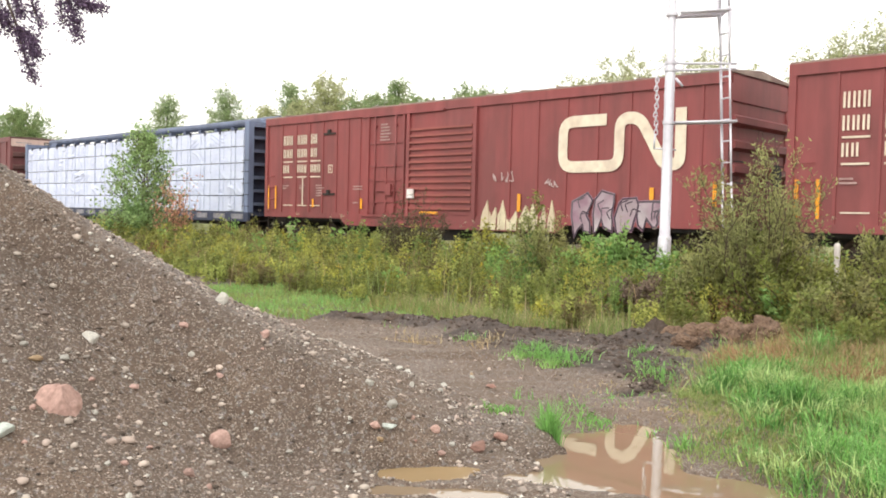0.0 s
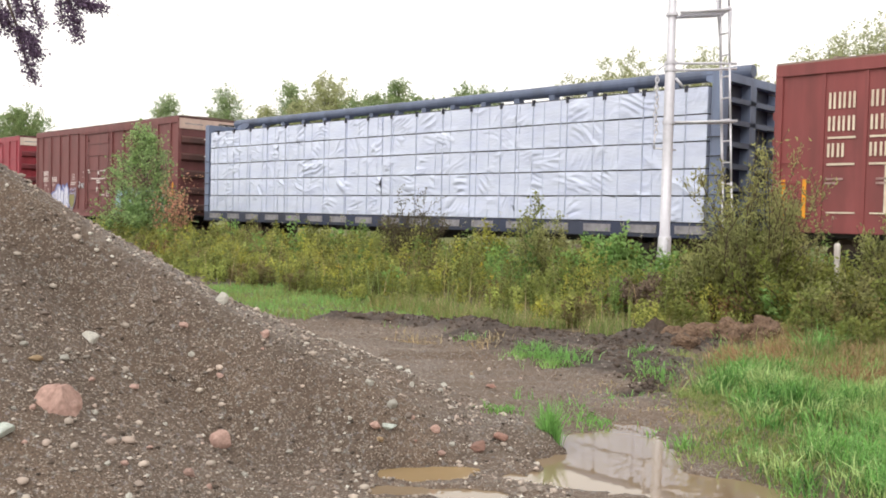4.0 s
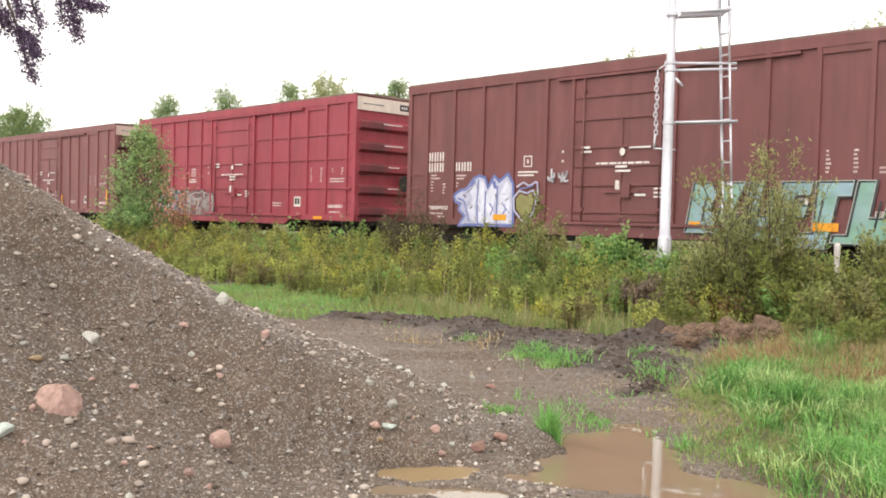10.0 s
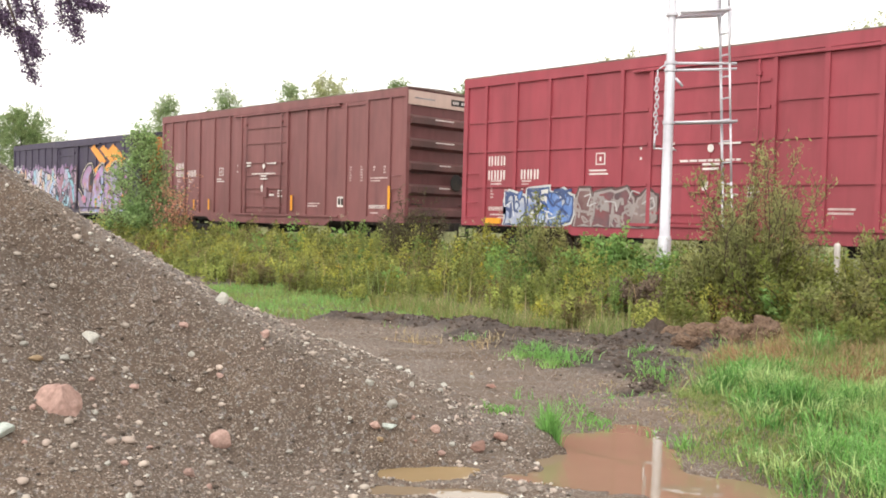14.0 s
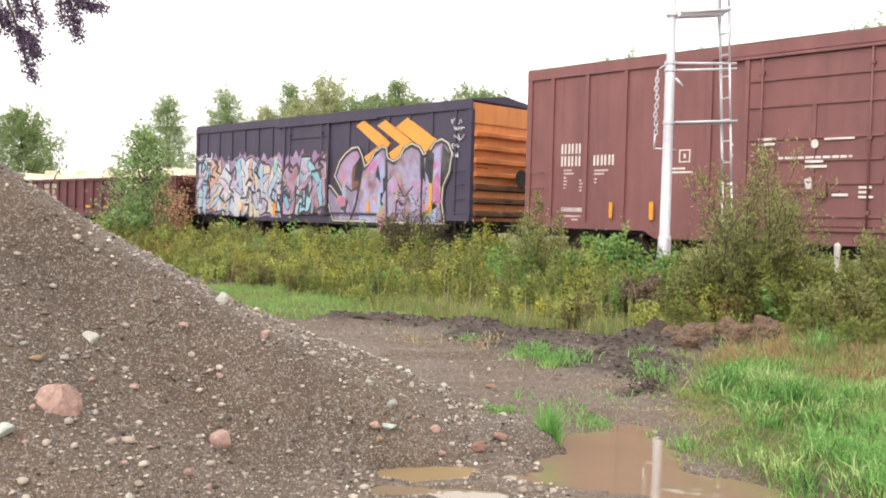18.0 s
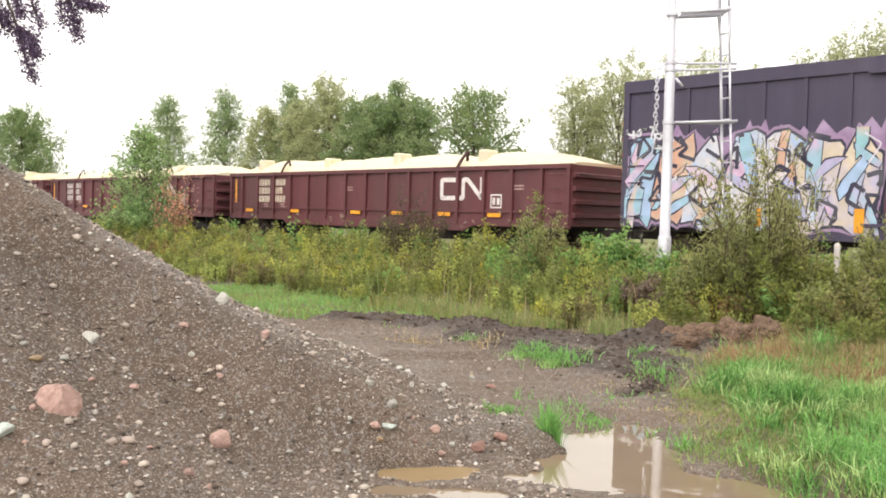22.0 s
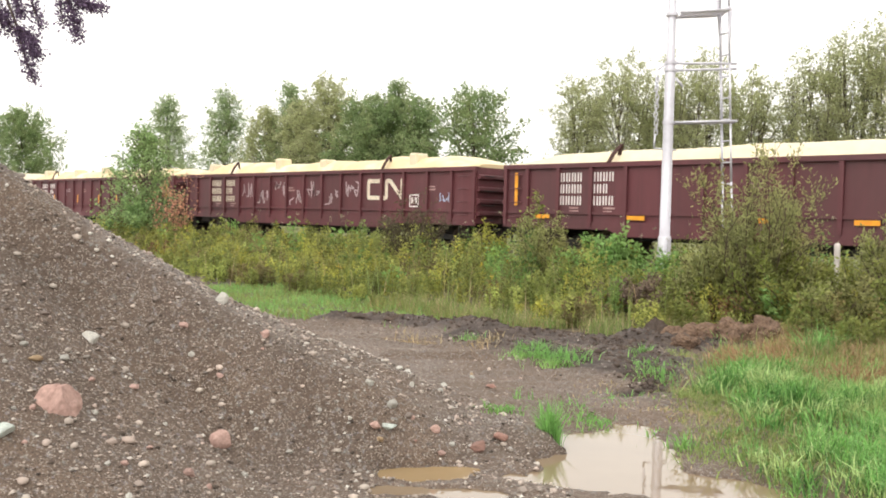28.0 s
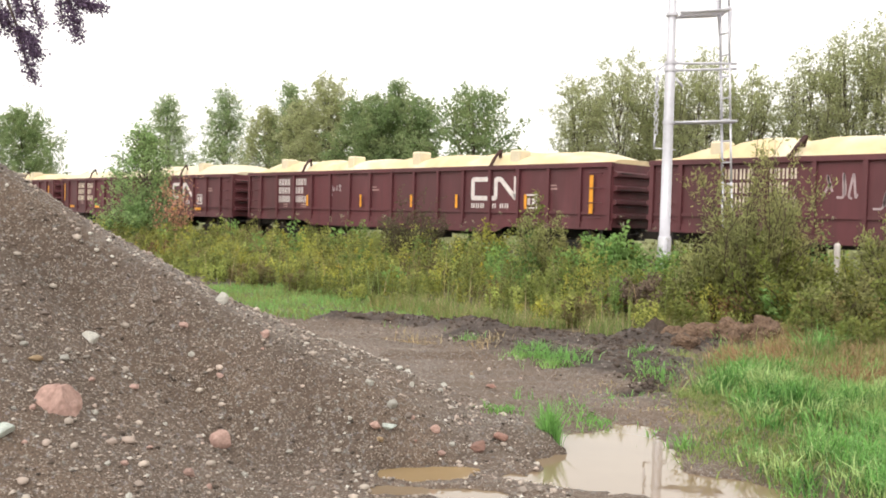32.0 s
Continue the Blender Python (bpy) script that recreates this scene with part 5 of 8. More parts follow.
def covered_load(left, seed, tone, flat):
    """Bagged lumps under cream sheeting that stands up from the sides, with square corners and rusty straps over it."""
    rng = random.Random(seed)
    h = G_LEN / 2
    load = thing("covered_load", (left + h, TRACK_Y, RAIL_Z), "flat sheeted load under cream sheeting with rusty straps" if flat else "lumpy load under cream sheeting with rusty straps", "load", "covered loads in the gondolas")
    nx, ny = 150, 16
    bm = bmesh.new()
    off = Vector((seed * 3.7, 0, 0))
    humps, x = [], -h + 0.6
    while x < h - 0.4:
        w = rng.uniform(0.55, 1.25)
        humps.append((x + w, w * 1.06, rng.uniform(0.02, 0.05) if flat else rng.uniform(0.10, 0.24)))
        x += 1.95 * w
    step = rng.uniform(0.1, 0.5) * h
    grid = []
    for i in range(nx + 1):
        x = (-h + 0.03) + (2 * h - 0.06) * i / nx
        end = smooth(0.0, 1.0, (h - abs(x)) / 1.9)
        bag = max([0.0] + [a * math.sqrt(max(0.0, 1 - ((x - c) / w) ** 2)) for c, w, a in humps])
        base = (0.23 + 0.10 * smooth(step - 0.1, step, x)) if flat else 0.15
        col = []
        for j in range(ny + 1):
            v = -1 + 2 * j / ny
            arch = 1 - abs(v) ** 6
            k = base + bag + 0.06 * noise.noise(Vector((x * 0.5, v * 0.8, 0)) + off) + 0.03 * abs(noise.noise(Vector((x * 2.3, v * 2.0, 4)) + off)) + 0.08 * (1 - v * v)
            z = TOP - 0.02 + 0.05 * (1 - abs(v) ** 12) + k * arch * (0.18 + 0.82 * end)
            if j in (0, ny):
                z = TOP - 0.06
            col.append(bm.verts.new((x, v * (HALF + 0.005) if abs(v) < 0.9 else math.copysign(HALF - 0.045 + 0.05 * (abs(v) - 0.9) / 0.1, v), z)))
            col[-1].co.y += 0.045 * math.copysign(noise.noise(Vector((x * 1.7 + z * 1.5, z * 2.0, 9)) + off), v) * (0.8 < abs(v) < 0.99)
        grid.append(col)
    for i in range(nx):
        for j in range(ny):
            bm.faces.new((grid[i][j], grid[i + 1][j], grid[i + 1][j + 1], grid[i][j + 1])).smooth = True
    for i in (0, nx):
        lo = [bm.verts.new((v.co.x, v.co.y, 1.06)) for v in (grid[i][0], grid[i][ny])]
        bm.faces.new([v for v in grid[i]] + [lo[1], lo[0]])
    part("sheeting", bm, M[tone], load)
    for x in (-h + 3.58, h - 4.22):
        strap = bmesh.new()
        path = [(-HALF - 0.10, TOP - 0.02), (-HALF - 0.06, TOP + 0.24), (-HALF + 0.06, TOP + 0.46), (-1.25, TOP + 0.12), (0.0, TOP + 0.08), (1.25, TOP + 0.12), (HALF - 0.06, TOP + 0.46), (HALF + 0.06, TOP + 0.24), (HALF + 0.10, TOP - 0.02)]
        ring = []
        for k, (a, b) in enumerate(path):
            xx = x + 0.26 * min(1.0, (b - TOP + 0.02) / 0.48) + rng.uniform(-0.02, 0.02)
            ring.append([strap.verts.new(c) for c in ((xx - 0.055, a, b), (xx + 0.055, a, b), (xx + 0.055, a * 0.985, b - 0.03), (xx - 0.055, a * 0.985, b - 0.03))])
        for p, q in zip(ring, ring[1:]):
            for k in range(4):
                strap.faces.new((p[k], p[(k + 1) % 4], q[(k + 1) % 4], q[k]))
        strap.faces.new(ring[0]), strap.faces.new(ring[-1][::-1])
        part("tie_bar", strap, M["rust_strap"], load, "rusty steel strap over the load")
    for x in (h - 3.3,) if flat else (-h + 2.0, -h + 6.1, -h + 9.4, h - 3.3):
        x += rng.uniform(-0.4, 0.4)
        part("raised_corner", worn_box(x - 0.19, x + 0.19, -1.38, -0.85, TOP + 0.05, TOP + rng.uniform(0.42, 0.54), 0.05), M["load_pale"], load, "pale squared hump of sheeting")
    return load


GONDOLAS = [(-63.75, True, False, False), (-81.90, True, False, False), (-99.95, None, False, True), (-118.0, False, True, False),
            (-136.05, True, True, False), (-154.1, False, False, True)]
gondolas, loads = [], []
for i, (left, rb, web, big) in enumerate(GONDOLAS):
    car, gh = gondola(left, 60 + i, rb, web, big)
    gondolas.append(car)
    loads.append(covered_load(left, 80 + i, "load" if i in (2, 3, 5) else "load_pale", i in (1, 4)))
for k in range(7):
    tag_scrawl(gondolas[2], 90 + k, -gh + 4.25 + 1.076 * k, 2.05 - 0.3 * (k % 2), 0.8, 0.6, -HALF - 0.002, (0.44, 0.33, 0.34), 0.05, 3, "faded chalky scrawl")
tag_scrawl(gondolas[2], 99, gh - 1.6, 1.75, 0.5, 0.35, -HALF - 0.002, (0.40, 0.45, 0.60), 0.04, 4, "pale blue scrawl")
tag_scrawl(gondolas[3], 98, -gh + 5.0, 2.0, 0.8, 0.4, -HALF - 0.002, (0.40, 0.30, 0.31), 0.04, 4, "faded chalky scrawl")
TRAIN = [boxcar_a, boxcar_b, flat_car, lumber, boxcar_d, boxcar_e, boxcar_f, boxcar_g, *gondolas, *loads]


# ---- ground ----
def nse(x, y, s, k=0.0):
    return noise.noise(Vector((x * s, y * s, k)))


PILE_X, PILE_Y, PILE_H, PILE_R, PILE_E = -7.21, 1.25, 2.66, 4.94, 1.25
# pools: from, to, half-width
POOLS = [((-4.05, 6.20), (-3.98, 5.80), 0.13), ((-4.06, 5.55), (-3.68, 5.20), 0.22), ((-3.75, 5.75), (-3.38, 5.30), 0.20), ((-3.66, 5.00), (-3.20, 4.95), 0.28), ((-3.12, 5.05), (-2.2, 5.15), 0.30), ((-3.60, 4.58), (-3.36, 4.72), 0.15),
         ((-4.26, 3.90), (-4.10, 4.12), 0.14), ((-4.05, 3.60), (-3.62, 3.98), 0.085), ((-3.78, 4.42), (-3.66, 4.44), 0.06), ((-9.3, 7.72), (-8.7, 8.2), 0.10)]
# the low bank of dark spoil: from, to, half-width, height
BANKS = [((-10.9, 8.6), (-8.9, 9.4), 0.46, 0.10), ((-8.9, 9.4), (-6.3, 9.7), 0.58, 0.08), ((-8.5, 8.9), (-5.3, 8.3), 0.52, 0.06), ((-6.8, 9.5), (-5.5, 9.0), 0.45, 0.07), ((-6.6, 10.1), (-5.3, 10.9), 0.42, 0.10), ((-5.3, 8.2), (-4.65, 7.45), 0.20, 0.04)]
RUTS = [((-6.6, 7.55), (-5.1, 7.55), 0.10, 0.035), ((-4.85, 7.30), (-4.65, 7.62), 0.17, 0.11), ((-9.2, 8.0), (-7.6, 7.9), 0.12, 0.03)]


def seg(px, py, a, b):
    dx, dy = b[0] - a[0], b[1] - a[1]
    t = min(max(((px - a[0]) * dx + (py - a[1]) * dy) / (dx * dx + dy * dy), 0), 1)
    return math.hypot(px - a[0] - t * dx, py - a[1] - t * dy)


def pool(x, y):
    d = min(seg(x, y, a, b) / w for a, b, w in POOLS)
    if d > 2.5:
        return 0.0
    return 1 - smooth(0.85, 1.25, d + 0.30 * nse(x, y, 2.7, 8) + 0.26 * nse(x, y, 8.0, 3) + 0.14 * nse(x, y, 19.0, 6))


def shore(x, y):
    return 1 - smooth(0.0, 0.45, min(seg(x, y, a, b) - w for a, b, w in POOLS))


def spoil(x, y):
    if not (-13 < x < -3 and 6 < y < 13.5):
        return 0.0
    v = max((1 - smooth(0.3, 1.3, seg(x, y, a, b) / w + 0.45 * nse(x, y, 2.3, 2) + 0.3 * nse(x, y, 6, 5))) for a, b, w, h in BANKS)
    return max(v, 1 - smooth(0.6, 1.3, seg(x, y, RUTS[1][0], RUTS[1][1]) / 0.17))


def meadow_edge(y):
    return float(np.interp(y, (5.0, 6.2, 7.6, 8.5, 9.6, 10.5, 12.0), (-2.05, -2.85, -3.85, -4.75, -5.65, -5.9, -5.9)))


def height(x, y):
    """The lie of the land without the gravel pile."""
    z = 0.045 + 0.02 * nse(x, y, 0.9) + 0.014 * nse(x, y, 3.1, 4) + 0.010 * nse(x, y, 7.0, 1)
    z += 0.18 * smooth(14.0, 17.6, y) * (1 - 0.5 * smooth(25, 30, y)) + 0.05 * smooth(8.5, 12.5, y)
    if -13 < x < -0.5 and 2 < y < 13.5:
        z -= 0.11 * pool(x, y) + 0.042 * shore(x, y)
        k = max(h * (1 - smooth(0.1, 1.4, seg(x, y, a, b) / w)) for a, b, w, h in BANKS)
        z += k * (1 + 0.9 * nse(x, y, 2.6, 6) + 0.9 * abs(nse(x, y, 6.5, 2)) + 0.5 * nse(x, y, 12, 9))
        z -= max(h * (1 - smooth(0.3, 1.2, seg(x, y, a, b) / w + 0.3 * nse(x, y, 4, 1))) for a, b, w, h in RUTS)
        z += 0.022 * max(0.0, nse(x, y, 5.5, 12)) + 0.014 * nse(x, y, 13, 3)
        if y > 5.2 and x < meadow_edge(y):
            u, v = 0.74 * x + 0.67 * y, -0.67 * x + 0.74 * y
            z += 0.045 * noise.noise(Vector((u * 0.9, v * 4.2, 2))) * (1 - shore(x, y))
        if x > meadow_edge(y):
            z += 0.05 * smooth(0, 0.5, x - meadow_edge(y)) * (1 - pool(x, y))
    if math.hypot(x, y) > 150:
        z = 0.2
    return z


def pile_reach(x, y):
    """How far the heap's foot lies from its top: drawn in on the side of the pools."""
    t = math.degrees(math.atan2(y - PILE_Y, x - PILE_X))
    return 3.75 - 0.3 * smooth(27, 33, t) * (1 - smooth(42, 50, t)) + (PILE_R - 3.75) * max(smooth(36, 50, t), smooth(10, 50, -t))


def pile_z(x, y):
    r = math.hypot(x - PILE_X, y - PILE_Y)
    u = 1 - r / pile_reach(x, y)
    spur = 0.19 * (1 - smooth(0.0, 1.1, seg(x, y, (-5.3, 4.45), (-4.3, 5.02)) / 0.52)) * (1 + 0.6 * nse(x, y, 3, 4)) - 0.02
    if u <= 0:
        return spur - 0.4 * pool(x, y) if spur > 0.03 else -0.3
    z = PILE_H * u ** PILE_E
    t = math.degrees(math.atan2(y - PILE_Y, x - PILE_X))
    z += 0.085 * smooth(0.03, 0.16, u) * (1 - smooth(0.26, 0.48, u)) * smooth(50, 60, t) * (1 - smooth(85, 100, t))
    k = min(1.0, u * 5)
    return max(spur, z - 0.04 * (1 - k)) - 0.4 * pool(x, y) * (1 - k) + k * (0.05 * nse(x, y, 0.9, 3) + 0.025 * nse(x, y, 2.6, 5) + 0.010 * nse(x, y, 7, 7))


def lie(x, y):
    return max(height(x, y), pile_z(x, y))


def spread(near, far, step, grow, a, b):
    """Coordinates: even steps from a to b, then wider and wider out to near and far."""
    v = list(np.arange(a, b + 1e-6, step))
    s, x = step, a
    while x > near:
        s *= grow
        x -= s
        v.insert(0, x)
    s, x = step, b
    while x < far:
        s *= grow
        x += s
        v.append(x)
    return v


def grid_mesh(name, xs, ys, fz, material, attr=None):
    nx, ny = len(xs), len(ys)
    co = np.array([(x, y, fz(x, y)) for y in ys for x in xs], dtype=np.float32)
    i, j = np.meshgrid(np.arange(nx - 1), np.arange(ny - 1))
    q = (j * nx + i).ravel()
    quads = np.stack([q, q + 1, q + nx + 1, q + nx], 1).astype(np.int32)
    me = raw_mesh(name, co, quads, material)
    me.polygons.foreach_set("use_smooth", np.ones(len(quads), dtype=bool))
    if attr:
        at = me.attributes.new(attr[0], "FLOAT", "POINT")
        at.data.foreach_set("value", np.array([attr[1](x, y) for y in ys for x in xs], dtype=np.float32))
    return me


def raw_mesh(name, co, faces, material):
    me = bpy.data.meshes.new(name)
    n, k = faces.shape
    me.vertices.add(len(co))
    me.vertices.foreach_set("co", np.asarray(co, dtype=np.float32).ravel())
    me.loops.add(n * k)
    me.loops.foreach_set("vertex_index", faces.ravel().astype(np.int32))
    me.polygons.add(n)
    me.polygons.foreach_set("loop_start", np.arange(0, n * k, k, dtype=np.int32))
    me.polygons.foreach_set("loop_total", np.full(n, k, dtype=np.int32))
    me.update(calc_edges=True)
    me.materials.append(material)
    return me


def earth(name, base, second, dark, grass):
    """Damp gravelly earth: grain at three sizes, stones, dark spoil where the attribute says so, turf further off."""
    m = bpy.data.materials.new(name)
    m.use_nodes = True
    n, l = m.node_tree.nodes, m.node_tree.links
    b = n["Principled BSDF"]
    tc = n.new("ShaderNodeTexCoord")

    def nz(s, d=6):
        t = n.new("ShaderNodeTexNoise")
        t.inputs["Scale"].default_value, t.inputs["Detail"].default_value = s, d
        l.new(tc.outputs["Object"], t.inputs["Vector"])
        return t.outputs["Fac"]

    def rng(f, lo, hi, a=0.0, c=1.0):
        r = n.new("ShaderNodeMapRange")
        for k, v in (("From Min", lo), ("From Max", hi), ("To Min", a), ("To Max", c)):
            r.inputs[k].default_value = v
        l.new(f, r.inputs["Value"])
        return r.outputs["Result"]

    def mix(f, a, c):
        x = n.new("ShaderNodeMix")
        x.data_type = "RGBA"
        for k, v in (("Factor", f), ("A", a), ("B", c)):
            if isinstance(v, bpy.types.NodeSocket):
                l.new(v, x.inputs[k])
            else:
                x.inputs[k].default_value = (*v, 1)
        return x.outputs["Result"]

    col = mix(rng(nz(1.3), 0.38, 0.62), base, second)
    col = mix(rng(nz(4.5), 0.48, 0.66, 0, 0.55), col, tuple(c * 0.55 for c in base))
    vor = n.new("ShaderNodeTexVoronoi")
    vor.inputs["Scale"].default_value = 55
    l.new(tc.outputs["Object"], vor.inputs["Vector"])
    stone = n.new("ShaderNodeHueSaturation")
    stone.inputs["Saturation"].default_value, stone.inputs["Value"].default_value = 0.12, 0.45
    l.new(vor.outputs["Color"], stone.inputs["Color"])
    col = mix(rng(nz(26, 3), 0.56, 0.66, 0, 0.5), col, stone.outputs["Color"])
    col = mix(rng(nz(90, 2), 0.45, 0.75, 0, 0.55), col, tuple(c * 0.45 for c in base))
    grit = n.new("ShaderNodeTexVoronoi")
    grit.inputs["Scale"].default_value = 120
    l.new(tc.outputs["Object"], grit.inputs["Vector"])
    sep = n.new("ShaderNodeSeparateColor")
    l.new(grit.outputs["Color"], sep.inputs["Color"])
    col = mix(rng(sep.outputs["Red"], 0.80, 0.86, 0, 0.75), col, (0.37, 0.315, 0.265))
    col = mix(rng(sep.outputs["Green"], 0.74, 0.84, 0, 0.65), col, tuple(c * 0.4 for c in base))
    at = n.new("ShaderNodeAttribute")
    at.attribute_name = "spoil"
    col = mix(rng(at.outputs["Fac"], 0.1, 0.8, 0, 0.9), col, mix(rng(nz(7), 0.42, 0.6), dark, tuple(c * 1.9 for c in dark)))
    at2 = n.new("ShaderNodeAttribute")
    at2.attribute_name = "turf"
    col = mix(at2.outputs["Fac"], col, mix(rng(nz(2.2), 0.4, 0.6), grass, tuple(c * 0.6 for c in grass)))
    l.new(col, b.inputs["Base Color"])
    b.inputs["Roughness"].default_value = 0.8
    rr = rng(nz(0.8), 0.4, 0.6, 0.55, 0.9)
    l.new(rr, b.inputs["Roughness"])
    bp = n.new("ShaderNodeBump")
    bp.inputs["Strength"].default_value, bp.inputs["Distance"].default_value = 0.9, 0.025
    l.new(nz(70, 5), bp.inputs["Height"])
    l.new(bp.outputs["Normal"], b.inputs["Normal"])
    return m


M["earth"] = earth("damp_gravelly_earth", (0.188, 0.132, 0.095), (0.152, 0.108, 0.080), (0.056, 0.043, 0.037), (0.120, 0.098, 0.045))
M["gravel"] = earth("pit_run_gravel", (0.176, 0.124, 0.090), (0.131, 0.093, 0.069), (0.05, 0.04, 0.035), (0.1, 0.1, 0.05))


def turf(x, y):
    far = 1 - (1 - smooth(9.6, 10.6, y + 0.5 * nse(x, y, 0.7, 3) + 0.1 * min(0, x + 8))) * (1 - smooth(30, 45, math.hypot(x, y)))
    near = 0.85 * smooth(-0.25, 0.35, x - meadow_edge(y) + 0.3 * nse(x, y, 1.7, 7)) * (1 - pool(x, y)) if 4.6 < y < 13 and x < 3 else 0.0
    return max(0.0, max(far, near) - spoil(x, y))


gx = spread(-3500, 3500, 0.05, 1.22, -13.0, 0.0)
gy = spread(-3500, 3500, 0.05, 1.22, 2.0, 11.6)
me = grid_mesh("ground", gx, gy, height, M["earth"], ("spoil", spoil))
at = me.attributes.new("turf", "FLOAT", "POINT")
at.data.foreach_set("value", np.array([turf(x, y) for y in gy for x in gx], dtype=np.float32))
ground = tagged(new("ground", me), "damp brown gravelly earth with pools and rough turf", "ground", "", "structure")



def tread(x, y):
    """Ridges pressed by a tracked machine, fading into the mud round them."""
    k = 1 - smooth(0.35, 1.0, seg(x, y, (-7.75, 7.05), (-7.25, 7.5)) / 0.42 + 0.25 * nse(x, y, 3, 2))
    return height(x, y) - 0.03 + 0.038 * min(1.0, k * 2.5) + 0.030 * k * math.sin(58 * (0.70 * y - 0.71 * x) + 1.5 * nse(x, y, 1.2, 5))


tagged(new("tyre_track", grid_mesh("tyre_track", list(np.arange(-8.3, -6.7, 0.018)), list(np.arange(6.5, 8.05, 0.018)), tread, M["earth"])), "ridged machine track pressed into the mud", "track", "", "structure")
pile = new("gravel_pile", grid_mesh("gravel_pile", list(np.arange(PILE_X - 5, PILE_X + 5.01, 0.06)), list(np.arange(PILE_Y - 5, PILE_Y + 5.01, 0.06)), pile_z, M["gravel"]))
tagged(pile, "large heap of brown pit-run gravel with stones", "gravel pile")



def water_mat(name, colour, ior, rough):
    m = bpy.data.materials.new(name)
    m.use_nodes = True
    n, l = m.node_tree.nodes, m.node_tree.links
    b = n["Principled BSDF"]
    b.inputs["Roughness"].default_value, b.inputs["IOR"].default_value = rough, ior
    tn, bn, tcn = n.new("ShaderNodeTexNoise"), n.new("ShaderNodeBump"), n.new("ShaderNodeTexCoord")
    tn.inputs["Scale"].default_value = 5.0
    bn.inputs["Strength"].default_value, bn.inputs["Distance"].default_value = 0.04, 0.01
    sm, mx = n.new("ShaderNodeTexNoise"), n.new("ShaderNodeMix")
    sm.inputs["Scale"].default_value, sm.inputs["Detail"].default_value = 2.2, 5
    mx.data_type = "RGBA"
    mx.inputs["A"].default_value = (*colour, 1)
    mx.inputs["B"].default_value = (*[c * 0.78 for c in colour], 1)
    for t in (tn, sm):
        l.new(tcn.outputs["Object"], t.inputs["Vector"])
    l.new(sm.outputs["Fac"], mx.inputs["Factor"])
    l.new(mx.outputs["Result"], b.inputs["Base Color"])
    l.new(tn.outputs["Fac"], bn.inputs["Height"])
    l.new(bn.outputs["Normal"], b.inputs["Normal"])
    return m


M["water"] = water_mat("muddy_rain_water", (0.30, 0.222, 0.142), 2.5, 0.012)
M["silty"] = water_mat("golden_silty_water", (0.36, 0.255, 0.135), 1.36, 0.05)


def water_sheet(x, y, along, across, turn, z, label, material="water"):
    bm = bmesh.new()
    n = 10
    v = [[bm.verts.new((along * (2 * i / n - 1), across * (2 * j / n - 1), 0.0)) for j in range(n + 1)] for i in range(n + 1)]
    for i in range(n):
        for j in range(n):
            bm.faces.new((v[i][j], v[i + 1][j], v[i + 1][j + 1], v[i][j + 1]))
    ob = tagged(new("water", mesh_of("water", bm, M[material])), label, "puddle", "", "structure")
    ob.matrix_world = pose(x, y, z, 0, 0, turn)
    return ob


water_sheet(-2.80, 5.40, 1.75, 1.20, 0, -0.004, "shallow puddle reflecting the white sky")
water_sheet(-3.84, 3.78, 0.42, 0.13, 41, 0.0, "small puddle reflecting the white sky")
water_sheet(-4.18, 4.01, 0.36, 0.19, 52, 0.001, "small shallow puddle of golden silty water", "silty")
water_sheet(-9.0, 7.96, 0.75, 0.25, 38, 0.0, "thin strip of rain water in a wheel rut")

# ---- track ----
bm = bmesh.new()
prof = [(18.2, 0.10), (19.1, 0.30), (22.7, 0.30), (23.7, 0.08)]
xs = [-420 + i * 4 for i in range(145)]
rows = [[bm.verts.new((x, y, z + 0.02 * nse(x, y, 0.7))) for y, z in prof] for x in xs]
for a, c in zip(rows, rows[1:]):
    for i in range(3):
        bm.faces.new((a[i], c[i], c[i + 1], a[i + 1]))
tagged(new("ballast", mesh_of("ballast", bm, M["ballast"])), "grey crushed stone track ballast", "ballast", "", "structure")
track = thing("railway_track", (0, TRACK_Y, 0.30), "rusty steel rails on dark timber ties", "railway track")
rail_prof = [(-0.075, 0.03), (-0.075, 0.045), (-0.015, 0.07), (-0.012, 0.15), (-0.037, 0.165), (-0.037, 0.20), (0.037, 0.20), (0.037, 0.165), (0.012, 0.15), (0.015, 0.07), (0.075, 0.045), (0.075, 0.03)]
for s in (-1, 1):
    bm = bmesh.new()
    a = [bm.verts.new((-420, y, z)) for y, z in rail_prof]
    c = [bm.verts.new((156, y, z)) for y, z in rail_prof]
    k = len(a)
    for i in range(k):
        bm.faces.new((a[i], c[i], c[(i + 1) % k], a[(i + 1) % k]))
    bm.faces.new(a[::-1]), bm.faces.new(c)
    piece("rail", mesh_of("rail", bm, M["rail"]), track, (0, s * 0.7525, 0))
tie = mesh_of("tie", worn_box(-0.115, 0.115, -1.3, 1.3, -0.14, 0.03, 0.012), M["tie"])
for i in range(110):
    piece("tie", tie, track, (-52 + i * 0.55, 0, 0))
bm = bmesh.new()
for i in range(640):
    x = -52.55 - i * 0.55
    if x > -400:
        box(bm, x - 0.115, x + 0.115, -1.3, 1.3, -0.14, 0.03)
tagged(part("ties", bm, M["tie"], track), kind="stuff")


# ---- plants: leaves as folded quads, gathered in one mesh a plant ----
def leaf_mat(name, base, second, vary=0.4, trans=0.45, tone=0.0):
    return mat(name, base, 0.6, 0, 0.15, 2.0, second, 0.9, 0.8, island=vary, trans=trans, spec=0.25, tone=tone)


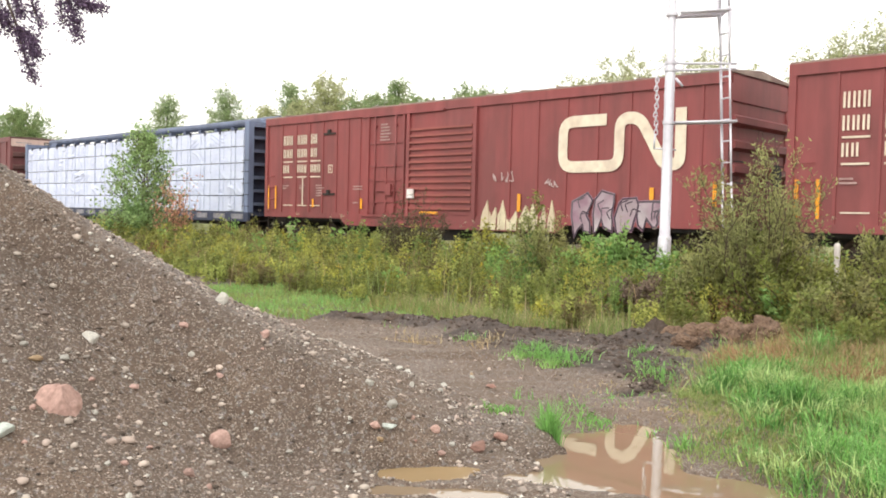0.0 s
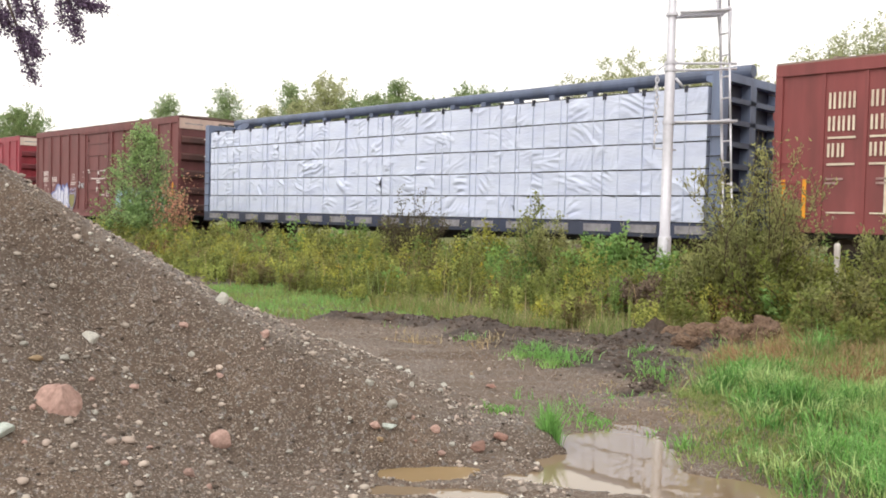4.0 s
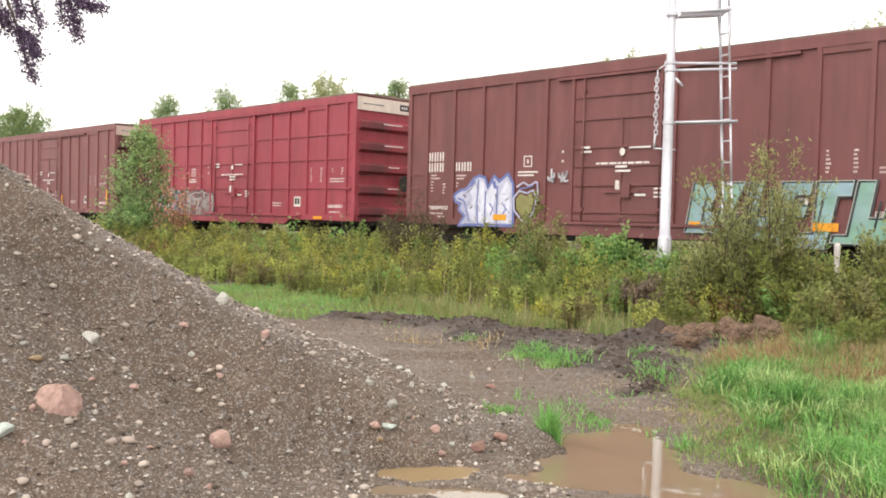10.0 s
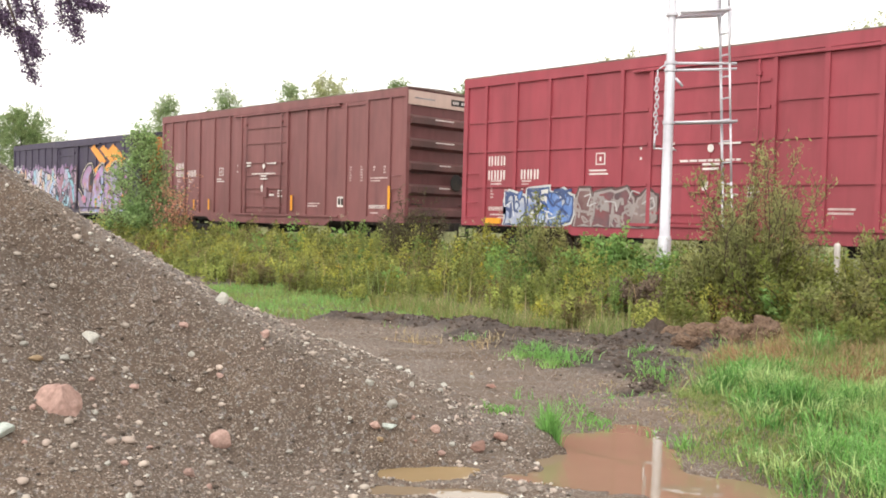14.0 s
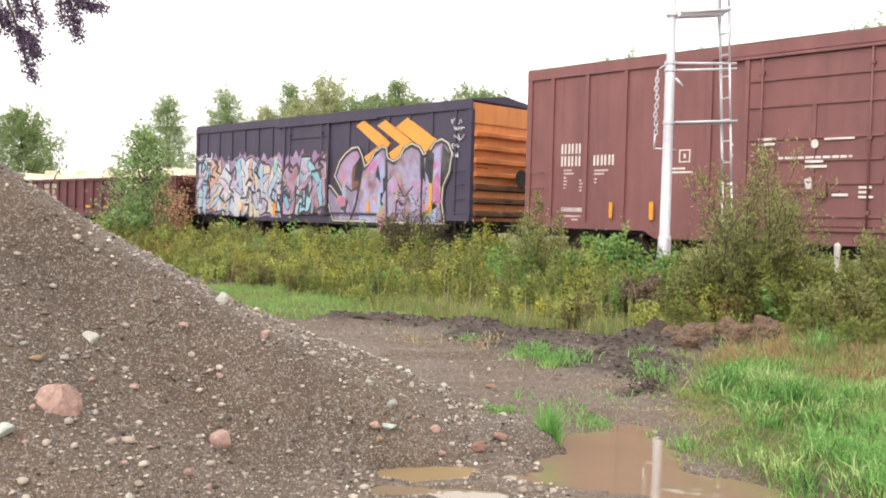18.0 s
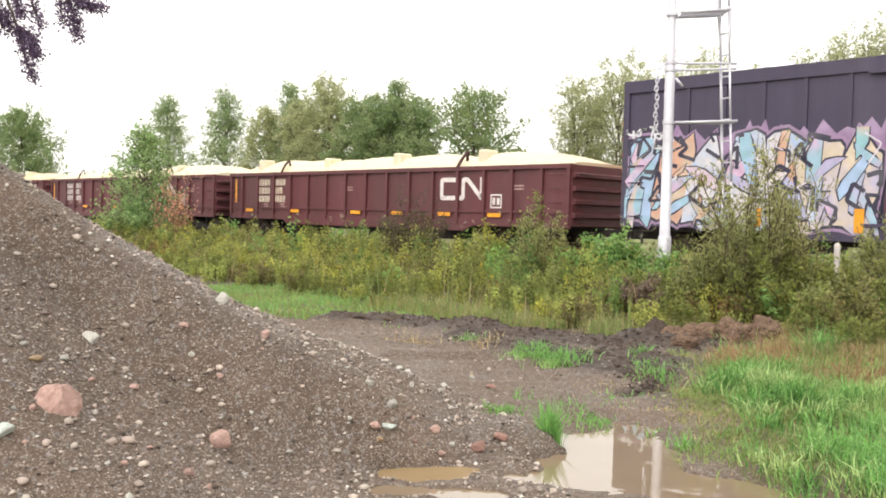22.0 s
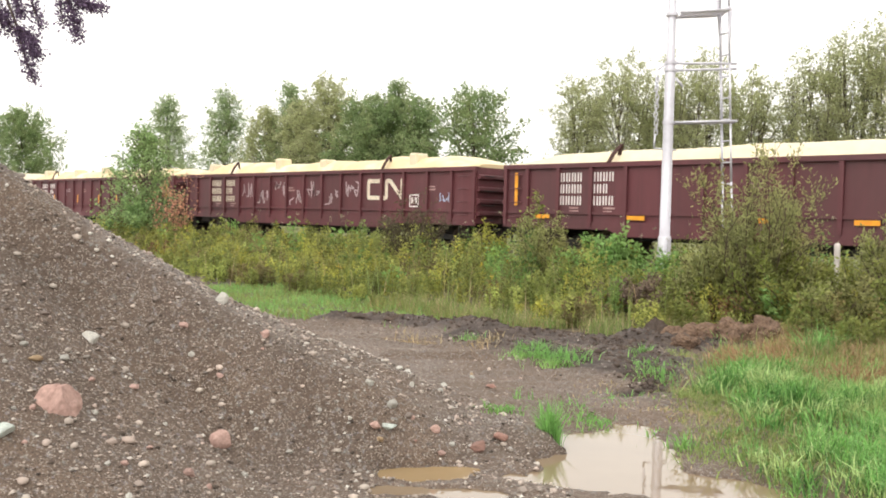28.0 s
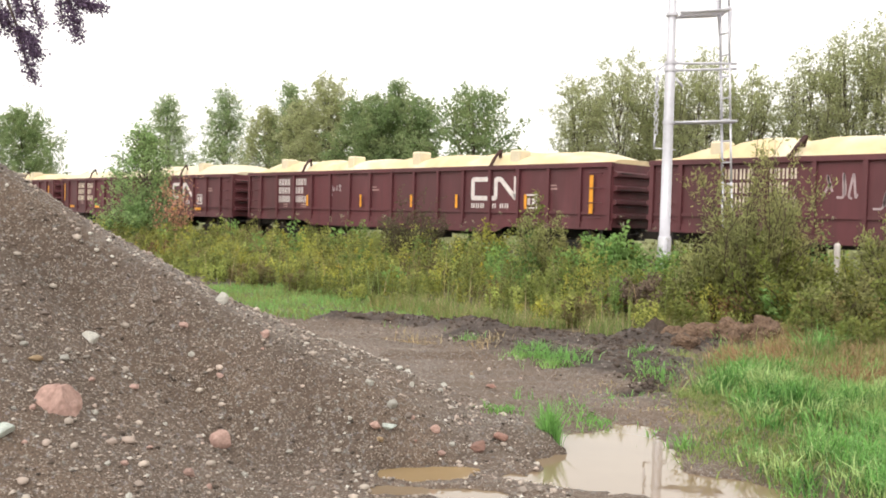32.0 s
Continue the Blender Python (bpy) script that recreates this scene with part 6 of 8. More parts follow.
M["leaf_willow"] = leaf_mat("willow_leaf", (0.37, 0.39, 0.17), (0.40, 0.36, 0.16), 0.4, 0.7)
M["leaf_olive"] = leaf_mat("olive_brown_leaf", (0.22, 0.195, 0.085), (0.17, 0.165, 0.075), 0.4, 0.5)
M["leaf_green"] = leaf_mat("fresh_green_leaf", (0.26, 0.43, 0.14), (0.30, 0.40, 0.13), 0.35, 0.5)
M["leaf_yellow"] = leaf_mat("yellow_green_leaf", (0.38, 0.37, 0.075), (0.29, 0.33, 0.075), 0.35, 0.5)
M["leaf_mid"] = leaf_mat("mid_green_leaf", (0.235, 0.270, 0.075), (0.30, 0.29, 0.085), 0.4, 0.5)
M["leaf_sapling"] = leaf_mat("light_green_tree_leaf", (0.33, 0.47, 0.21), (0.37, 0.45, 0.19), 0.35, 0.66)
M["leaf_dark"] = leaf_mat("dull_dark_olive_leaf", (0.13, 0.115, 0.065), (0.10, 0.095, 0.055), 0.4, 0.4)
M["leaf_red"] = leaf_mat("rust_red_leaf", (0.66, 0.36, 0.24), (0.55, 0.33, 0.20), 0.35, 0.6)
M["leaf_purple"] = leaf_mat("dark_purple_leaf", (0.165, 0.115, 0.185), (0.095, 0.085, 0.105), 0.4, 0.25)
M["leaf_tree"] = leaf_mat("poplar_leaf", (0.36, 0.46, 0.24), (0.42, 0.47, 0.25), 0.2, 0.65)
M["leaf_tree_dark"] = leaf_mat("dark_green_tree_leaf", (0.30, 0.40, 0.19), (0.37, 0.41, 0.20), 0.2, 0.65)
M["leaf_tree_gold"] = leaf_mat("turning_olive_leaf", (0.52, 0.54, 0.31), (0.47, 0.50, 0.28), 0.2, 0.72)
M["weed_mid"] = leaf_mat("mid_green_weed_leaf", (0.27, 0.31, 0.095), (0.37, 0.35, 0.10), 0.3, 0.5, 0.5)
M["weed_yellow"] = leaf_mat("yellow_green_weed_leaf", (0.46, 0.44, 0.10), (0.36, 0.40, 0.10), 0.3, 0.5, 0.45)
M["weed_olive"] = leaf_mat("olive_brown_weed_leaf", (0.265, 0.225, 0.10), (0.215, 0.20, 0.09), 0.3, 0.5, 0.5)
M["weed_green"] = leaf_mat("fresh_green_weed_leaf", (0.22, 0.36, 0.11), (0.26, 0.35, 0.10), 0.3, 0.5, 0.45)
M["weed_red"] = leaf_mat("withered_reddish_weed_leaf", (0.30, 0.16, 0.095), (0.22, 0.13, 0.08), 0.3, 0.5, 0.4)
M["bark"] = mat("grey_brown_bark", (0.11, 0.085, 0.065), 0.9, 0, 0.3, 14, (0.17, 0.14, 0.12), 3, 0.6, 0.5, 30, stretch=(1, 1, 0.3))
M["twig"] = mat("brown_twig", (0.085, 0.058, 0.040), 0.85, 0, 0.3, 14)
M["grass"] = mat("bright_wet_grass", (0.235, 0.482, 0.134), 0.5, 0, 0.2, 1.2, (0.28, 0.42, 0.13), 0.8, 0.8, island=0.35, trans=0.35, spec=0.3)
M["grass_dull"] = mat("dull_meadow_grass", (0.26, 0.34, 0.11), 0.6, 0, 0.2, 1.2, (0.28, 0.27, 0.09), 0.8, 0.8, island=0.35, trans=0.3, spec=0.3)
M["grass_dry"] = mat("dry_tan_grass", (0.46, 0.375, 0.22), 0.7, 0, 0.25, 1.5, (0.40, 0.28, 0.14), 0.8, 0.8, island=0.35, trans=0.25)
M["grass_pale"] = mat("light_grass", (0.493, 0.650, 0.269), 0.5, 0, 0.2, 1.2, (0.38, 0.42, 0.15), 0.8, 0.8, island=0.35, trans=0.35, spec=0.3)
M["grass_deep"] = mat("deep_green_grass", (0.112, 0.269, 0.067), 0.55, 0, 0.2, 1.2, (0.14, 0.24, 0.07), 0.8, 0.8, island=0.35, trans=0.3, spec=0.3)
M["grass_rust"] = mat("rusty_dying_grass", (0.37, 0.225, 0.125), 0.7, 0, 0.25, 1.5, (0.36, 0.25, 0.12), 1.2, 0.8, island=0.4, trans=0.3)
M["seed"] = mat("pale_seed_heads", (0.42, 0.40, 0.27), 0.8, 0, 0.2, 8, island=0.3)
M["golden"] = mat("yellow_flower_heads", (0.55, 0.40, 0.03), 0.8, 0, 0.2, 8, island=0.3)


def leaf_arrays(g, pos, size, ratio=0.42, droop=0.0, up=0.0):
    """Folded quads at pos, turned at random."""
    n = len(pos)
    d = g.normal(size=(n, 3))
    d[:, 2] = d[:, 2] * 0.7 + up - droop
    d /= np.linalg.norm(d, axis=1)[:, None] + 1e-9
    s = np.cross(d, g.normal(size=(n, 3)))
    s /= np.linalg.norm(s, axis=1)[:, None] + 1e-9
    nrm = np.cross(d, s)
    L = (size * g.uniform(0.65, 1.3, n))[:, None]
    W = L * ratio
    a, t = pos, pos + d * L
    mid = pos + d * L * 0.45 + nrm * W * 0.25
    co = np.stack([a, mid + s * W, t, mid - s * W], 1).reshape(-1, 3)
    return co


def leaf_mesh(name, co, material, tone=None):
    n = len(co) // 4
    me = raw_mesh(name, co, np.arange(n * 4).reshape(n, 4), material)
    if tone is not None:
        me.attributes.new("tone", "FLOAT", "POINT").data.foreach_set("value", np.repeat(np.asarray(tone, dtype=np.float32), 4))
    return me


def blade_arrays(g, base, h, w, lean=0.35):
    """Grass blades: a bent strip of two quads ending in a point."""
    n = len(base)
    az = g.uniform(0, 2 * math.pi, n)
    out = np.stack([np.cos(az), np.sin(az), np.zeros(n)], 1)
    sd = np.stack([-np.sin(az), np.cos(az), np.zeros(n)], 1)
    tw = g.uniform(0, 2 * math.pi, n)
    sd = np.stack([np.cos(tw), np.sin(tw), np.zeros(n)], 1)
    H = (h * g.uniform(0.5, 1.25, n))[:, None]
    k = (lean * g.uniform(0.1, 1.5, n))[:, None]
    W = (w * g.uniform(0.7, 1.3, n))[:, None]
    up = np.array([0, 0, 1.0])
    p1 = base + up * H * 0.55 + out * H * k * 0.3
    p2 = base + up * H * (1 - 0.25 * np.minimum(k, 1.2)) + out * H * k
    return np.stack([base - sd * W, base + sd * W, p1 + sd * W * 0.8, p1 - sd * W * 0.8, p1 - sd * W * 0.8, p1 + sd * W * 0.8, p2 + sd * W * 0.1, p2 - sd * W * 0.1], 1).reshape(-1, 3)


def stems_mesh(name, lines, material, n=5):
    """Tapered twigs: a list of (points, thick, thin)."""
    co, faces = [], []
    for pts, r0, r1 in lines:
        k = len(pts)
        first = len(co)
        for i, p in enumerate(pts):
            r = r0 + (r1 - r0) * i / max(1, k - 1)
            q = (pts[min(i + 1, k - 1)] - pts[max(i - 1, 0)]).to_track_quat("Z", "Y")
            for j in range(n):
                t = 2 * math.pi * j / n
                co.append(p + q @ Vector((r * math.cos(t), r * math.sin(t), 0)))
        for i in range(k - 1):
            for j in range(n):
                a, c = first + i * n + j, first + i * n + (j + 1) % n
                faces.append((a, c, c + n, a + n))
    return raw_mesh(name, np.array([tuple(c) for c in co]), np.array(faces), material)


def curve_up(rng, base, tip, bow, k=5):
    a, b = Vector(base), Vector(tip)
    side = Vector((rng.uniform(-1, 1), rng.uniform(-1, 1), 0)) * bow
    return [a.lerp(b, i / k) + side * math.sin(math.pi * i / k) + Vector((0, 0, bow * 0.6 * math.sin(math.pi * i / k))) for i in range(k + 1)]


def shrub(name, x, y, h, spread_r, stems, leaves, size, leaf, label, seed, category="shrub", bare=0.25, ratio=0.30, droop=0.0, stem_r=0.012, twigs=5, up=0.0, wand=0.0):
    """Many stems from one foot, side twigs on each, and leaves along the twigs."""
    rng, g = random.Random(seed), np.random.default_rng(seed)
    z = height(x, y) - 0.03
    ob = thing(name, (x, y, z), label, category)
    lines, pos = [], []
    for i in range(stems):
        t = rng.uniform(0, 2 * math.pi)
        r = spread_r * math.sqrt(rng.uniform(0.02, 1))
        hh = h * rng.uniform(0.55, 1.0) * (1 - 0.35 * (r / spread_r) ** 2)
        p = curve_up(rng, (rng.uniform(-0.15, 0.15), rng.uniform(-0.15, 0.15), 0), (r * math.cos(t), r * math.sin(t), hh), 0.12 * h * rng.uniform(0.2, 1))
        lines.append((p, stem_r, 0.003))
        for k in range(twigs):
            f = rng.uniform(bare, 0.95) * 5
            a = p[int(f)].lerp(p[min(5, int(f) + 1)], f % 1)
            d = Vector((rng.uniform(-1, 1), rng.uniform(-1, 1), rng.uniform(0.1, 1.1) + wand)).normalized() * h * rng.uniform(0.08, 0.2) * (1 - 0.25 * wand)
            lines.append(([a, a + d * 0.5, a + d], 0.005, 0.002))
            for q in range(leaves // (stems * (twigs + 1)) + 1):
                pos.append(a + d * rng.uniform(0.05, 1.1) + Vector((rng.gauss(0, 1), rng.gauss(0, 1), rng.gauss(0, 1))) * size * 0.6)
        for q in range(leaves // (stems * (twigs + 1)) + 1):
            f = rng.uniform(bare, 1) * 5
            pos.append(p[min(4, int(f))].lerp(p[min(5, int(f) + 1)], f % 1) + Vector((rng.gauss(0, 1), rng.gauss(0, 1), rng.gauss(0, 1))) * size * 0.5)
    piece("branchwork", stems_mesh("branchwork", lines, M["twig"]), ob)
    piece("foliage", leaf_mesh("foliage", leaf_arrays(g, np.array([tuple(p) for p in pos]), size, ratio, droop, up), M[leaf]), ob)
    return ob


def crown_width(shape, f):
    """Half-width of a crown at the part f of its height, 1 at its widest."""
    if shape == "cone":
        return min(1.0, 0.55 + 1.6 * f) * max(0.0, 1 - f) ** 0.72 * 1.25
    if shape == "dome":
        return (0.72 + 0.5 * f) * max(0.0, 1 - f ** 2.6) ** 0.55
    return (0.62 + 0.85 * f) * max(0.0, 1 - f ** 2.2) ** 0.6


def tree(name, x, y, h, half_w, leaf, label, seed, leaves=12000, size=0.16, trunk_r=0.14, low=0.12, shape="broad", limbs=44, stems=1, twig_len=0.34, category_group="trees behind the track", droop=0.0):
    """One or more stems, limbs that reach up and out to an uneven outline, twigs on the limbs, leaves along the twigs."""
    rng, g = random.Random(seed), np.random.default_rng(seed)
    ob = thing(name, (x, y, height(x, y) - 0.05), label, "tree", category_group)
    trunks = []
    for k in range(stems):
        t = 2 * math.pi * (k + rng.random() * 0.6) / stems
        r = 0.0 if stems == 1 else half_w * rng.uniform(0.25, 0.62)
        top = Vector((r * math.cos(t) + rng.uniform(-0.03, 0.03) * h, r * math.sin(t) + rng.uniform(-0.03, 0.03) * h, h * (0.95 if k == 0 else rng.uniform(0.74, 0.93))))
        trunks.append(curve_up(rng, (0.12 * math.cos(t) * (stems > 1), 0.12 * math.sin(t) * (stems > 1), 0), top, 0.025 * h, 9))
    piece("trunk", stems_mesh("trunk", [(p, trunk_r * (1 if k == 0 else 0.7), 0.015) for k, p in enumerate(trunks)], M["bark"], 7), ob)
    lobes = [(rng.uniform(0, 6.28), rng.uniform(0.1, 0.95), rng.uniform(-0.38, 0.20)) for _ in range(14)]
    lines, pos = [], []
    twigs = 8
    per = max(3, leaves // (limbs * (twigs + 1)))
    for i in range(limbs):
        f = low + (1 - low) * (i + rng.random()) / limbs
        t = 2.4 * i + rng.uniform(-0.5, 0.5)
        u = (f - low) / (1 - low)
        bulge = 1 + sum(a * math.exp(-((u - c) / 0.16) ** 2) * max(0.0, math.cos(t - b)) ** 2 for b, c, a in lobes)
        reach = half_w * crown_width(shape, u) * bulge * rng.uniform(0.62, 1.05)
        tr = trunks[i % stems]
        foot = tr[min(8, max(1, int((f - 0.10 - 0.12 * rng.random()) * 9.5)))]
        tip = Vector((tr[-1].x * f * 0.55 + reach * math.cos(t), tr[-1].y * f * 0.55 + reach * math.sin(t), f * h))
        p = curve_up(rng, foot, tip, 0.10 * reach, 4)
        lines.append((p, 0.030 * trunk_r / 0.14 + 0.010, 0.006))
        for k in range(twigs + 1):
            v = rng.uniform(0.30, 1.0) * 4 if k else 4.0
            a = p[min(3, int(v))].lerp(p[min(3, int(v)) + 1], v - min(3, int(v)))
            out = Vector((math.cos(t), math.sin(t), 0)) * 0.55 + Vector((rng.gauss(0, 0.65), rng.gauss(0, 0.65), rng.gauss(0.45 - droop, 0.45)))
            d = out.normalized() * (0.35 + twig_len * half_w * rng.uniform(0.35, 1.0)) * (1.15 - 0.5 * u)
            if k % 2 == 0:
                lines.append(([a, a + d * 0.5 + Vector((0, 0, 0.04)), a + d], 0.010, 0.004))
            w = g.random(per)[:, None] ** 0.8
            pos.append(np.array(tuple(a)) + np.array(tuple(d)) * w * 1.05 + g.normal(size=(per, 3)) * (0.05 + 0.20 * d.length * (1.1 - w)))
    piece("branchwork", stems_mesh("branchwork", lines, M["bark"], 4), ob)
    piece("crown", leaf_mesh("crown", leaf_arrays(g, np.concatenate(pos), size, 0.40, droop * 0.6), M[leaf]), ob)
    return ob


# ---- trees behind the track: place, height, half-width, leaf, crown, leaf count ----
TREES = [(-130.0, 46, 15.2, 5.6, "leaf_tree_dark", "broad", 19000), (-87.7, 46, 14.0, 2.65, "leaf_tree", "cone", 11000), (-76.8, 46, 13.6, 2.75, "leaf_tree", "cone", 11000),
         (-63.8, 42, 10.6, 2.0, "leaf_tree_gold", "broad", 9000), (-61.6, 43, 12.7, 1.9, "leaf_tree", "broad", 8000), (-55.8, 42, 12.3, 2.5, "leaf_tree_gold", "broad", 13000),
         (-57.9, 41, 10.4, 2.0, "leaf_tree_gold", "broad", 8000), (-49.4, 40, 10.0, 2.0, "leaf_tree_dark", "broad", 12000), (-46.3, 41, 11.1, 1.7, "leaf_tree_dark", "cone", 7000),
         (-46.0, 39, 9.7, 2.0, "leaf_tree_dark", "broad", 12000), (-43.2, 40, 9.5, 1.7, "leaf_tree_dark", "broad", 9000), (-38.4, 40, 9.6, 2.9, "leaf_tree_dark", "broad", 11000)]
LABELS = {"leaf_tree": "poplar with an airy pointed green crown behind the track", "leaf_tree_dark": "dark green leafy tree with an uneven crown behind the track", "leaf_tree_gold": "birch with olive leaves turning gold behind the track"}
for i, (x, y, h, w, leaf, shape, n) in enumerate(TREES):
    tree("poplar_tree", x, y, h * 0.95, w * (1.5 if shape == "cone" else 1.28), leaf, LABELS[leaf], 200 + i, int(n * 2.1), 0.24 if x < -100 else 0.155, 0.15, 0.02, shape, 84, twig_len=0.40)
WILLOWS = [(-43.7, 58, 13.0, 2.9), (-39.8, 58, 14.3, 3.3), (-36.9, 58.5, 12.4, 2.4), (-33.6, 58, 14.1, 3.2), (-30.3, 59, 12.2, 2.5), (-28.0, 60, 12.0, 0.95), (-25.2, 58, 13.5, 2.3), (-22.6, 58, 14.1, 2.5), (-20.0, 58, 14.8, 2.8)]
for i, (x, y, h, w) in enumerate(WILLOWS):
    tree("willow_tree", x, y, h * 0.97, w, "leaf_tree_gold", "bushy olive-green willow with many thin limbs", 240 + i, 5000 if w < 1 else 25000 if i < 6 else 18000, 0.14, 0.13, 0.22, "dome", 90, 2 if w < 1 else 5, 0.46, droop=0.15)
for i, x in enumerate((-185, -170, -150, -112, -103)):
    tree("distant_tree", x, 80 + 6 * (i % 2), 9.0 + 1.2 * (i % 3), 3.6, "leaf_tree_dark", "small distant green tree on the horizon", 270 + i, 2200, 0.34, 0.2, 0.05, "broad", 30)
g = np.random.default_rng(7)
n = 30000
px = g.uniform(-260, 12, n)
py = 30 + 4 * g.random(n) + 0.12 * np.maximum(0, -px - 40)
pz = 0.1 + (1.1 + 0.8 * np.sin(px * 0.7) * np.sin(px * 0.23 + 1)) * g.random(n) ** 0.8
tagged(new("scrub", leaf_mesh("scrub", leaf_arrays(g, np.stack([px, py, pz], 1), 0.34, 0.4), M["leaf_tree_gold"])), "low olive scrub along the far side of the track", "scrub", "", "stuff")

# ---- the weedy bank before the track ----
def weeds(name, seed, n, ylo, yhi, tall, leaf, size, label, per=34, ratio=0.26, patch=0.8, thr=-1.0, xlo=-40.0, xhi=2.0, crowd=9, reach=0.30):
    """Upright leafy weeds in domed clumps, taller towards the track, sparser and coarser far off."""
    rng, g = random.Random(seed), np.random.default_rng(seed)
    pos, sizes, tones, lines = [], [], [], []
    for k in range(n // crowd):
        cy = ylo + (yhi - ylo) * rng.random()
        cx = xhi - (xhi - xlo) * rng.random() ** 1.35
        if cx > -2.0 + 0.1 * (cy - 10) and cy < 13:
            continue
        if -7.1 < cx < -4.6 and cy < 11.6 + 0.3 * nse(cx, cy, 2, 1):
            continue
        if nse(cx, cy, patch, seed) < thr or cy < 10.3 + 0.8 * nse(cx, cy, 0.6, 9):
            continue
        ch = tall * (0.42 + 0.58 * smooth(0.0, 0.7, (cy - 10) / 6.5)) * rng.uniform(0.62, 1.22) * (1 + 0.25 * nse(cx, cy, 0.42, 5))
        tone = min(1, max(0, rng.gauss(0.5, 0.24)))
        far = 1 + max(0.0, (math.hypot(cx, cy) - 14) / 26)
        rr = reach * rng.uniform(0.6, 1.3) * (0.8 + 0.3 * far)
        for j in range(crowd):
            t, d = rng.uniform(0, 6.28), math.sqrt(rng.random())
            x, y = cx + rr * d * math.cos(t), cy + rr * d * math.sin(t)
            h = ch * (1 - 0.45 * d * d) * rng.uniform(0.8, 1.1)
            z = height(x, y) - 0.02
            top = Vector((x + 0.25 * rr * d * math.cos(t) + rng.gauss(0, 0.07) * h, y + 0.25 * rr * d * math.sin(t) + rng.gauss(0, 0.07) * h, z + h))
            base = Vector((x, y, z))
            if j % 3 == 0:
                lines.append(([base, base.lerp(top, 0.5), top], 0.006, 0.0025))
            q = g.uniform(0.08, 1.03, per) ** 0.9
            w = (0.04 + 0.13 * (1 - np.abs(q - 0.5) * 1.4)) * h * 0.75
            a = g.uniform(0, 2 * math.pi, per)
            r = w * np.sqrt(g.random(per))
            pos.append(np.stack([x + (top.x - x) * q + r * np.cos(a), y + (top.y - y) * q + r * np.sin(a), z + q * h], 1))
            sizes.append(np.full(per, size * far))
            tones.append(np.full(per, min(1, max(0, tone + rng.gauss(0, 0.08)))))
    co = leaf_arrays(g, np.concatenate(pos), np.concatenate(sizes), ratio, 0.0, 0.5)
    tagged(new(name, leaf_mesh(name, co, M[leaf], np.concatenate(tones))), label, "weeds", "", "stuff")
    tagged(new("weed_stalks", stems_mesh("weed_stalks", lines, M["twig"], 3)), "thin brown weed stalks", "weeds", "", "stuff")


weeds("weeds", 301, 5200, 10.0, 17.6, 1.06, "weed_mid", 0.060, "dense knee-high to waist-high green weeds", 44)
weeds("weeds", 302, 3600, 10.0, 17.0, 1.02, "weed_yellow", 0.052, "yellow-green weeds in patches", 42, thr=0.0)
weeds("weeds", 303, 3000, 10.5, 17.6, 1.08, "weed_olive", 0.058, "olive-brown withering weeds", 42, thr=0.05, patch=0.6)
weeds("weeds", 304, 1900, 12.0, 17.6, 1.10, "weed_green", 0.072, "fresh green leafy weeds in clumps", 42, thr=0.15, patch=0.55)
weeds("weeds", 305, 1000, 10.2, 13.5, 0.80, "weed_red", 0.050, "reddish withered weeds in patches", 36, thr=0.2, patch=0.9)


def grass_patch(name, seed, n, place, h, w, material, label, lean=0.4):
    g = np.random.default_rng(seed)
    pts = []
    tries = 0
    while len(pts) < n and tries < n * 12:
        tries += 1
        x, y = place(g)
        if x is None or height(x, y) < 0.0:
            continue
        pts.append((x, y, height(x, y) - 0.01))
    co = blade_arrays(g, np.array(pts), h, w, lean)
    return tagged(new(name, leaf_mesh(name, co, M[material])), label, "grass", "", "stuff")


def lush(g):
    x, y = g.uniform(-6.2, 0.8), g.uniform(5.2, 11.5)
    d = x - meadow_edge(y)
    if g.random() > smooth(-0.1, 0.9, d) * (1 - smooth(8.3, 10.6, y + 0.9 * nse(x, y, 0.8, 17))) + 0.06 or d < 0.25 + 0.5 * nse(x, y, 1.2, 3) or nse(x, y, 1.3, 11) < -0.12 or (y > 8.9 and nse(x, y, 0.9, 31) < -0.1):
        return None, None
    return x, y


def meadow(g):
    x, y = g.uniform(-6.4, 0.8), g.uniform(5.0, 12.6)
    return (x, y) if not (x < -5.1 and 9.7 < y < 11.0) and x > meadow_edge(y) - 0.15 + 0.4 * nse(x, y, 1.5, 6) else (None, None)


def wet_edge(g):
    x, y = g.uniform(-4.8, -2.4), g.uniform(5.2, 8.2)
    return (x, y) if -0.02 < height(x, y) and -0.7 < x - meadow_edge(y) < 0.5 else (None, None)


def rusty(g):
    x, y = g.uniform(-5.3, -2.5), g.uniform(8.8, 12.9)
    return (x, y) if not (x < -5.0 and y < 11.0) and x > meadow_edge(y) + 0.4 and nse(x, y, 0.8, 51) > -0.15 else (None, None)


def strip(g):
    x = g.uniform(-17, -8.3)
    y = g.uniform(7.6, 11.2)
    if spoil(x, y) > 0.15 or y < 8.0 + 0.33 * max(0, x + 11.5) + 0.15 * nse(x, y, 2, 4) or math.hypot(x - PILE_X, y - PILE_Y) < PILE_R:
        return None, None
    return x, y


def bank_foot(g):
    x = g.uniform(-12, -3.4)
    y = g.uniform(9.4, 11.6)
    return (x, y) if not (-6.95 < x < -5.1 and y < 11.0) and y > 9.85 + 0.35 * nse(x, y, 1.5, 4) and nse(x, y, 1.7, 14) > -0.1 else (None, None)


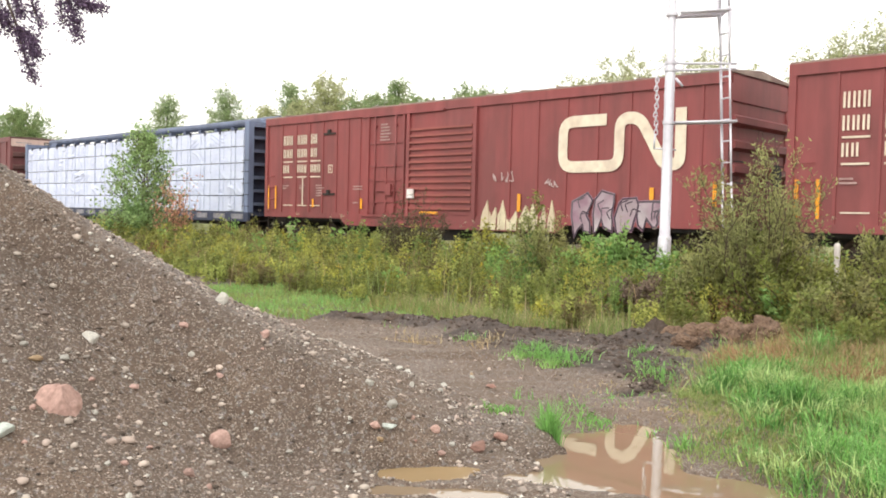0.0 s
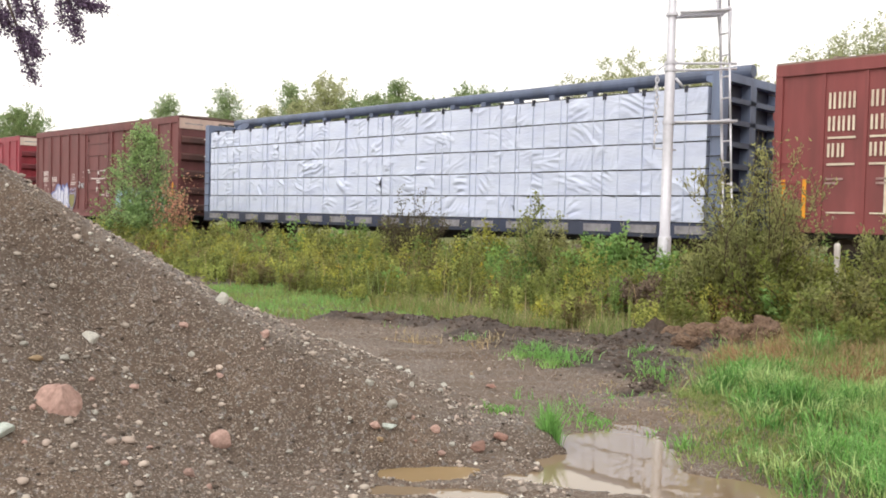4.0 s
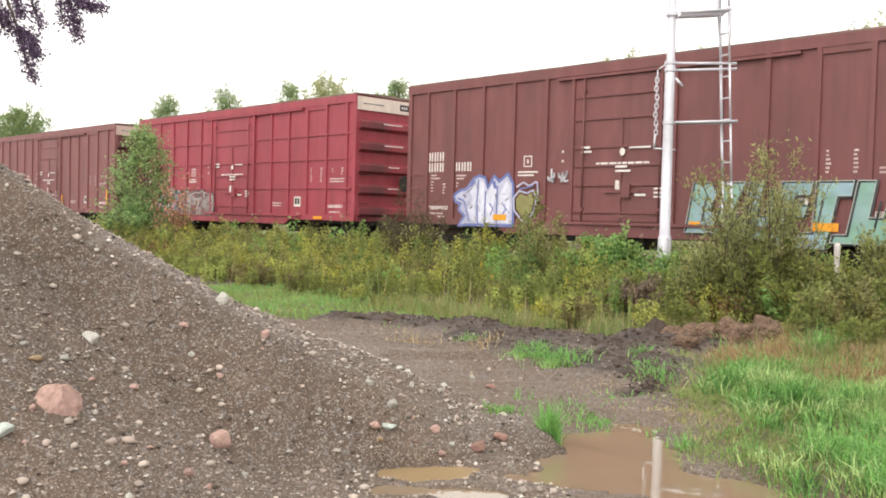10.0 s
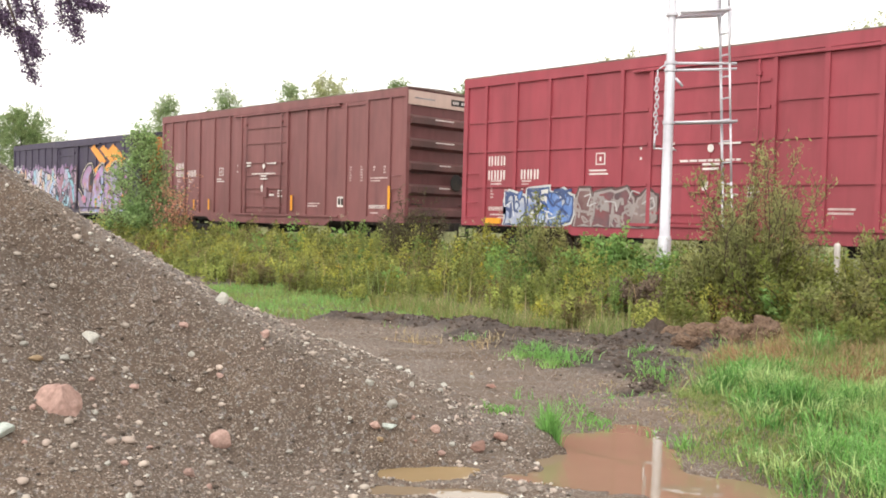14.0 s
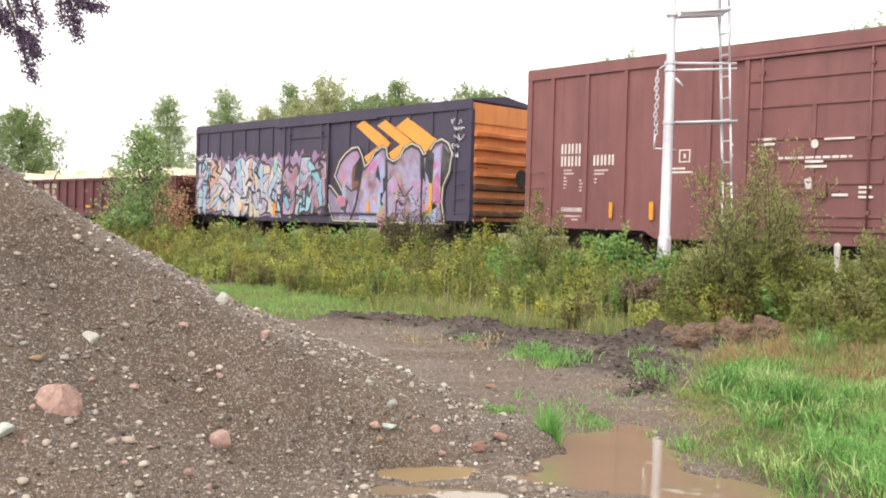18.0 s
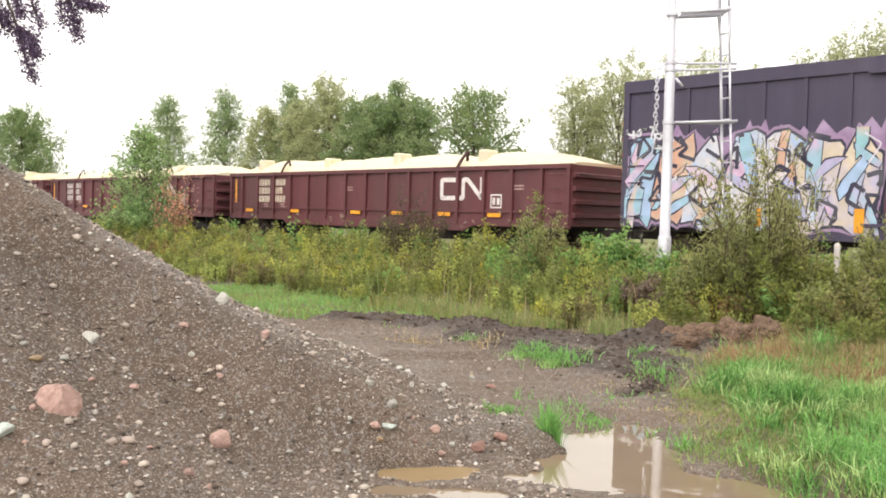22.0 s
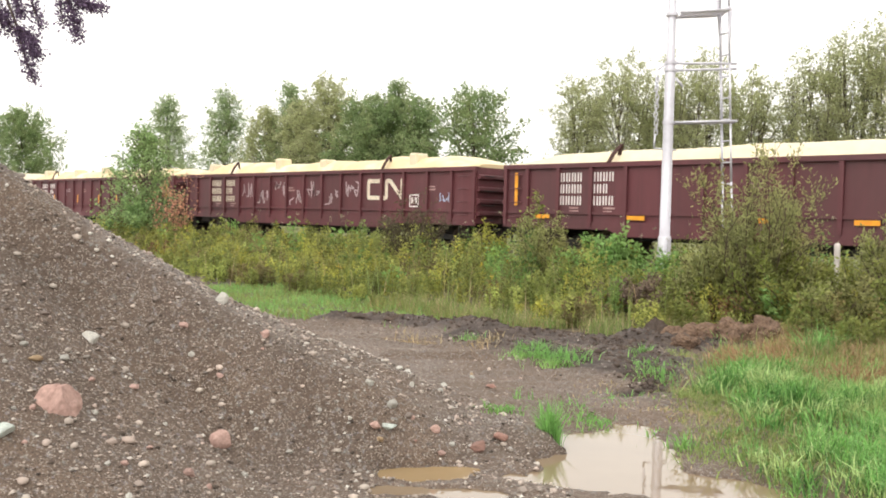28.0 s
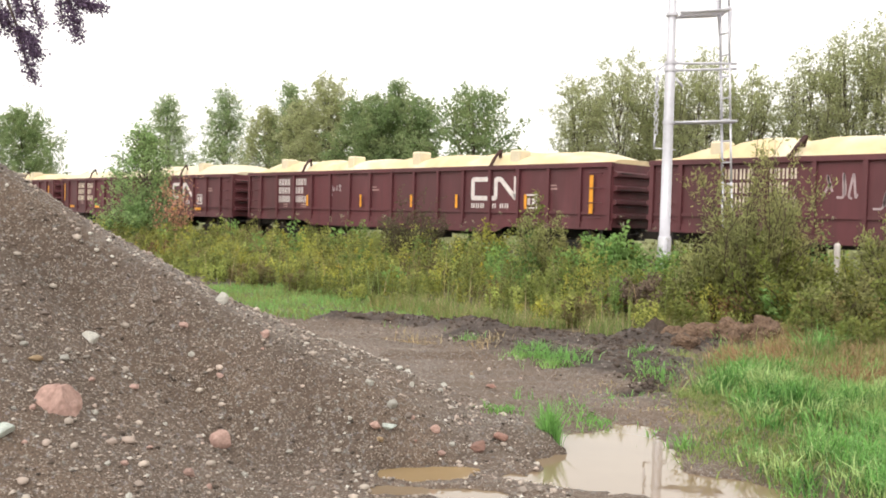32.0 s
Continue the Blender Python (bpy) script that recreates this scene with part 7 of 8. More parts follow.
def clumped(name, seed, clumps, place, h, w, per, reach, material, label, lean=0.7):
    """Grass in clumps of uneven height with bare ground between them."""
    g = np.random.default_rng(seed)
    out, tries = [], 0
    while len(out) < clumps and tries < clumps * 25:
        tries += 1
        x, y = place(g)
        if x is None:
            continue
        n = int(per * g.uniform(0.4, 1.5))
        p = g.normal(size=(n, 2)) * reach * g.uniform(0.6, 1.4)
        base = np.array([(x + a, y + b, height(x + a, y + b) - 0.01) for a, b in p])
        base = base[base[:, 2] > -0.03]
        if len(base):
            out.append(blade_arrays(g, base, h * g.uniform(0.5, 1.3), w, lean))
    return tagged(new(name, leaf_mesh(name, np.concatenate(out), M[material])), label, "grass", "", "stuff")


clumped("grass", 401, 640, lush, 0.175, 0.0045, 58, 0.09, "grass", "clumps of bright green wet grass", 1.0)
clumped("grass", 415, 420, lush, 0.19, 0.0042, 40, 0.09, "grass_pale", "light green grass blades in clumps", 1.0)
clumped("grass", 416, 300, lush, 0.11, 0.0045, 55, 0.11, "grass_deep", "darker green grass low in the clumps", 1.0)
clumped("grass", 411, 800, meadow, 0.10, 0.0038, 48, 0.15, "grass_dull", "dull low grass between the clumps", 1.0)
clumped("grass", 402, 150, meadow, 0.105, 0.0034, 36, 0.15, "grass_dry", "dry tan and rust-coloured grass", 1.1)
clumped("grass", 414, 330, rusty, 0.23, 0.0040, 50, 0.15, "grass_rust", "tall rust-coloured dying grass", 0.9)
clumped("grass", 412, 95, wet_edge, 0.07, 0.0032, 24, 0.12, "grass_dry", "short dead grass at the edge of the puddle", 1.1)
clumped("grass", 417, 190, wet_edge, 0.085, 0.0036, 24, 0.09, "grass_dull", "short green shoots at the edge of the puddle", 1.0)
grass_patch("grass", 413, 7000, strip, 0.13, 0.006, "grass_dull", "dull short grass beside the pile", 0.6)
grass_patch("grass", 403, 5500, strip, 0.12, 0.006, "grass", "short fresh green grass beside the pile", 0.5)
def in_bank(g):
    x, y = 1 - 30 * g.random() ** 1.3, g.uniform(10.4, 16.8)
    return (x, y) if (x < -7.2 or y > 13.2) and nse(x, y, 0.7, 41) > -0.15 else (None, None)


grass_patch("grass", 406, 1300, in_bank, 0.85, 0.006, "grass_dull", "tall dull grass stems among the weeds", 0.35)
grass_patch("grass", 407, 500, in_bank, 0.95, 0.005, "grass_dry", "tall dry grass stems among the weeds", 0.35)
grass_patch("grass", 404, 4500, bank_foot, 0.26, 0.005, "grass_dull", "dull grass at the foot of the weeds", 0.5)
grass_patch("grass", 405, 1500, bank_foot, 0.30, 0.004, "grass_dry", "dry grass at the foot of the weeds", 0.6)


def tuft(x, y, r, h, n, seed, material="grass", label="tuft of bright green grass in the mud", lean=0.95):
    g = np.random.default_rng(seed)
    p = g.normal(size=(n, 2)) * r * 0.5
    base = np.stack([p[:, 0], p[:, 1], [height(x + a, y + b) - 0.01 for a, b in p]], 1)
    ob = new("grass_tuft", leaf_mesh("grass_tuft", blade_arrays(g, base, h, 0.0055, lean), M[material]))
    ob.location = (x, y, 0)
    return tagged(ob, label, "grass", "grass tufts in the mud", "stuff")


for i, (x, y, r, h, n) in enumerate([(-5.02, 5.66, 0.16, 0.09, 130), (-4.14, 5.22, 0.06, 0.40, 130), (-4.38, 5.50, 0.07, 0.30, 60), (-4.32, 6.0, 0.24, 0.10, 150), (-6.75, 8.1, 0.26, 0.17, 170), (-6.3, 8.05, 0.28, 0.19, 260), (-7.0, 8.4, 0.22, 0.15, 90),
                                     (-3.92, 6.12, 0.14, 0.10, 40), (-3.48, 5.92, 0.14, 0.15, 60), (-3.48, 5.07, 0.05, 0.06, 50), (-3.62, 4.98, 0.04, 0.05, 22), (-3.85, 5.72, 0.08, 0.14, 16), (-3.4, 5.45, 0.05, 0.09, 10), (-5.3, 8.35, 0.22, 0.12, 90), (-4.95, 7.95, 0.22, 0.14, 110),
                                     (-5.3, 6.2, 0.12, 0.16, 14), (-4.75, 6.3, 0.2, 0.15, 26), (-4.7, 6.9, 0.3, 0.10, 50), (-5.9, 9.1, 0.16, 0.16, 40), (-8.1, 8.5, 0.15, 0.16, 50)]):
    tuft(x, y, r * 1.15, h * 0.8, n, 430 + i, lean=0.45 if h > 0.25 else 0.95)
for i, (x, y, r, h, n) in enumerate([(-8.9, 8.25, 0.35, 0.12, 70), (-7.7, 8.35, 0.3, 0.14, 60), (-5.1, 7.2, 0.4, 0.06, 60), (-4.2, 6.8, 0.4, 0.06, 70)]):
    tuft(x, y, r, h, n, 460 + i, "grass_dry", "thin dry grass in the mud")

for i, (x, y, h, n) in enumerate([(-4.29, 7.72, 0.30, 90), (-4.35, 8.10, 0.40, 130), (-4.38, 8.56, 0.42, 120), (-3.82, 7.90, 0.36, 140), (-4.39, 10.31, 0.48, 130), (-4.46, 10.92, 0.50, 110), (-3.72, 8.03, 0.34, 120), (-3.37, 7.71, 0.32, 130), (-3.11, 8.04, 0.32, 120),
                                  (-2.92, 8.29, 0.34, 120), (-2.62, 6.29, 0.24, 90), (-2.51, 6.92, 0.28, 110), (-2.55, 5.71, 0.20, 90), (-2.40, 5.45, 0.20, 90), (-2.25, 6.05, 0.22, 100), (-2.15, 6.6, 0.26, 110), (-2.75, 6.6, 0.20, 70), (-2.95, 7.05, 0.22, 80), (-2.1, 5.7, 0.22, 90), (-4.05, 8.85, 0.40, 120), (-3.72, 7.45, 0.26, 110), (-3.45, 7.1, 0.24, 110), (-3.25, 6.85, 0.20, 80), (-3.55, 7.75, 0.30, 130), (-3.05, 7.35, 0.26, 120), (-3.30, 6.45, 0.13, 60), (-2.95, 6.05, 0.14, 70), (-2.80, 5.75, 0.15, 70), (-3.15, 5.95, 0.10, 40)]):
    tuft(x, y, 0.17, h * 0.85, n * 2 // 3, 640 + i, "grass" if i % 3 else "grass_pale", "tall tuft of long bright green grass blades")
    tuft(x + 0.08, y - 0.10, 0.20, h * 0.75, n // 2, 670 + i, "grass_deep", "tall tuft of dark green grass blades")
rng = random.Random(77)
for i in range(30):
    t = rng.random()
    x, y = -3.95 + 1.15 * t + rng.uniform(-0.2, 0.2), 5.95 - 0.9 * t + rng.uniform(-0.25, 0.25)
    if pool(x, y) > 0.4:
        tuft(x, y, 0.035, 0.12, rng.randrange(4, 10), 480 + i, "grass_dull", "few thin grass shoots standing in the puddle")

# ---- shrubs and saplings before the track ----
shrub("willow_shrub", -6.5, 13.0, 3.2, 1.1, 44, 8200, 0.076, "leaf_willow", "tall willow shrub with narrow grey-green leaves", 501, twigs=7, ratio=0.17, up=0.9, wand=1.2, bare=0.2)
shrub("willow_shrub", -4.75, 14.4, 2.25, 0.9, 34, 6500, 0.080, "leaf_willow", "bushy willow shrub with narrow leaves and bare stems", 502, twigs=7, ratio=0.17, up=0.9, wand=1.2, bare=0.2)
shrub("willow_shrub", -7.15, 12.9, 1.9, 0.8, 24, 3800, 0.080, "leaf_willow", "dense low willow shrub with leafy stems", 517, twigs=6, ratio=0.18, up=0.9, wand=1.0, bare=0.12)
shrub("willow_shrub", -6.15, 13.1, 1.7, 0.8, 22, 3000, 0.080, "leaf_willow", "dense willow shrub with leafy upright stems", 518, twigs=6, ratio=0.18, up=0.9, wand=1.0, bare=0.12)
shrub("willow_shrub", -4.95, 12.4, 0.95, 0.7, 20, 2600, 0.080, "leaf_willow", "low green willow shrub before a white post", 519, twigs=6, ratio=0.2, up=0.7, wand=0.8, bare=0.08)
shrub("willow_shrub", -11.8, 14.4, 2.0, 0.7, 22, 3600, 0.075, "leaf_willow", "upright willow shrub with thin leafy stems", 516, twigs=6, ratio=0.18, up=0.9, wand=1.2, bare=0.2)
shrub("willow_shrub", -5.9, 12.7, 1.5, 1.1, 24, 4200, 0.075, "leaf_mid", "low olive-brown shrub among the grass", 503, twigs=6, ratio=0.2, up=0.6, wand=0.8)
shrub("willow_shrub", -4.2, 13.0, 1.7, 0.9, 20, 3600, 0.078, "leaf_mid", "low willow shrub with olive leaves", 504, twigs=6, ratio=0.2, up=0.6, wand=0.8)
shrub("willow_shrub", -7.5, 13.6, 1.35, 0.9, 18, 3200, 0.085, "leaf_mid", "low green shrub beside the silver mast", 505, twigs=5, ratio=0.3)
shrub("broadleaf_shrub", -5.6, 12.6, 0.85, 0.75, 16, 1700, 0.10, "leaf_green", "low shrub with broad fresh green leaves", 506, twigs=4, ratio=0.28)
shrub("willow_shrub", -5.25, 12.9, 1.15, 0.55, 16, 1500, 0.078, "leaf_mid", "low leafy shrub before a short white post", 520, twigs=5, ratio=0.2, up=0.6)
shrub("broadleaf_shrub", -3.9, 13.0, 0.8, 0.7, 14, 1300, 0.10, "leaf_green", "low shrub with broad green leaves in grass", 507, twigs=4, ratio=0.28)
shrub("bare_shrub", -16.7, 15.3, 2.4, 1.0, 46, 4200, 0.055, "leaf_dark", "dark twiggy shrub with few olive leaves", 508, twigs=6, ratio=0.3, bare=0.15)
shrub("sapling", -12.6, 15.2, 2.15, 0.45, 12, 1900, 0.07, "leaf_mid", "slender sapling with yellow-green leaves", 509, twigs=5)
shrub("sapling", -14.3, 15.8, 1.95, 0.36, 9, 1000, 0.07, "leaf_yellow", "slender yellow-green sapling above the weeds", 510, twigs=5)
shrub("green_shrub", -10.5, 15.0, 1.5, 0.95, 24, 3800, 0.10, "leaf_green", "dense bright green leafy shrub", 511, twigs=5, ratio=0.3)
shrub("green_shrub", -9.0, 14.4, 1.15, 0.8, 18, 2600, 0.095, "leaf_green", "bright green leafy shrub beside the mast", 512, twigs=5, ratio=0.3)
M["leaf_withered"] = leaf_mat("withered_purple_brown_leaf", (0.27, 0.20, 0.16), (0.22, 0.17, 0.11), 0.4, 0.45)
for i, (x, y, h, r) in enumerate([(-8.55, 13.2, 0.85, 0.7), (-8.0, 12.6, 0.7, 0.6), (-9.3, 13.0, 0.6, 0.5)]):
    shrub("withered_shrub", x, y, h, r, 16, 2000, 0.06, "leaf_withered", "low withered shrub with purplish brown leaves", 530 + i, twigs=5, ratio=0.3)
tree("small_tree", -31.5, 15.5, 4.5, 1.6, "leaf_sapling", "small young tree with fresh green leaves before the track", 513, 8000, 0.10, 0.045, 0.10, "cone", 52, twig_len=0.34, category_group="")
shrub("green_undergrowth", -31.2, 15.2, 2.1, 1.9, 24, 6500, 0.10, "leaf_sapling", "bushy green undergrowth round a young tree", 514, "shrub", bare=0.05, twigs=7, ratio=0.36)
shrub("red_shrub", -28.9, 15.4, 3.4, 0.80, 16, 900, 0.08, "leaf_red", "thin shrub with rust-red autumn leaves", 515, bare=0.1, twigs=7, ratio=0.4)

# seed heads and flowers above the weeds
for nm, mt, n, sd, hh, lb in (("seed_heads", "seed", 55, 601, 1.45, "pale weed seed heads"), ("yellow_flowers", "golden", 30, 602, 0.75, "scattered small yellow flower heads")):
    g = np.random.default_rng(sd)
    pts, ln = [], []
    for i in range(n):
        x, y = g.uniform(-26, -4), g.uniform(10.5, 17) if hh < 1 else g.uniform(14.5, 17.4)
        z, t = height(x, y), hh * g.uniform(0.7, 1.1)
        ln.append(([Vector((x, y, z)), Vector((x + 0.03, y, z + t * 0.5)), Vector((x + 0.05, y, z + t))], 0.006, 0.003))
        pts.append(np.array((x + 0.05, y, z + t)) + g.normal(size=(12, 3)) * 0.022)
    tagged(new(nm, leaf_mesh(nm, leaf_arrays(g, np.concatenate(pts), 0.024, 0.5), M[mt])), lb, "weeds", "", "stuff")
    tagged(new("weed_stalks", stems_mesh("weed_stalks", ln, M["twig"], 3)), "thin brown weed stalks", "weeds", "", "stuff")


# ---- stones ----
def rock_mesh(name, seed, material, sub=2, rough=0.22):
    bm = bmesh.new()
    bmesh.ops.create_icosphere(bm, subdivisions=sub, radius=0.5)
    off = Vector((seed * 1.7, seed * 0.3, 0))
    rng = random.Random(seed)
    cuts = [(Vector((rng.gauss(0, 1), rng.gauss(0, 1), rng.gauss(0, 1))).normalized(), rng.uniform(0.24, 0.40)) for _ in range(9)]
    for v in bm.verts:
        v.co *= 1 + rough * noise.noise(v.co * 2.2 + off)
        for nn, d in cuts:
            k = v.co.dot(nn) - d
            if k > 0:
                v.co -= nn * k * 0.95
    for f in bm.faces:
        f.smooth = sub > 2
    return mesh_of(name, bm, material)


def boulder_mesh(name, material):
    """A squat boulder with worn flats, a notched top and two cracks."""
    bm = bmesh.new()
    bmesh.ops.create_icosphere(bm, subdivisions=5, radius=0.5)
    side, front, up = Vector((0.70, 0.71, 0)), Vector((0.71, -0.70, 0)), Vector((0, 0, 1))
    cuts = [(up, 0.37), (up * 0.50 - side * 0.866, 0.34), (up * 0.50 + side * 0.866, 0.36), (front * 0.82 + up * 0.57, 0.38), (front * 0.90 - side * 0.43, 0.42), (front * 0.80 + side * 0.60, 0.43), (up * 0.85 - front * 0.5, 0.36)]
    o = Vector((5.0, 2.0, 0.5))
    for v in bm.verts:
        v.co *= 1.08 + 0.06 * noise.noise(v.co * 2.2 + o)
        for n_, d in cuts:
            k = v.co.dot(n_) - d
            if k > 0:
                v.co -= n_ * k * 0.92
        if v.co.z < 0.08:
            flare = 0.46 / max(0.12, math.hypot(v.co.x, v.co.y))
            v.co.x, v.co.y = v.co.x * max(1.0, min(1.5, flare)), v.co.y * max(1.0, min(1.5, flare))
        p = v.co.copy()
        k = 0.030 * noise.noise(p * 5 + o) + 0.010 * noise.noise(p * 16 + o)
        k -= 0.05 * math.exp(-((p.dot(side) - 0.06 - 0.10 * p.z + 0.05 * noise.noise(p * 6 + o)) / 0.022) ** 2) * (p.z > 0.05)
        k -= 0.035 * math.exp(-((p.z - 0.02 + 0.25 * p.dot(side) + 0.04 * noise.noise(p * 5)) / 0.018) ** 2) * (p.dot(side) < 0.05)
        v.co *= 1 + 2 * k
    for f in bm.faces:
        f.smooth = True
    return mesh_of(name, bm, material)


def stone_mat(name, base, second):
    return mat(name, base, 0.7, 0, 0.18, 18, second, 7, 0.9, 0.5, 60, rand=0.25)


M["stone_pink"] = stone_mat("pink_granite", (0.53, 0.355, 0.30), (0.40, 0.25, 0.21))
M["stone_grey"] = stone_mat("pale_grey_stone", (0.55, 0.53, 0.47), (0.42, 0.40, 0.36))
M["stone_ochre"] = stone_mat("ochre_stone", (0.45, 0.33, 0.19), (0.36, 0.24, 0.15))
M["pebble"] = mat("mixed_pebbles", (0.345, 0.30, 0.255), 0.7, 0, 0.15, 9, (0.37, 0.275, 0.23), 3.3, 0.7, island=0.55)
PINK = [(-4.75, 1.87, 0.265, 1.22), (-5.43, 2.96, 0.074, 0.7), (-5.24, 3.47, 0.081, 0.9), (-5.17, 3.08, 0.066, 0.65), (-4.95, 2.40, 0.072, 0.5), (-4.80, 2.87, 0.15, 0.95), (-4.29, 2.39, 0.077, 0.8), (-4.32, 2.05, 0.057, 0.55), (-4.46, 2.25, 0.042, 0.7), (-4.49, 1.62, 0.038, 0.7), (-4.69, 1.73, 0.043, 0.9), (-4.94, 2.14, 0.041, 0.8), (-4.22, 2.47, 0.045, 0.8), (-5.16, 3.40, 0.03, 0.8), (-4.52, 4.19, 0.046, 0.8), (-4.57, 3.90, 0.094, 0.7), (-4.41, 4.30, 0.073, 0.9), (-4.29, 4.24, 0.076, 0.6)]
GREY = [(-5.28, 2.28, 0.114, 0.8), (-5.06, 2.04, 0.072, 0.6), (-5.57, 3.33, 0.118, 1.0), (-5.10, 1.83, 0.061, 0.5), (-4.97, 1.69, 0.035, 0.7), (-4.69, 1.64, 0.034, 0.7), (-4.69, 2.05, 0.039, 0.9), (-4.32, 1.96, 0.042, 0.8), (-4.13, 1.98, 0.043, 0.7), (-5.31, 2.96, 0.051, 0.9), (-4.62, 4.08, 0.089, 0.9), (-4.80, 4.04, 0.07, 0.8), (-5.40, 4.84, 0.068, 0.8), (-4.96, 4.58, 0.055, 0.9), (-5.14, 5.05, 0.063, 0.7), (-6.15, 6.10, 0.097, 0.5), (-4.66, 2.44, 0.041, 0.7), (-4.71, 3.31, 0.06, 0.6), (-4.36, 2.77, 0.047, 0.7)]
GREY += [(-4.66, 3.76, 0.037, 0.9), (-4.78, 3.60, 0.037, 0.9), (-6.79, 6.20, 0.115, 0.5), (-4.94, 3.18, 0.036, 0.9), (-4.87, 3.17, 0.036, 0.9), (-4.30, 4.36, 0.05, 0.7), (-6.26, 6.60, 0.068, 0.6), (-5.34, 5.83, 0.069, 0.5)]
BROWN = [(-4.22, 4.53, 0.124, 0.8), (-4.21, 4.76, 0.107, 0.8), (-5.79, 6.39, 0.129, 0.45), (-4.41, 4.12, 0.03, 0.8), (-4.43, 5.02, 0.09, 0.6)]
TEAL = [(-4.54, 1.54, 0.124, 0.6), (-4.53, 3.99, 0.113, 0.5)]
OCHRE = [(-5.00, 1.86, 0.076, 0.6), (-4.51, 3.89, 0.06, 0.7), (-6.20, 5.90, 0.064, 0.6), (-6.43, 6.78, 0.06, 0.71)]
M["stone_boulder"] = stone_mat("bright_pink_granite", (0.62, 0.40, 0.335), (0.48, 0.30, 0.25))
M["stone_brown"] = stone_mat("reddish_brown_stone", (0.36, 0.20, 0.155), (0.26, 0.15, 0.12))
M["stone_teal"] = stone_mat("pale_greenish_stone", (0.56, 0.61, 0.55), (0.45, 0.50, 0.46))
for kind, rows, colour in (("stone_pink", PINK, "rounded pink granite stone lying on the gravel"), ("stone_grey", GREY, "pale grey stone lying on the gravel"), ("stone_ochre", OCHRE, "ochre-coloured stone lying on the gravel"), ("stone_brown", BROWN, "reddish brown stone lying on the gravel"), ("stone_teal", TEAL, "pale greenish stone lying on the gravel")):
    for i, (x, y, s, flat) in enumerate(rows):
        rng = random.Random(i * 7 + len(rows))
        ob = new("stone", boulder_mesh("stone", M["stone_boulder"]) if s > 0.2 else rock_mesh("stone", i * 3 + len(rows), M[kind], 3 if s > 0.07 else 2))
        ob.location = (x, y, lie(x, y) + s * flat * (0.14 if s < 0.2 else -0.14))
        ob.scale = (s * rng.uniform(0.9, 1.1), s, s * flat)
        ob.rotation_euler = (rng.uniform(-0.3, 0.3), rng.uniform(-0.3, 0.3), rng.uniform(0, 6)) if s < 0.2 else (0.0, 0.0, 0.0)
        tagged(ob, ("large cracked " if s > 0.2 else "") + colour, "stone", "stones on the gravel")


def pebbles(name, seed, n, place, lo, hi, material, label, sub=1):
    """Small stones strewn over the surface, thickly small and thinly large."""
    g = np.random.default_rng(seed)
    proto = []
    oct_faces = np.array([(0, 2, 4), (2, 1, 4), (1, 3, 4), (3, 0, 4), (2, 0, 5), (1, 2, 5), (3, 1, 5), (0, 3, 5)])
    for k in range(8):
        if sub == 0:
            v = np.array([(1, 0, 0), (-1, 0, 0), (0, 1, 0), (0, -1, 0), (0, 0, 1), (0, 0, -1)], dtype=float) * 0.55
            proto.append((v * g.uniform(0.7, 1.3, (6, 1)) + g.normal(size=(6, 3)) * 0.09, oct_faces))
            continue
        bm = bmesh.new()
        bmesh.ops.create_icosphere(bm, subdivisions=sub, radius=0.5)
        proto.append((np.array([tuple(v.co * (1 + 0.5 * noise.noise(v.co * 2.9 + Vector((k * 3.1, 0, 0))))) for v in bm.verts]), np.array([[v.index for v in f.verts] for f in bm.faces])))
        bm.free()
    co, faces, first = [], [], 0
    for i in range(n):
        x, y = place(g)
        if x is None:
            continue
        s = lo + (hi - lo) * g.random() ** 3
        v, f = proto[i % 8]
        a = g.uniform(0, 6.28)
        c, d = math.cos(a), math.sin(a)
        p = v * s * np.array([g.uniform(0.8, 1.4), 1.0, g.uniform(0.5, 0.9)])
        p = np.stack([p[:, 0] * c - p[:, 1] * d, p[:, 0] * d + p[:, 1] * c, p[:, 2]], 1) + np.array([x, y, lie(x, y) + s * 0.12])
        co.append(p)
        faces.append(f + first)
        first += len(v)
    return tagged(new(name, raw_mesh(name, np.concatenate(co), np.concatenate(faces), M[material])), label, "pebbles", "", "stuff")


def on_pile(g):
    t = g.uniform(-2.0, 2.3)
    r = PILE_R * math.sqrt(g.uniform(0.05, 1.02))
    x, y = PILE_X + r * math.cos(t), PILE_Y + r * math.sin(t)
    return (x, y) if height(x, y) > 0.0 else (None, None)


def on_flat(g):
    x, y = g.uniform(-11, -1.5), g.uniform(2.2, 9.6)
    return (x, y) if height(x, y) > 0.01 and x < -3.2 else (None, None)


pebbles("pebbles", 701, 32000, on_pile, 0.007, 0.026, "pebble", "countless small sharp stones on the gravel pile", 0)
pebbles("pebbles", 703, 2200, on_pile, 0.016, 0.060, "pebble", "rounded stones scattered over the gravel pile", 1)
pebbles("pebbles", 702, 9000, on_flat, 0.006, 0.022, "pebble", "small stones strewn over the mud", 0)
M["pebble_pale"] = mat("pale_chips", (0.56, 0.53, 0.48), 0.7, 0, 0.15, 9, (0.50, 0.43, 0.38), 3.3, 0.8, island=0.4)
pebbles("pebbles", 707, 3400, on_pile, 0.009, 0.034, "pebble_pale", "pale sharp chips on the gravel pile", 0)
# near-black crumbs imitate the shaded hollows between the stones of the pile
M["crumb"] = mat("hollow_shade_crumbs", (0.085, 0.064, 0.050), 0.9, 0, 0.2, 14, island=0.4)
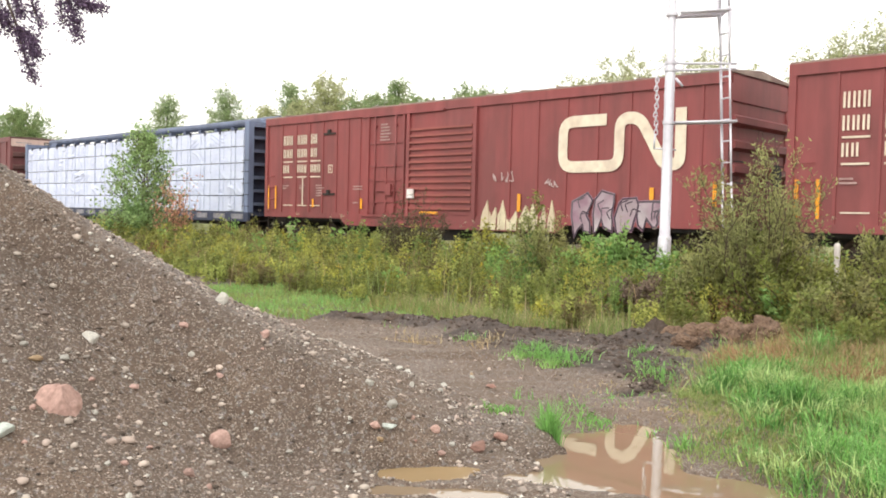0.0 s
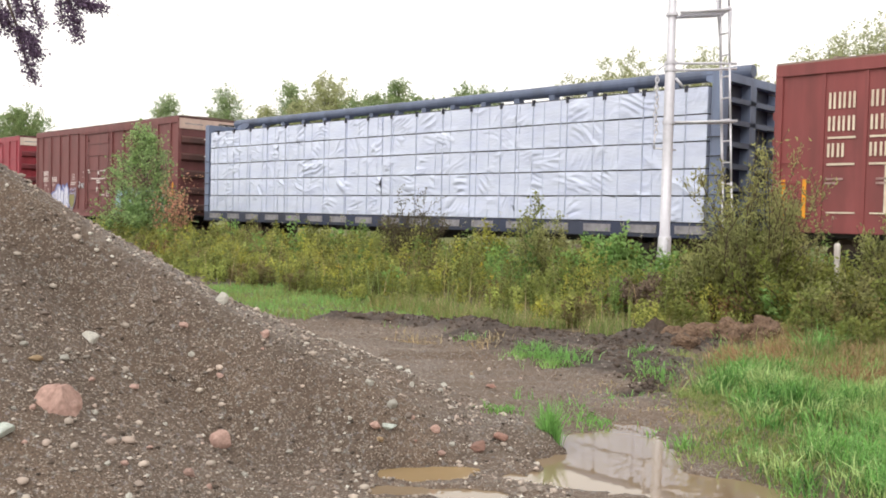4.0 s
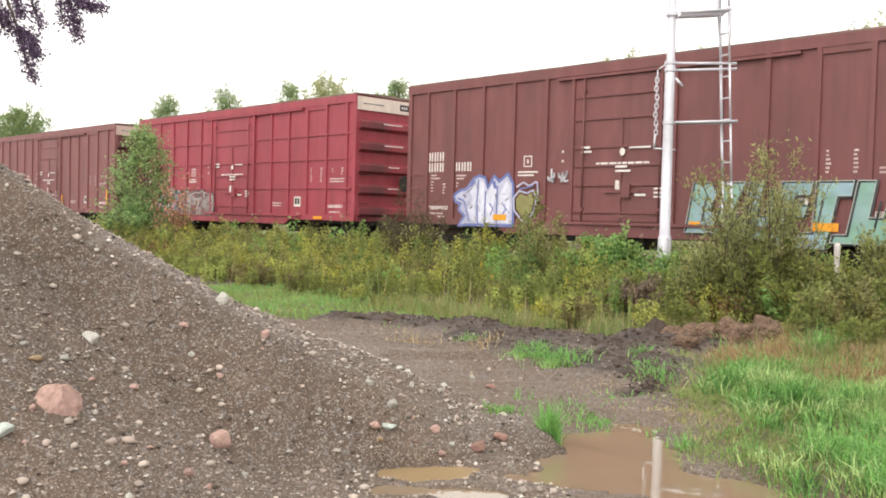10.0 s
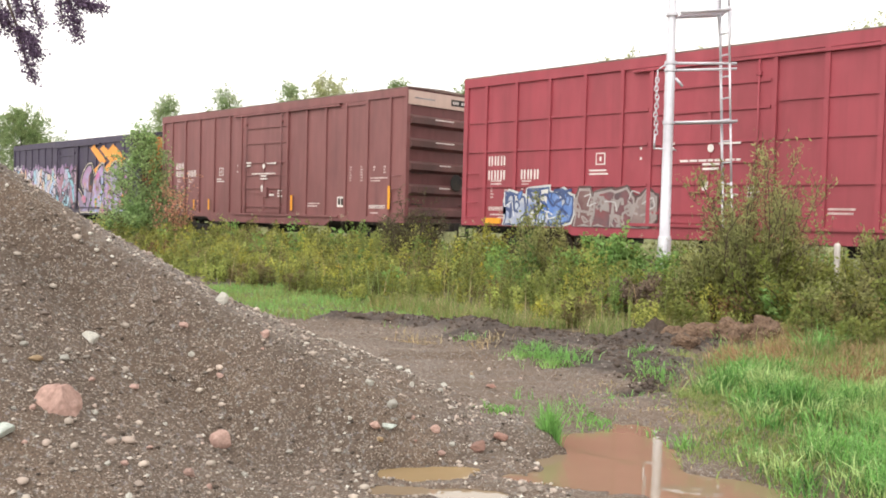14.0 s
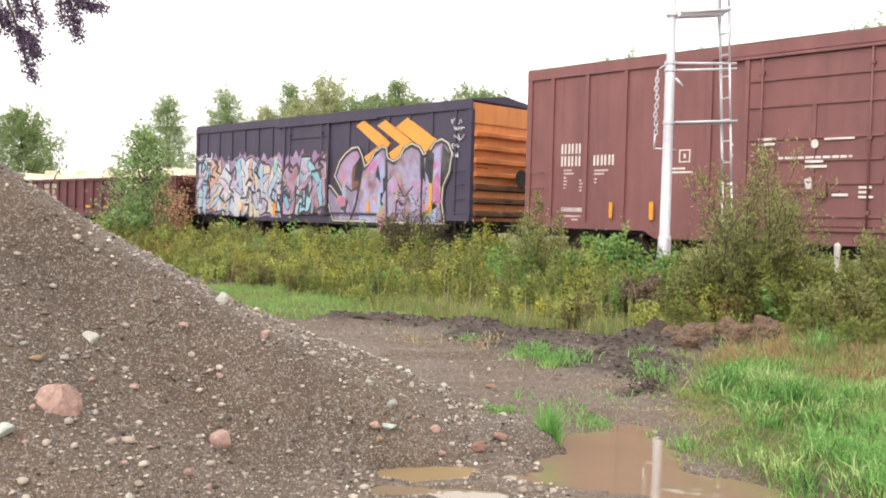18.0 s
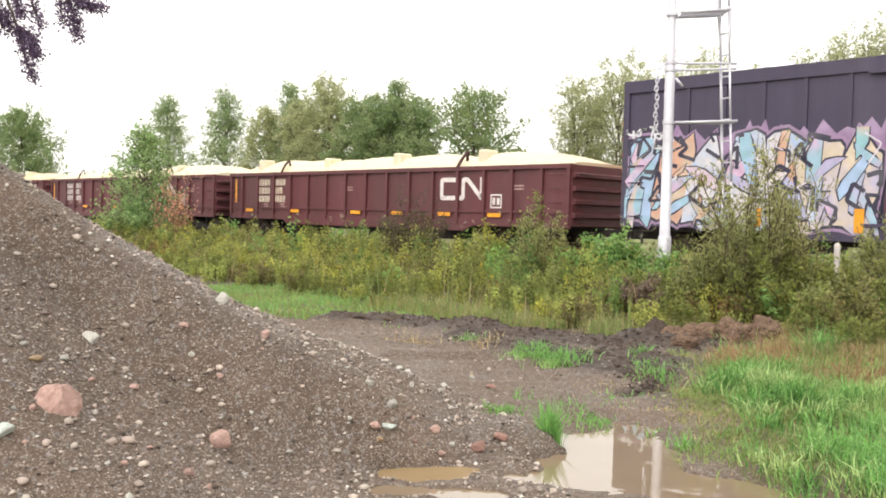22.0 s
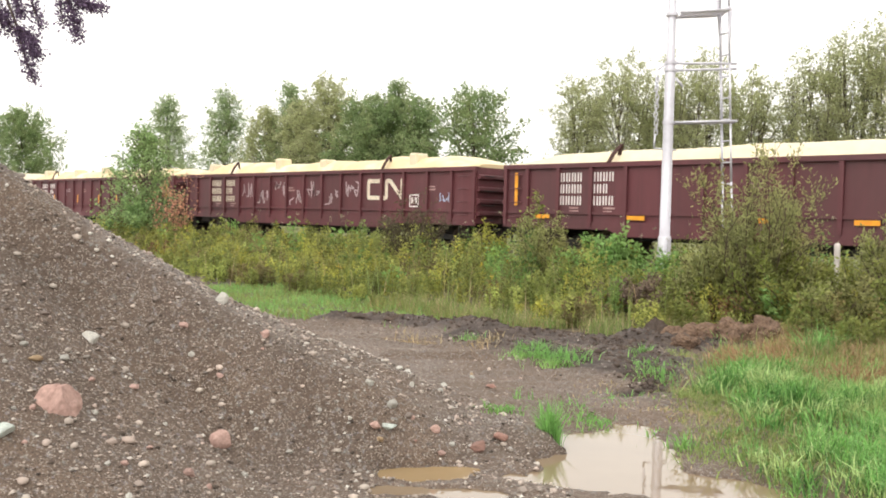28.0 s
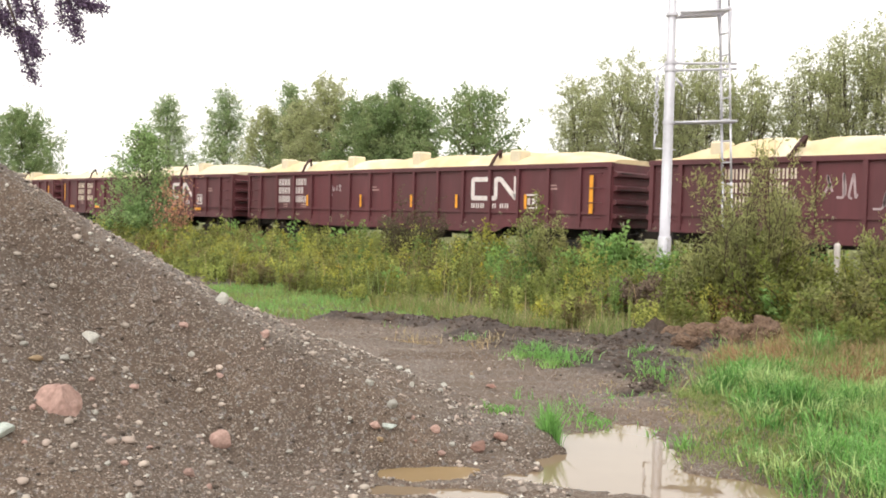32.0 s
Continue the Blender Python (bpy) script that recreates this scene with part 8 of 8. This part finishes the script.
pebbles("soil_clods", 711, 4500, on_pile, 0.010, 0.036, "crumb", "dark crumbs imitating shaded hollows on the gravel pile", 0)
M["stone_chip"] = mat("weathered_pale_stones", (0.44, 0.40, 0.35), 0.75, 0, 0.2, 16, (0.42, 0.31, 0.26), 4.0, 0.8, 0.4, 50, island=0.35)
pebbles("pebbles", 709, 260, on_pile, 0.022, 0.05, "stone_chip", "pale rounded stones on the gravel pile", 2)
pebbles("pebbles", 708, 1100, on_flat, 0.008, 0.022, "pebble_pale", "pale chips strewn over the mud", 0)
pebbles("pebbles", 704, 500, on_flat, 0.02, 0.06, "pebble", "rounded stones strewn over the mud", 1)


def on_bank(g):
    a, b_, w, h = BANKS[int(g.integers(0, len(BANKS)))]
    t = g.random()
    return a[0] + (b_[0] - a[0]) * t + g.normal() * w * 0.45, a[1] + (b_[1] - a[1]) * t + g.normal() * w * 0.45


M["clod"] = mat("dark_clods_of_soil", (0.085, 0.063, 0.050), 0.95, 0, 0.3, 14, (0.12, 0.08, 0.055), 2.0, 0.6, 0.5, 40, island=0.4)
M["root_mass"] = mat("reddish_root_matted_soil", (0.185, 0.118, 0.078), 0.95, 0, 0.4, 16, (0.08, 0.05, 0.035), 5.0, 0.7, 0.8, 30)
pebbles("soil_clods", 705, 4200, on_bank, 0.010, 0.055, "clod", "dark broken clods of soil along the spoil bank", 1)


def on_mud(g):
    x, y = g.uniform(-10.5, -3.6), g.uniform(5.4, 10.0)
    return (x, y) if x < meadow_edge(y) + 0.1 and height(x, y) > 0.01 and nse(x, y, 1.1, 77) > -0.15 else (None, None)


pebbles("soil_clods", 710, 2000, on_mud, 0.006, 0.030, "clod", "small dark crumbs of soil on the mud", 0)
pebbles("soil_clods", 706, 160, on_bank, 0.035, 0.10, "clod", "large dark lumps of turned soil", 1)


def mound_mesh(seed, material):
    """A broken lump of turned soil: fractal relief on a flattened ball."""
    bm = bmesh.new()
    bmesh.ops.create_icosphere(bm, subdivisions=5, radius=0.5)
    o = Vector((seed * 3.3, 1.7, seed))
    for v in bm.verts:
        p = v.co * 2
        v.co *= 1 + 0.35 * noise.noise(p * 1.2 + o) + 0.16 * noise.noise(p * 2.9 + o) + 0.10 * noise.noise(p * 6 + o) + 0.07 * noise.noise(p * 14 + o)
    return mesh_of("soil_mound", bm, material)


for i, (x, y, sx, sz, mt) in enumerate([(-6.66, 10.62, 0.40, 0.46, "clod"), (-6.3, 10.55, 0.5, 0.34, "root_mass"), (-6.0, 10.65, 0.6, 0.44, "root_mass"), (-5.65, 10.75, 0.6, 0.42, "root_mass"), (-5.3, 10.95, 0.6, 0.40, "root_mass"), (-6.0, 10.2, 0.45, 0.2, "root_mass"), (-10.55, 8.55, 0.36, 0.17, "clod"), (-10.0, 8.85, 0.30, 0.16, "clod"), (-9.0, 9.75, 0.30, 0.2, "clod"), (-7.75, 9.9, 0.4, 0.16, "clod")]):
    ob = new("soil_mound", mound_mesh(40 + i, M[mt]))
    ob.location, ob.scale, ob.rotation_euler = (x, y, height(x, y) - 0.03), (sx, sx * 0.8, sz * (1.25 if y > 10.1 else 1.0)), (0.0, 0.0, 0.6 + i * 0.4)
    tagged(ob, "mound of reddish root-matted soil at the weeds' foot" if mt == "root_mass" else "dark lump of turned soil on the bank", "soil mound", "mounds of turned soil")

# ---- signal mast with ladder ----
mast = thing("signal_mast", (-9.77, 15.73, height(-9.77, 15.73) - 0.1), "tall silver-painted steel signal mast with ladder", "signal mast")
mz = mast.location.z
A = Vector((0.88, 0.90, 0)).normalized()
B = Vector((-A.y, A.x, 0))


def mp(a, b, z):
    p = A * a + B * b
    return (p.x, p.y, z - mz)


bm = lathe(bmesh.new(), [(0.13, 0.0), (0.13, 1.36 - mz), (0.112, 1.40 - mz), (0.104, 1.40 - mz), (0.100, 3.05 - mz), (0.097, 4.78 - mz), (0.080, 4.84 - mz), (0.078, 7.4 - mz), (0.02, 7.45 - mz)], "z", 20)
for f in bm.faces:
    f.smooth = len(f.verts) == 4
part("pole", bm, M["aluminium"], mast, "silver tapering steel pole")
part("base_collar", lathe(bmesh.new(), [(0.145, 0.0), (0.145, 1.02 - mz), (0.135, 1.06 - mz)], "z", 20), M["aluminium"], mast)
lad = lambda z: 1.25 - 0.05 * (z - 1.3)
for s in (-1, 1):
    bm = bmesh.new()
    zs = [1.0, 2.5, 3.65, 4.8, 5.9, 7.0]
    for z0, z1 in zip(zs, zs[1:]):
        tube(bm, mp(lad(z0) + 0.05 * s, -0.12 * s, z0), mp(lad(z1) + 0.05 * s, -0.12 * s, z1), 0.022 + 0.006 * (s < 0), n=8)
    part("ladder_rail", bm, M["aluminium"], mast)
rung_z = 1.2
while rung_z < 6.9:
    bm = tube(bmesh.new(), mp(lad(rung_z) - 0.05, 0.12, rung_z), mp(lad(rung_z) + 0.05, -0.12, rung_z), 0.017, n=6)
    part("ladder_rung", bm, M["aluminium"], mast)
    rung_z += 0.42


def bracket(z, dz=0.0, both=True, deck=False, reach=1.30, half=0.13):
    bm = bmesh.new()
    for s in ((-1, 1) if both else (0,)):
        tube(bm, mp(0.1, (half if half > 0.2 else 0.10) * s, z), mp(reach, (half + 0.04) * s, z + dz), 0.026, n=8)
    ob = part("bracket_arm", bm, M["aluminium"], mast)
    if deck:
        bm = bmesh.new()
        for i in range(int((reach - 0.15) / 0.05)):
            a = 0.18 + i * 0.05
            zz = z - 0.02 + dz * a / reach
            p = [mp(a, -half, zz), mp(a + 0.018, -half, zz), mp(a + 0.018, half, zz), mp(a, half, zz)]
            v = [bm.verts.new((x, y, zz + h)) for h in (0, 0.04) for x, y, zz in p]
            for f in ((3, 2, 1, 0), (4, 5, 6, 7), (0, 1, 5, 4), (1, 2, 6, 5), (2, 3, 7, 6), (3, 0, 4, 7)):
                bm.faces.new([v[k] for k in f])
        part("step_grating", bm, M["aluminium"], mast, "narrow metal step grating")
    collar = lathe(bmesh.new(), [(0.09, z - 0.03 - mz), (0.118, z - 0.03 - mz), (0.118, z + 0.03 - mz), (0.09, z + 0.03 - mz)], "z", 16)
    part("clamp", collar, M["aluminium"], mast)


bracket(3.63, 0.05, True, True)
bracket(4.80, 0.02, False)
bracket(4.66, 0.06, False)
bracket(5.74, 0.07, True, True, 1.06, 0.24)
for s in (-1, 1):
    top = lad(5.9)
    bm = tube(bmesh.new(), mp(lad(5.2) + 0.05 * s, -0.12 * s, 5.2), mp(top + (0.10 if s > 0 else -0.14), -0.12 * s, 5.85 if s > 0 else 6.3), 0.020, n=6)
    if s > 0:
        tube(bm, mp(top + 0.10, -0.12, 5.85), mp(top + 0.04, -0.12, 5.92), 0.018, n=6)
    part("hand_rail", bm, M["aluminium"], mast)
bm = bmesh.new()
tube(bm, mp(-0.08, 0, 4.78), mp(-0.24, 0, 4.66), 0.016, n=6)
tube(bm, mp(-0.24, 0, 4.66), mp(-0.25, 0, 4.45), 0.014, n=6)
part("chain_hook", bm, M["aluminium"], mast)
bm = bmesh.new()
for i in range(13):
    z = 4.46 - i * 0.085
    u = B if i % 2 else A
    n = 10
    ring = [Vector(mp(-0.25 - 0.012 * math.sin(i), 0, z)) + u * 0.035 * math.cos(2 * math.pi * k / n) + Vector((0, 0, 0.062 * math.sin(2 * math.pi * k / n))) for k in range(n)]
    for a, c in zip(ring, ring[1:] + ring[:1]):
        tube(bm, a, c, 0.0125, n=5, caps=False)
part("chain", bm, M["aluminium"], mast, "hanging galvanized chain")
bm = bmesh.new()
tube(bm, mp(-0.26, 0, 3.40), mp(-0.27, 0, 3.12), 0.02, n=6)
tube(bm, mp(-0.27, 0, 3.12), mp(0.16, 0, 3.10), 0.018, n=6)
part("chain_keeper", bm, M["aluminium"], mast)
bm = bmesh.new()
tube(bm, mp(0.10, -0.05, 4.50), mp(0.24, -0.05, 4.34), 0.028, n=8)
part("conduit_spout", bm, M["aluminium"], mast)

post = thing("marker_post", (-5.64, 13.9, height(-5.64, 13.9) - 0.02), "short white-painted pipe post in the shrubs", "post")
part("pipe", lathe(bmesh.new(), [(0.040, 0.0), (0.040, 1.10), (0.046, 1.11), (0.046, 1.33), (0.03, 1.36)], "z", 14), M["white_paint"], post)

# ---- overhanging branch of a tree beside the camera ----
near = thing("overhanging_tree", (-4.3, -3.2, height(-4.3, -3.2)), "tree with drooping twigs of dark purplish leaves", "tree")
o = Vector(near.location)
trunk = [Vector((0, 0, 0)), Vector((0.05, 0.1, 1.6)), Vector((-0.05, 0.3, 3.2)), Vector((-0.1, 0.6, 4.6))]
piece("trunk", stems_mesh("trunk", [(trunk, 0.16, 0.07)], M["bark"], 9), near)
limb = [trunk[2], Vector((-0.5, 2.3, 4.3)), Vector((-1.0, 4.2, 4.25)), Vector((-1.02, 4.9, 3.45)), Vector((-0.98, 5.0, 3.05))]
limbs = [(limb, 0.05, 0.012)]
TWIGS = [((-5.35, 1.75, 2.76), (-5.25, 1.84, 2.60), (-5.18, 1.90, 2.34), 330), ((-5.26, 1.84, 2.64), (-5.20, 1.89, 2.58), (-5.18, 1.91, 2.48), 260), ((-5.21, 1.89, 2.84), (-5.19, 1.90, 2.74), (-5.16, 1.93, 2.63), 110), ((-5.09, 2.02, 2.85), (-5.05, 2.06, 2.72), (-5.03, 2.07, 2.59), 230),
         ((-5.10, 2.00, 2.84), (-5.09, 2.01, 2.73), (-5.08, 2.02, 2.66), 90), ((-5.06, 2.05, 2.84), (-5.01, 2.09, 2.78), (-4.93, 2.17, 2.76), 260), ((-5.36, 1.74, 2.85), (-5.33, 1.77, 2.72), (-5.32, 1.78, 2.62), 150), ((-5.30, 1.80, 2.86), (-5.27, 1.83, 2.78), (-5.24, 1.85, 2.70), 150)]
rng, g = random.Random(3), np.random.default_rng(3)
pos = []
for a, b_, c, n in TWIGS:
    p = [Vector(a) - o, Vector(b_) - o, Vector(c) - o]
    limbs.append(([limb[2], p[0].lerp(limb[2], 0.3) + Vector((0, 0, 0.15)), p[0]], 0.012, 0.007))
    limbs.append((p, 0.007, 0.003))
    for i in range(n):
        t = rng.random() ** 0.8 * 2
        q = p[int(min(t, 1.99))].lerp(p[int(min(t, 1.99)) + 1], t % 1)
        for _ in range(3):
            pos.append(tuple(q + Vector((rng.gauss(0.006, 0.020), rng.gauss(0.006, 0.020), rng.gauss(-0.004, 0.018)))))
piece("branchwork", stems_mesh("branchwork", limbs, M["bark"], 6), near)
piece("foliage", leaf_mesh("foliage", leaf_arrays(g, np.array(pos), 0.019, 0.30, 0.7), M["leaf_purple"]), near)


# ---- what moves ----
def motions():
    for car in TRAIN:
        x, y, z = car.location
        walk(car, [(t, pose(x + d, y, z)) for t, d in COME])
    # the wheels roll with the train: less than a quarter turn from row to row
    times, come = [t for t, d in COME], [d for t, d in COME]
    steps = [32.0 * i / 280 for i in range(281)]
    angles = [math.degrees(float(np.interp(t, times, come)) / 0.455) for t in steps]
    for w in WHEELS:
        x, y, z = w.location
        walk(w, [(t, pose(x, y, z, 0, a, 0)) for t, a in zip(steps, angles)])


motions()
